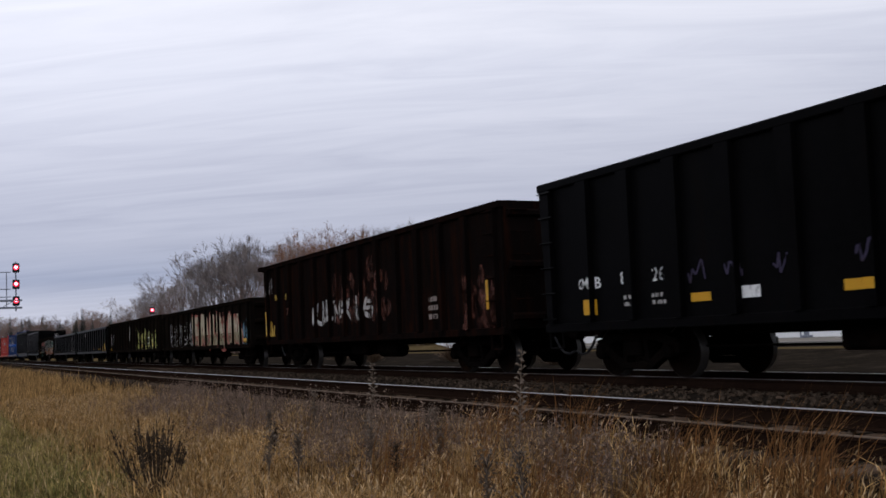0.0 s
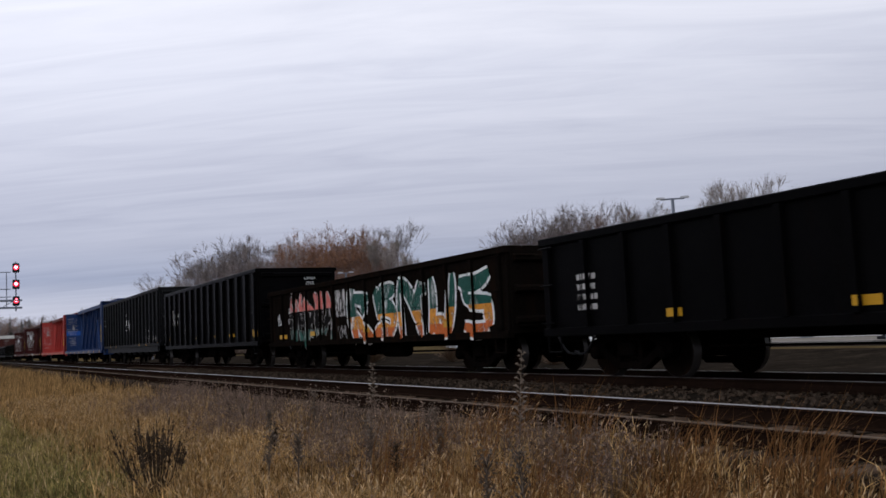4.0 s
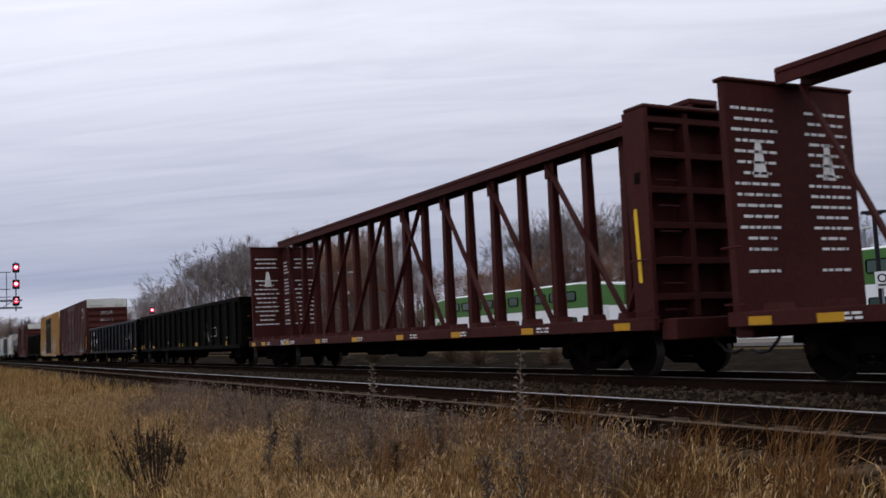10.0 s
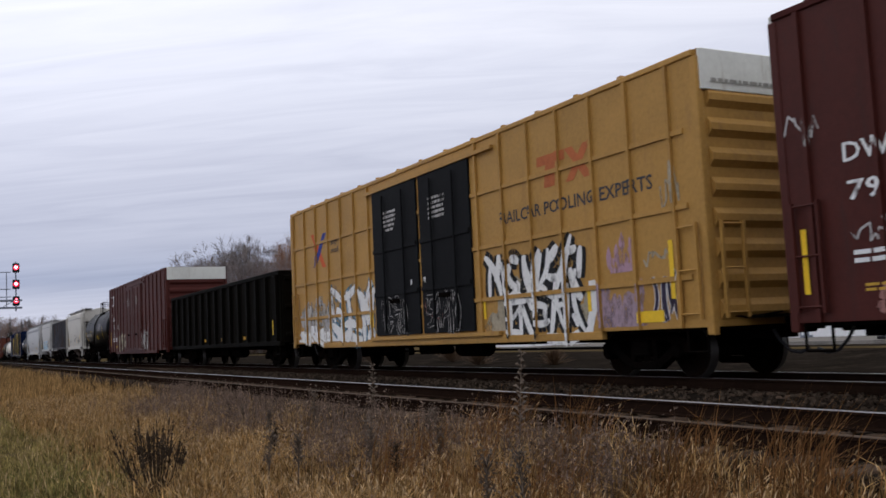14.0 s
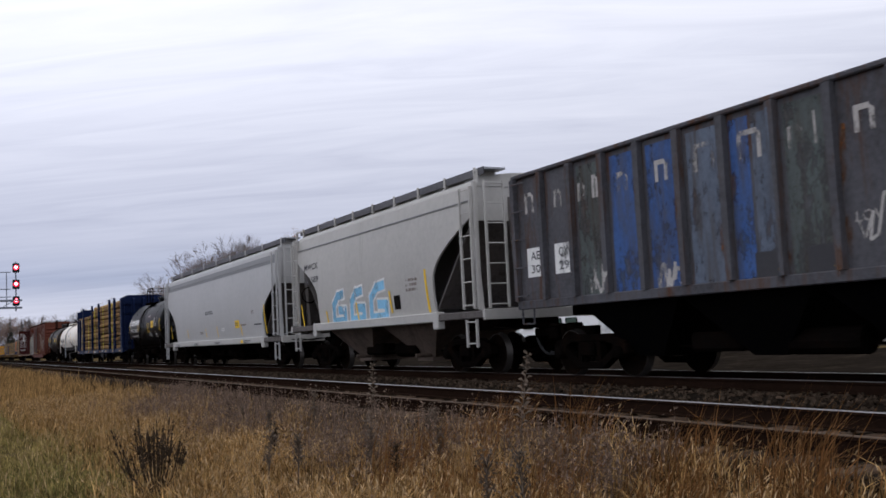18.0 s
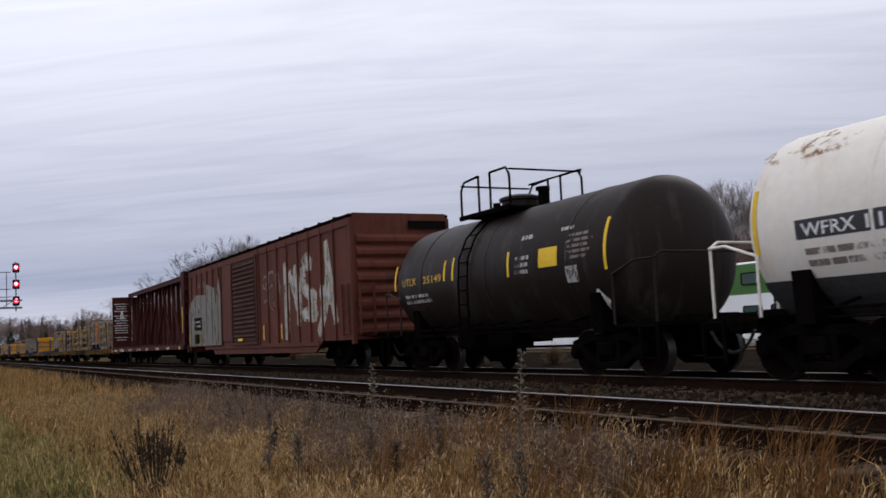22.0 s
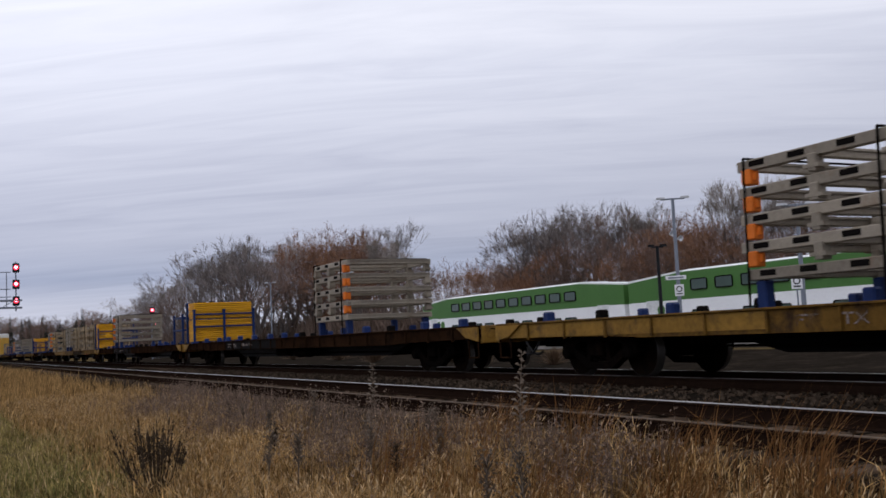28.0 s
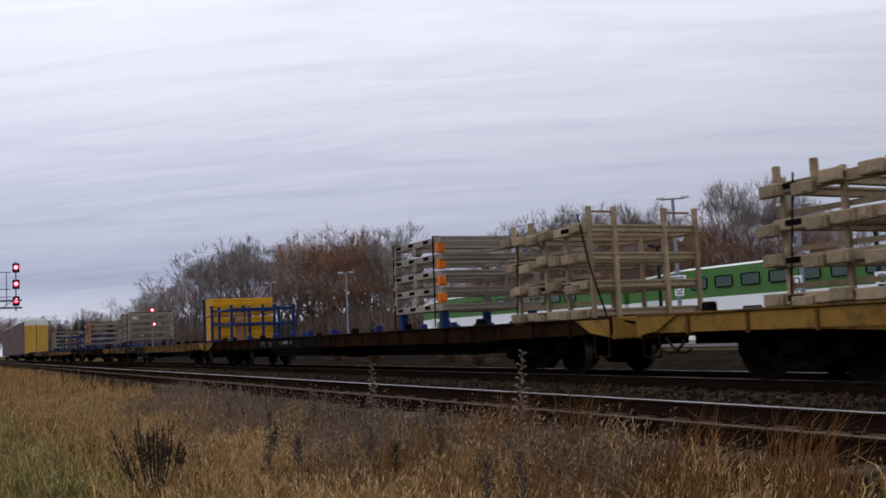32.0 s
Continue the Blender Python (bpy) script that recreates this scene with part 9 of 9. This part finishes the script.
DRYSTEM = stuff("dry_stem", (0.165, 0.118, 0.090), 0.9, dark=0.6, island=0.5, bump=0.0, spec=0.0)
me, (tips, hh) = blades("dry_weed_stems", DRYSTEM, 9000, weed_patch, (0.30, 0.62), (0.004, 0.008), 0.16, 41, wind=0.05)
as_stuff("dry_weed_stems", me, "thin grey-brown dead weed stems at the edge of the ballast", "weeds")
twigs = Geo()
rnd = random.Random(43)
for (x, y, z), h in zip(tips, hh):
    for _ in range(5):
        p = Vector((float(x), float(y), float(z) - rnd.uniform(0, 0.45) * float(h)))
        d = Vector((rnd.gauss(0, 1), rnd.gauss(0, 1), rnd.uniform(0.2, 1.2))).normalized() * rnd.uniform(0.02, 0.055)
        q = d.cross(Vector((rnd.gauss(0, 1), rnd.gauss(0, 1), rnd.gauss(0, 1)))).normalized() * rnd.uniform(0.003, 0.008)
        twigs.add([p, p + d * 0.5 + q, p + d, p + d * 0.5 - q], [(0, 1, 2, 3)])
me = bpy.data.meshes.new("dry_weed_leaves")
me.from_pydata(twigs.v, [], twigs.f)
me.materials.append(DRYSTEM)
as_stuff("dry_weed_leaves", me, "withered leaves and seed pods on dead weed stems", "weeds")


def weed(name, x, y, h, mat, seed, label, kind, leans=None):
    """A dead stem with short side twigs, thicker and fuzzier to the top."""
    r, g = random.Random(seed), Geo()
    z0 = ground_z(x, y) if y < 4.2 else -0.3
    top = Vector((r.gauss(0, 0.04), r.gauss(0, 0.04), h))
    stem = part("stem", Geo().tube((0, 0, -0.02), top * 0.6, 0.008, 0.006, 5).tube(top * 0.6, top, 0.006, 0.003, 5), mat, None)
    th = new(name)
    tagged(th, label, "weed", "tall dead weeds")
    stem.parent = th
    if kind == "plume":
        for k in range(26):
            f = 0.35 + 0.65 * k / 26
            p = top * f
            a = k * 2.4
            ln = 0.125 * (1.15 - f * 0.8)
            q = p + Vector((math.cos(a) * ln, math.sin(a) * ln, ln * 0.5))
            s = Vector((-math.sin(a), math.cos(a), 0)) * 0.020
            m = (p + q) / 2 + Vector((0, 0, 0.01))
            g.add([p, m - s, q, m + s, m + Vector((0, 0, 0.02))], [(0, 1, 4), (1, 2, 4), (2, 3, 4), (3, 0, 4), (0, 3, 2, 1)])
    else:
        for k in range(46):
            f = r.uniform(0.45, 1.0)
            p = top * f
            a, ln = r.uniform(0, 6.28), r.uniform(0.05, 0.16) * h
            q = p + Vector((math.cos(a) * ln * 0.7, math.sin(a) * ln * 0.7, ln))
            g.tube(p, q, 0.004, 0.003, 3)
            for _ in range(4):
                e = q + Vector((r.gauss(0, 0.02), r.gauss(0, 0.02), r.gauss(0, 0.025)))
                s = Vector((r.gauss(0, 1), r.gauss(0, 1), r.gauss(0, 1))).normalized() * 0.011
                t = s.cross(Vector((0.3, 0.5, 0.8))).normalized() * 0.011
                g.add([e - s, e + t, e + s, e - t], [(0, 1, 2, 3)])
    part("seed_head", g, mat, th)
    th.matrix_basis = Matrix.Translation((x, y, z0))
    if leans:
        SWAYING.append((th, x, y, z0, leans))
    return th


CALM = [(0, 0, 0), (2, 0, 0.6), (5, 0, -0.4), (8, 0, -0.6), (11, 0, -0.5), (14, 0, 0), (17, 0, 0.5), (18, 1, 7), (18.7, 1, 6), (19.3, 1, 4.5), (20.2, 0, 0.4), (23, 0, 0), (26, 0, 0.2), (29, 0, 0), (32, 0, 0.8)]
weed("plume_weed", -7.42, 4.55, 1.0, WEED, 1, "tall pale feathery dead weed beside the near rail", "plume", CALM)
weed("plume_weed", -11.15, 4.75, 0.86, WEED, 2, "small pale dead weed beside the near rail", "plume")
spots = random.Random(8)
for k in range(11):
    x = -7.5 - 7.5 * spots.random()
    y = 3.0 + 1.7 * spots.random()
    weed("fuzzy_weed", x, y, spots.uniform(0.35, 0.52), WEED if spots.random() < 0.75 else WEEDDARK, 40 + k, "grey fuzzy dead weed among the dry grass", "fuzzy")
for x, y, h in ((-5.4, 3.05, 0.60), (-5.0, 3.1, 0.62), (-8.6, 2.6, 0.52), (-8.2, 2.75, 0.55)):
    weed("fuzzy_weed", x, y, h, WEED if h > 0.5 else WEEDDARK, int(h * 100 - x * 10), "grey fuzzy dead weed among the dry grass", "fuzzy")

# dark dead bush at the edge of the short turf
r, g = random.Random(4), Geo()
bx, by = -9.1, 1.72
for k in range(44):
    a = r.uniform(0, 6.28)
    sp = r.uniform(0.05, 0.40)
    h = r.uniform(0.48, 0.80) * (1.0 - 0.35 * sp)
    tip = Vector((math.cos(a) * sp, math.sin(a) * sp, h))
    mid = tip * 0.5 + Vector((math.cos(a) * sp * 0.18, math.sin(a) * sp * 0.18, -0.02))
    g.tube((0, 0, -0.03), mid, 0.006, 0.004, 4).tube(mid, tip, 0.004, 0.002, 4)
    for j in range(4):
        p = mid.lerp(tip, r.uniform(0.1, 0.8))
        g.tube(p, p + Vector((r.gauss(0, 0.07), r.gauss(0, 0.07), r.uniform(0.06, 0.16))), 0.004, 0.002, 3)
    for j in range(26):
        p = mid.lerp(tip, r.uniform(0.25, 1.06))
        d = Vector((r.gauss(0, 1), r.gauss(0, 1), r.gauss(0.4, 1))).normalized() * r.uniform(0.010, 0.026)
        s = d.cross(Vector((r.gauss(0, 1), r.gauss(0, 1), r.gauss(0, 1)))).normalized() * 0.012
        g.add([p - d * 0.4, p + s, p + d, p - s], [(0, 1, 2, 3)])
tagged(part("dead_bush", g, WEEDDARK, None, at=(bx, by, ground_z(bx, by))), "dark dead many-stemmed weed bush in the grass", "bush")

# ---- ties and stones ----
TIE_ME = [Geo().box(-0.115, 0.115, -1.3, 1.3, -0.345, -0.168 - 0.008 * k, b=0.015).mesh("tie", TIE) for k in range(3)]
rnd = random.Random(55)
for trk, yc, x0 in ((TRACKS[0], YN, -72.0), (TRACKS[1], YC, -62.0)):
    n = int((3 - x0) / 0.53)
    for k in range(n):
        x = x0 + 0.53 * k + rnd.uniform(-0.03, 0.03)
        t = part("tie", rnd.choice(TIE_ME), None, trk, at=Matrix.Translation((x, yc + rnd.uniform(-0.05, 0.05), 0)) @ Euler((0, 0, rnd.uniform(-0.02, 0.02))).to_matrix().to_4x4())
# loose ballast, denser and larger near the camera
g = np.random.default_rng(9)
stones = Geo()
base8 = [Vector(p).normalized() for p in ((1, 0.2, 0.1), (-1, 0.1, -0.2), (0.1, 1, 0.2), (-0.2, -1, 0.1), (0.2, 0.1, 1), (0.1, -0.2, -1))]
OCT = [(0, 2, 4), (2, 1, 4), (1, 3, 4), (3, 0, 4), (2, 0, 5), (1, 2, 5), (3, 1, 5), (0, 3, 5)]
for k in range(15000):
    x = -1 - 45 * g.random() ** 1.6
    y = g.uniform(4.35, 13.6)
    if (min(abs(y - YN - 0.7525), abs(y - YN + 0.7525), abs(y - YC - 0.7525), abs(y - YC + 0.7525))) < 0.08:
        continue
    s = g.uniform(0.022, 0.05) * (1 + max(0, -x - 15) * 0.02)
    z = -0.205 if y > 4.85 else -0.205 - (4.85 - y) * 0.43
    if 8.0 < y < 10.2:
        z += 0.06
    q = Matrix.Rotation(g.uniform(0, 6.28), 3, "Z") @ Matrix.Rotation(g.uniform(0, 6.28), 3, "X")
    stones.add([q @ (b * s * g.uniform(0.7, 1.15)) + Vector((x, y, z + s * 0.3)) for b in base8], OCT)
me = bpy.data.meshes.new("ballast_stones")
me.from_pydata(stones.v, [], stones.f)
me.materials.append(GRAVEL)
as_stuff("ballast_stones", me, "loose grey-brown ballast stones between the rails", "stones")

motions()
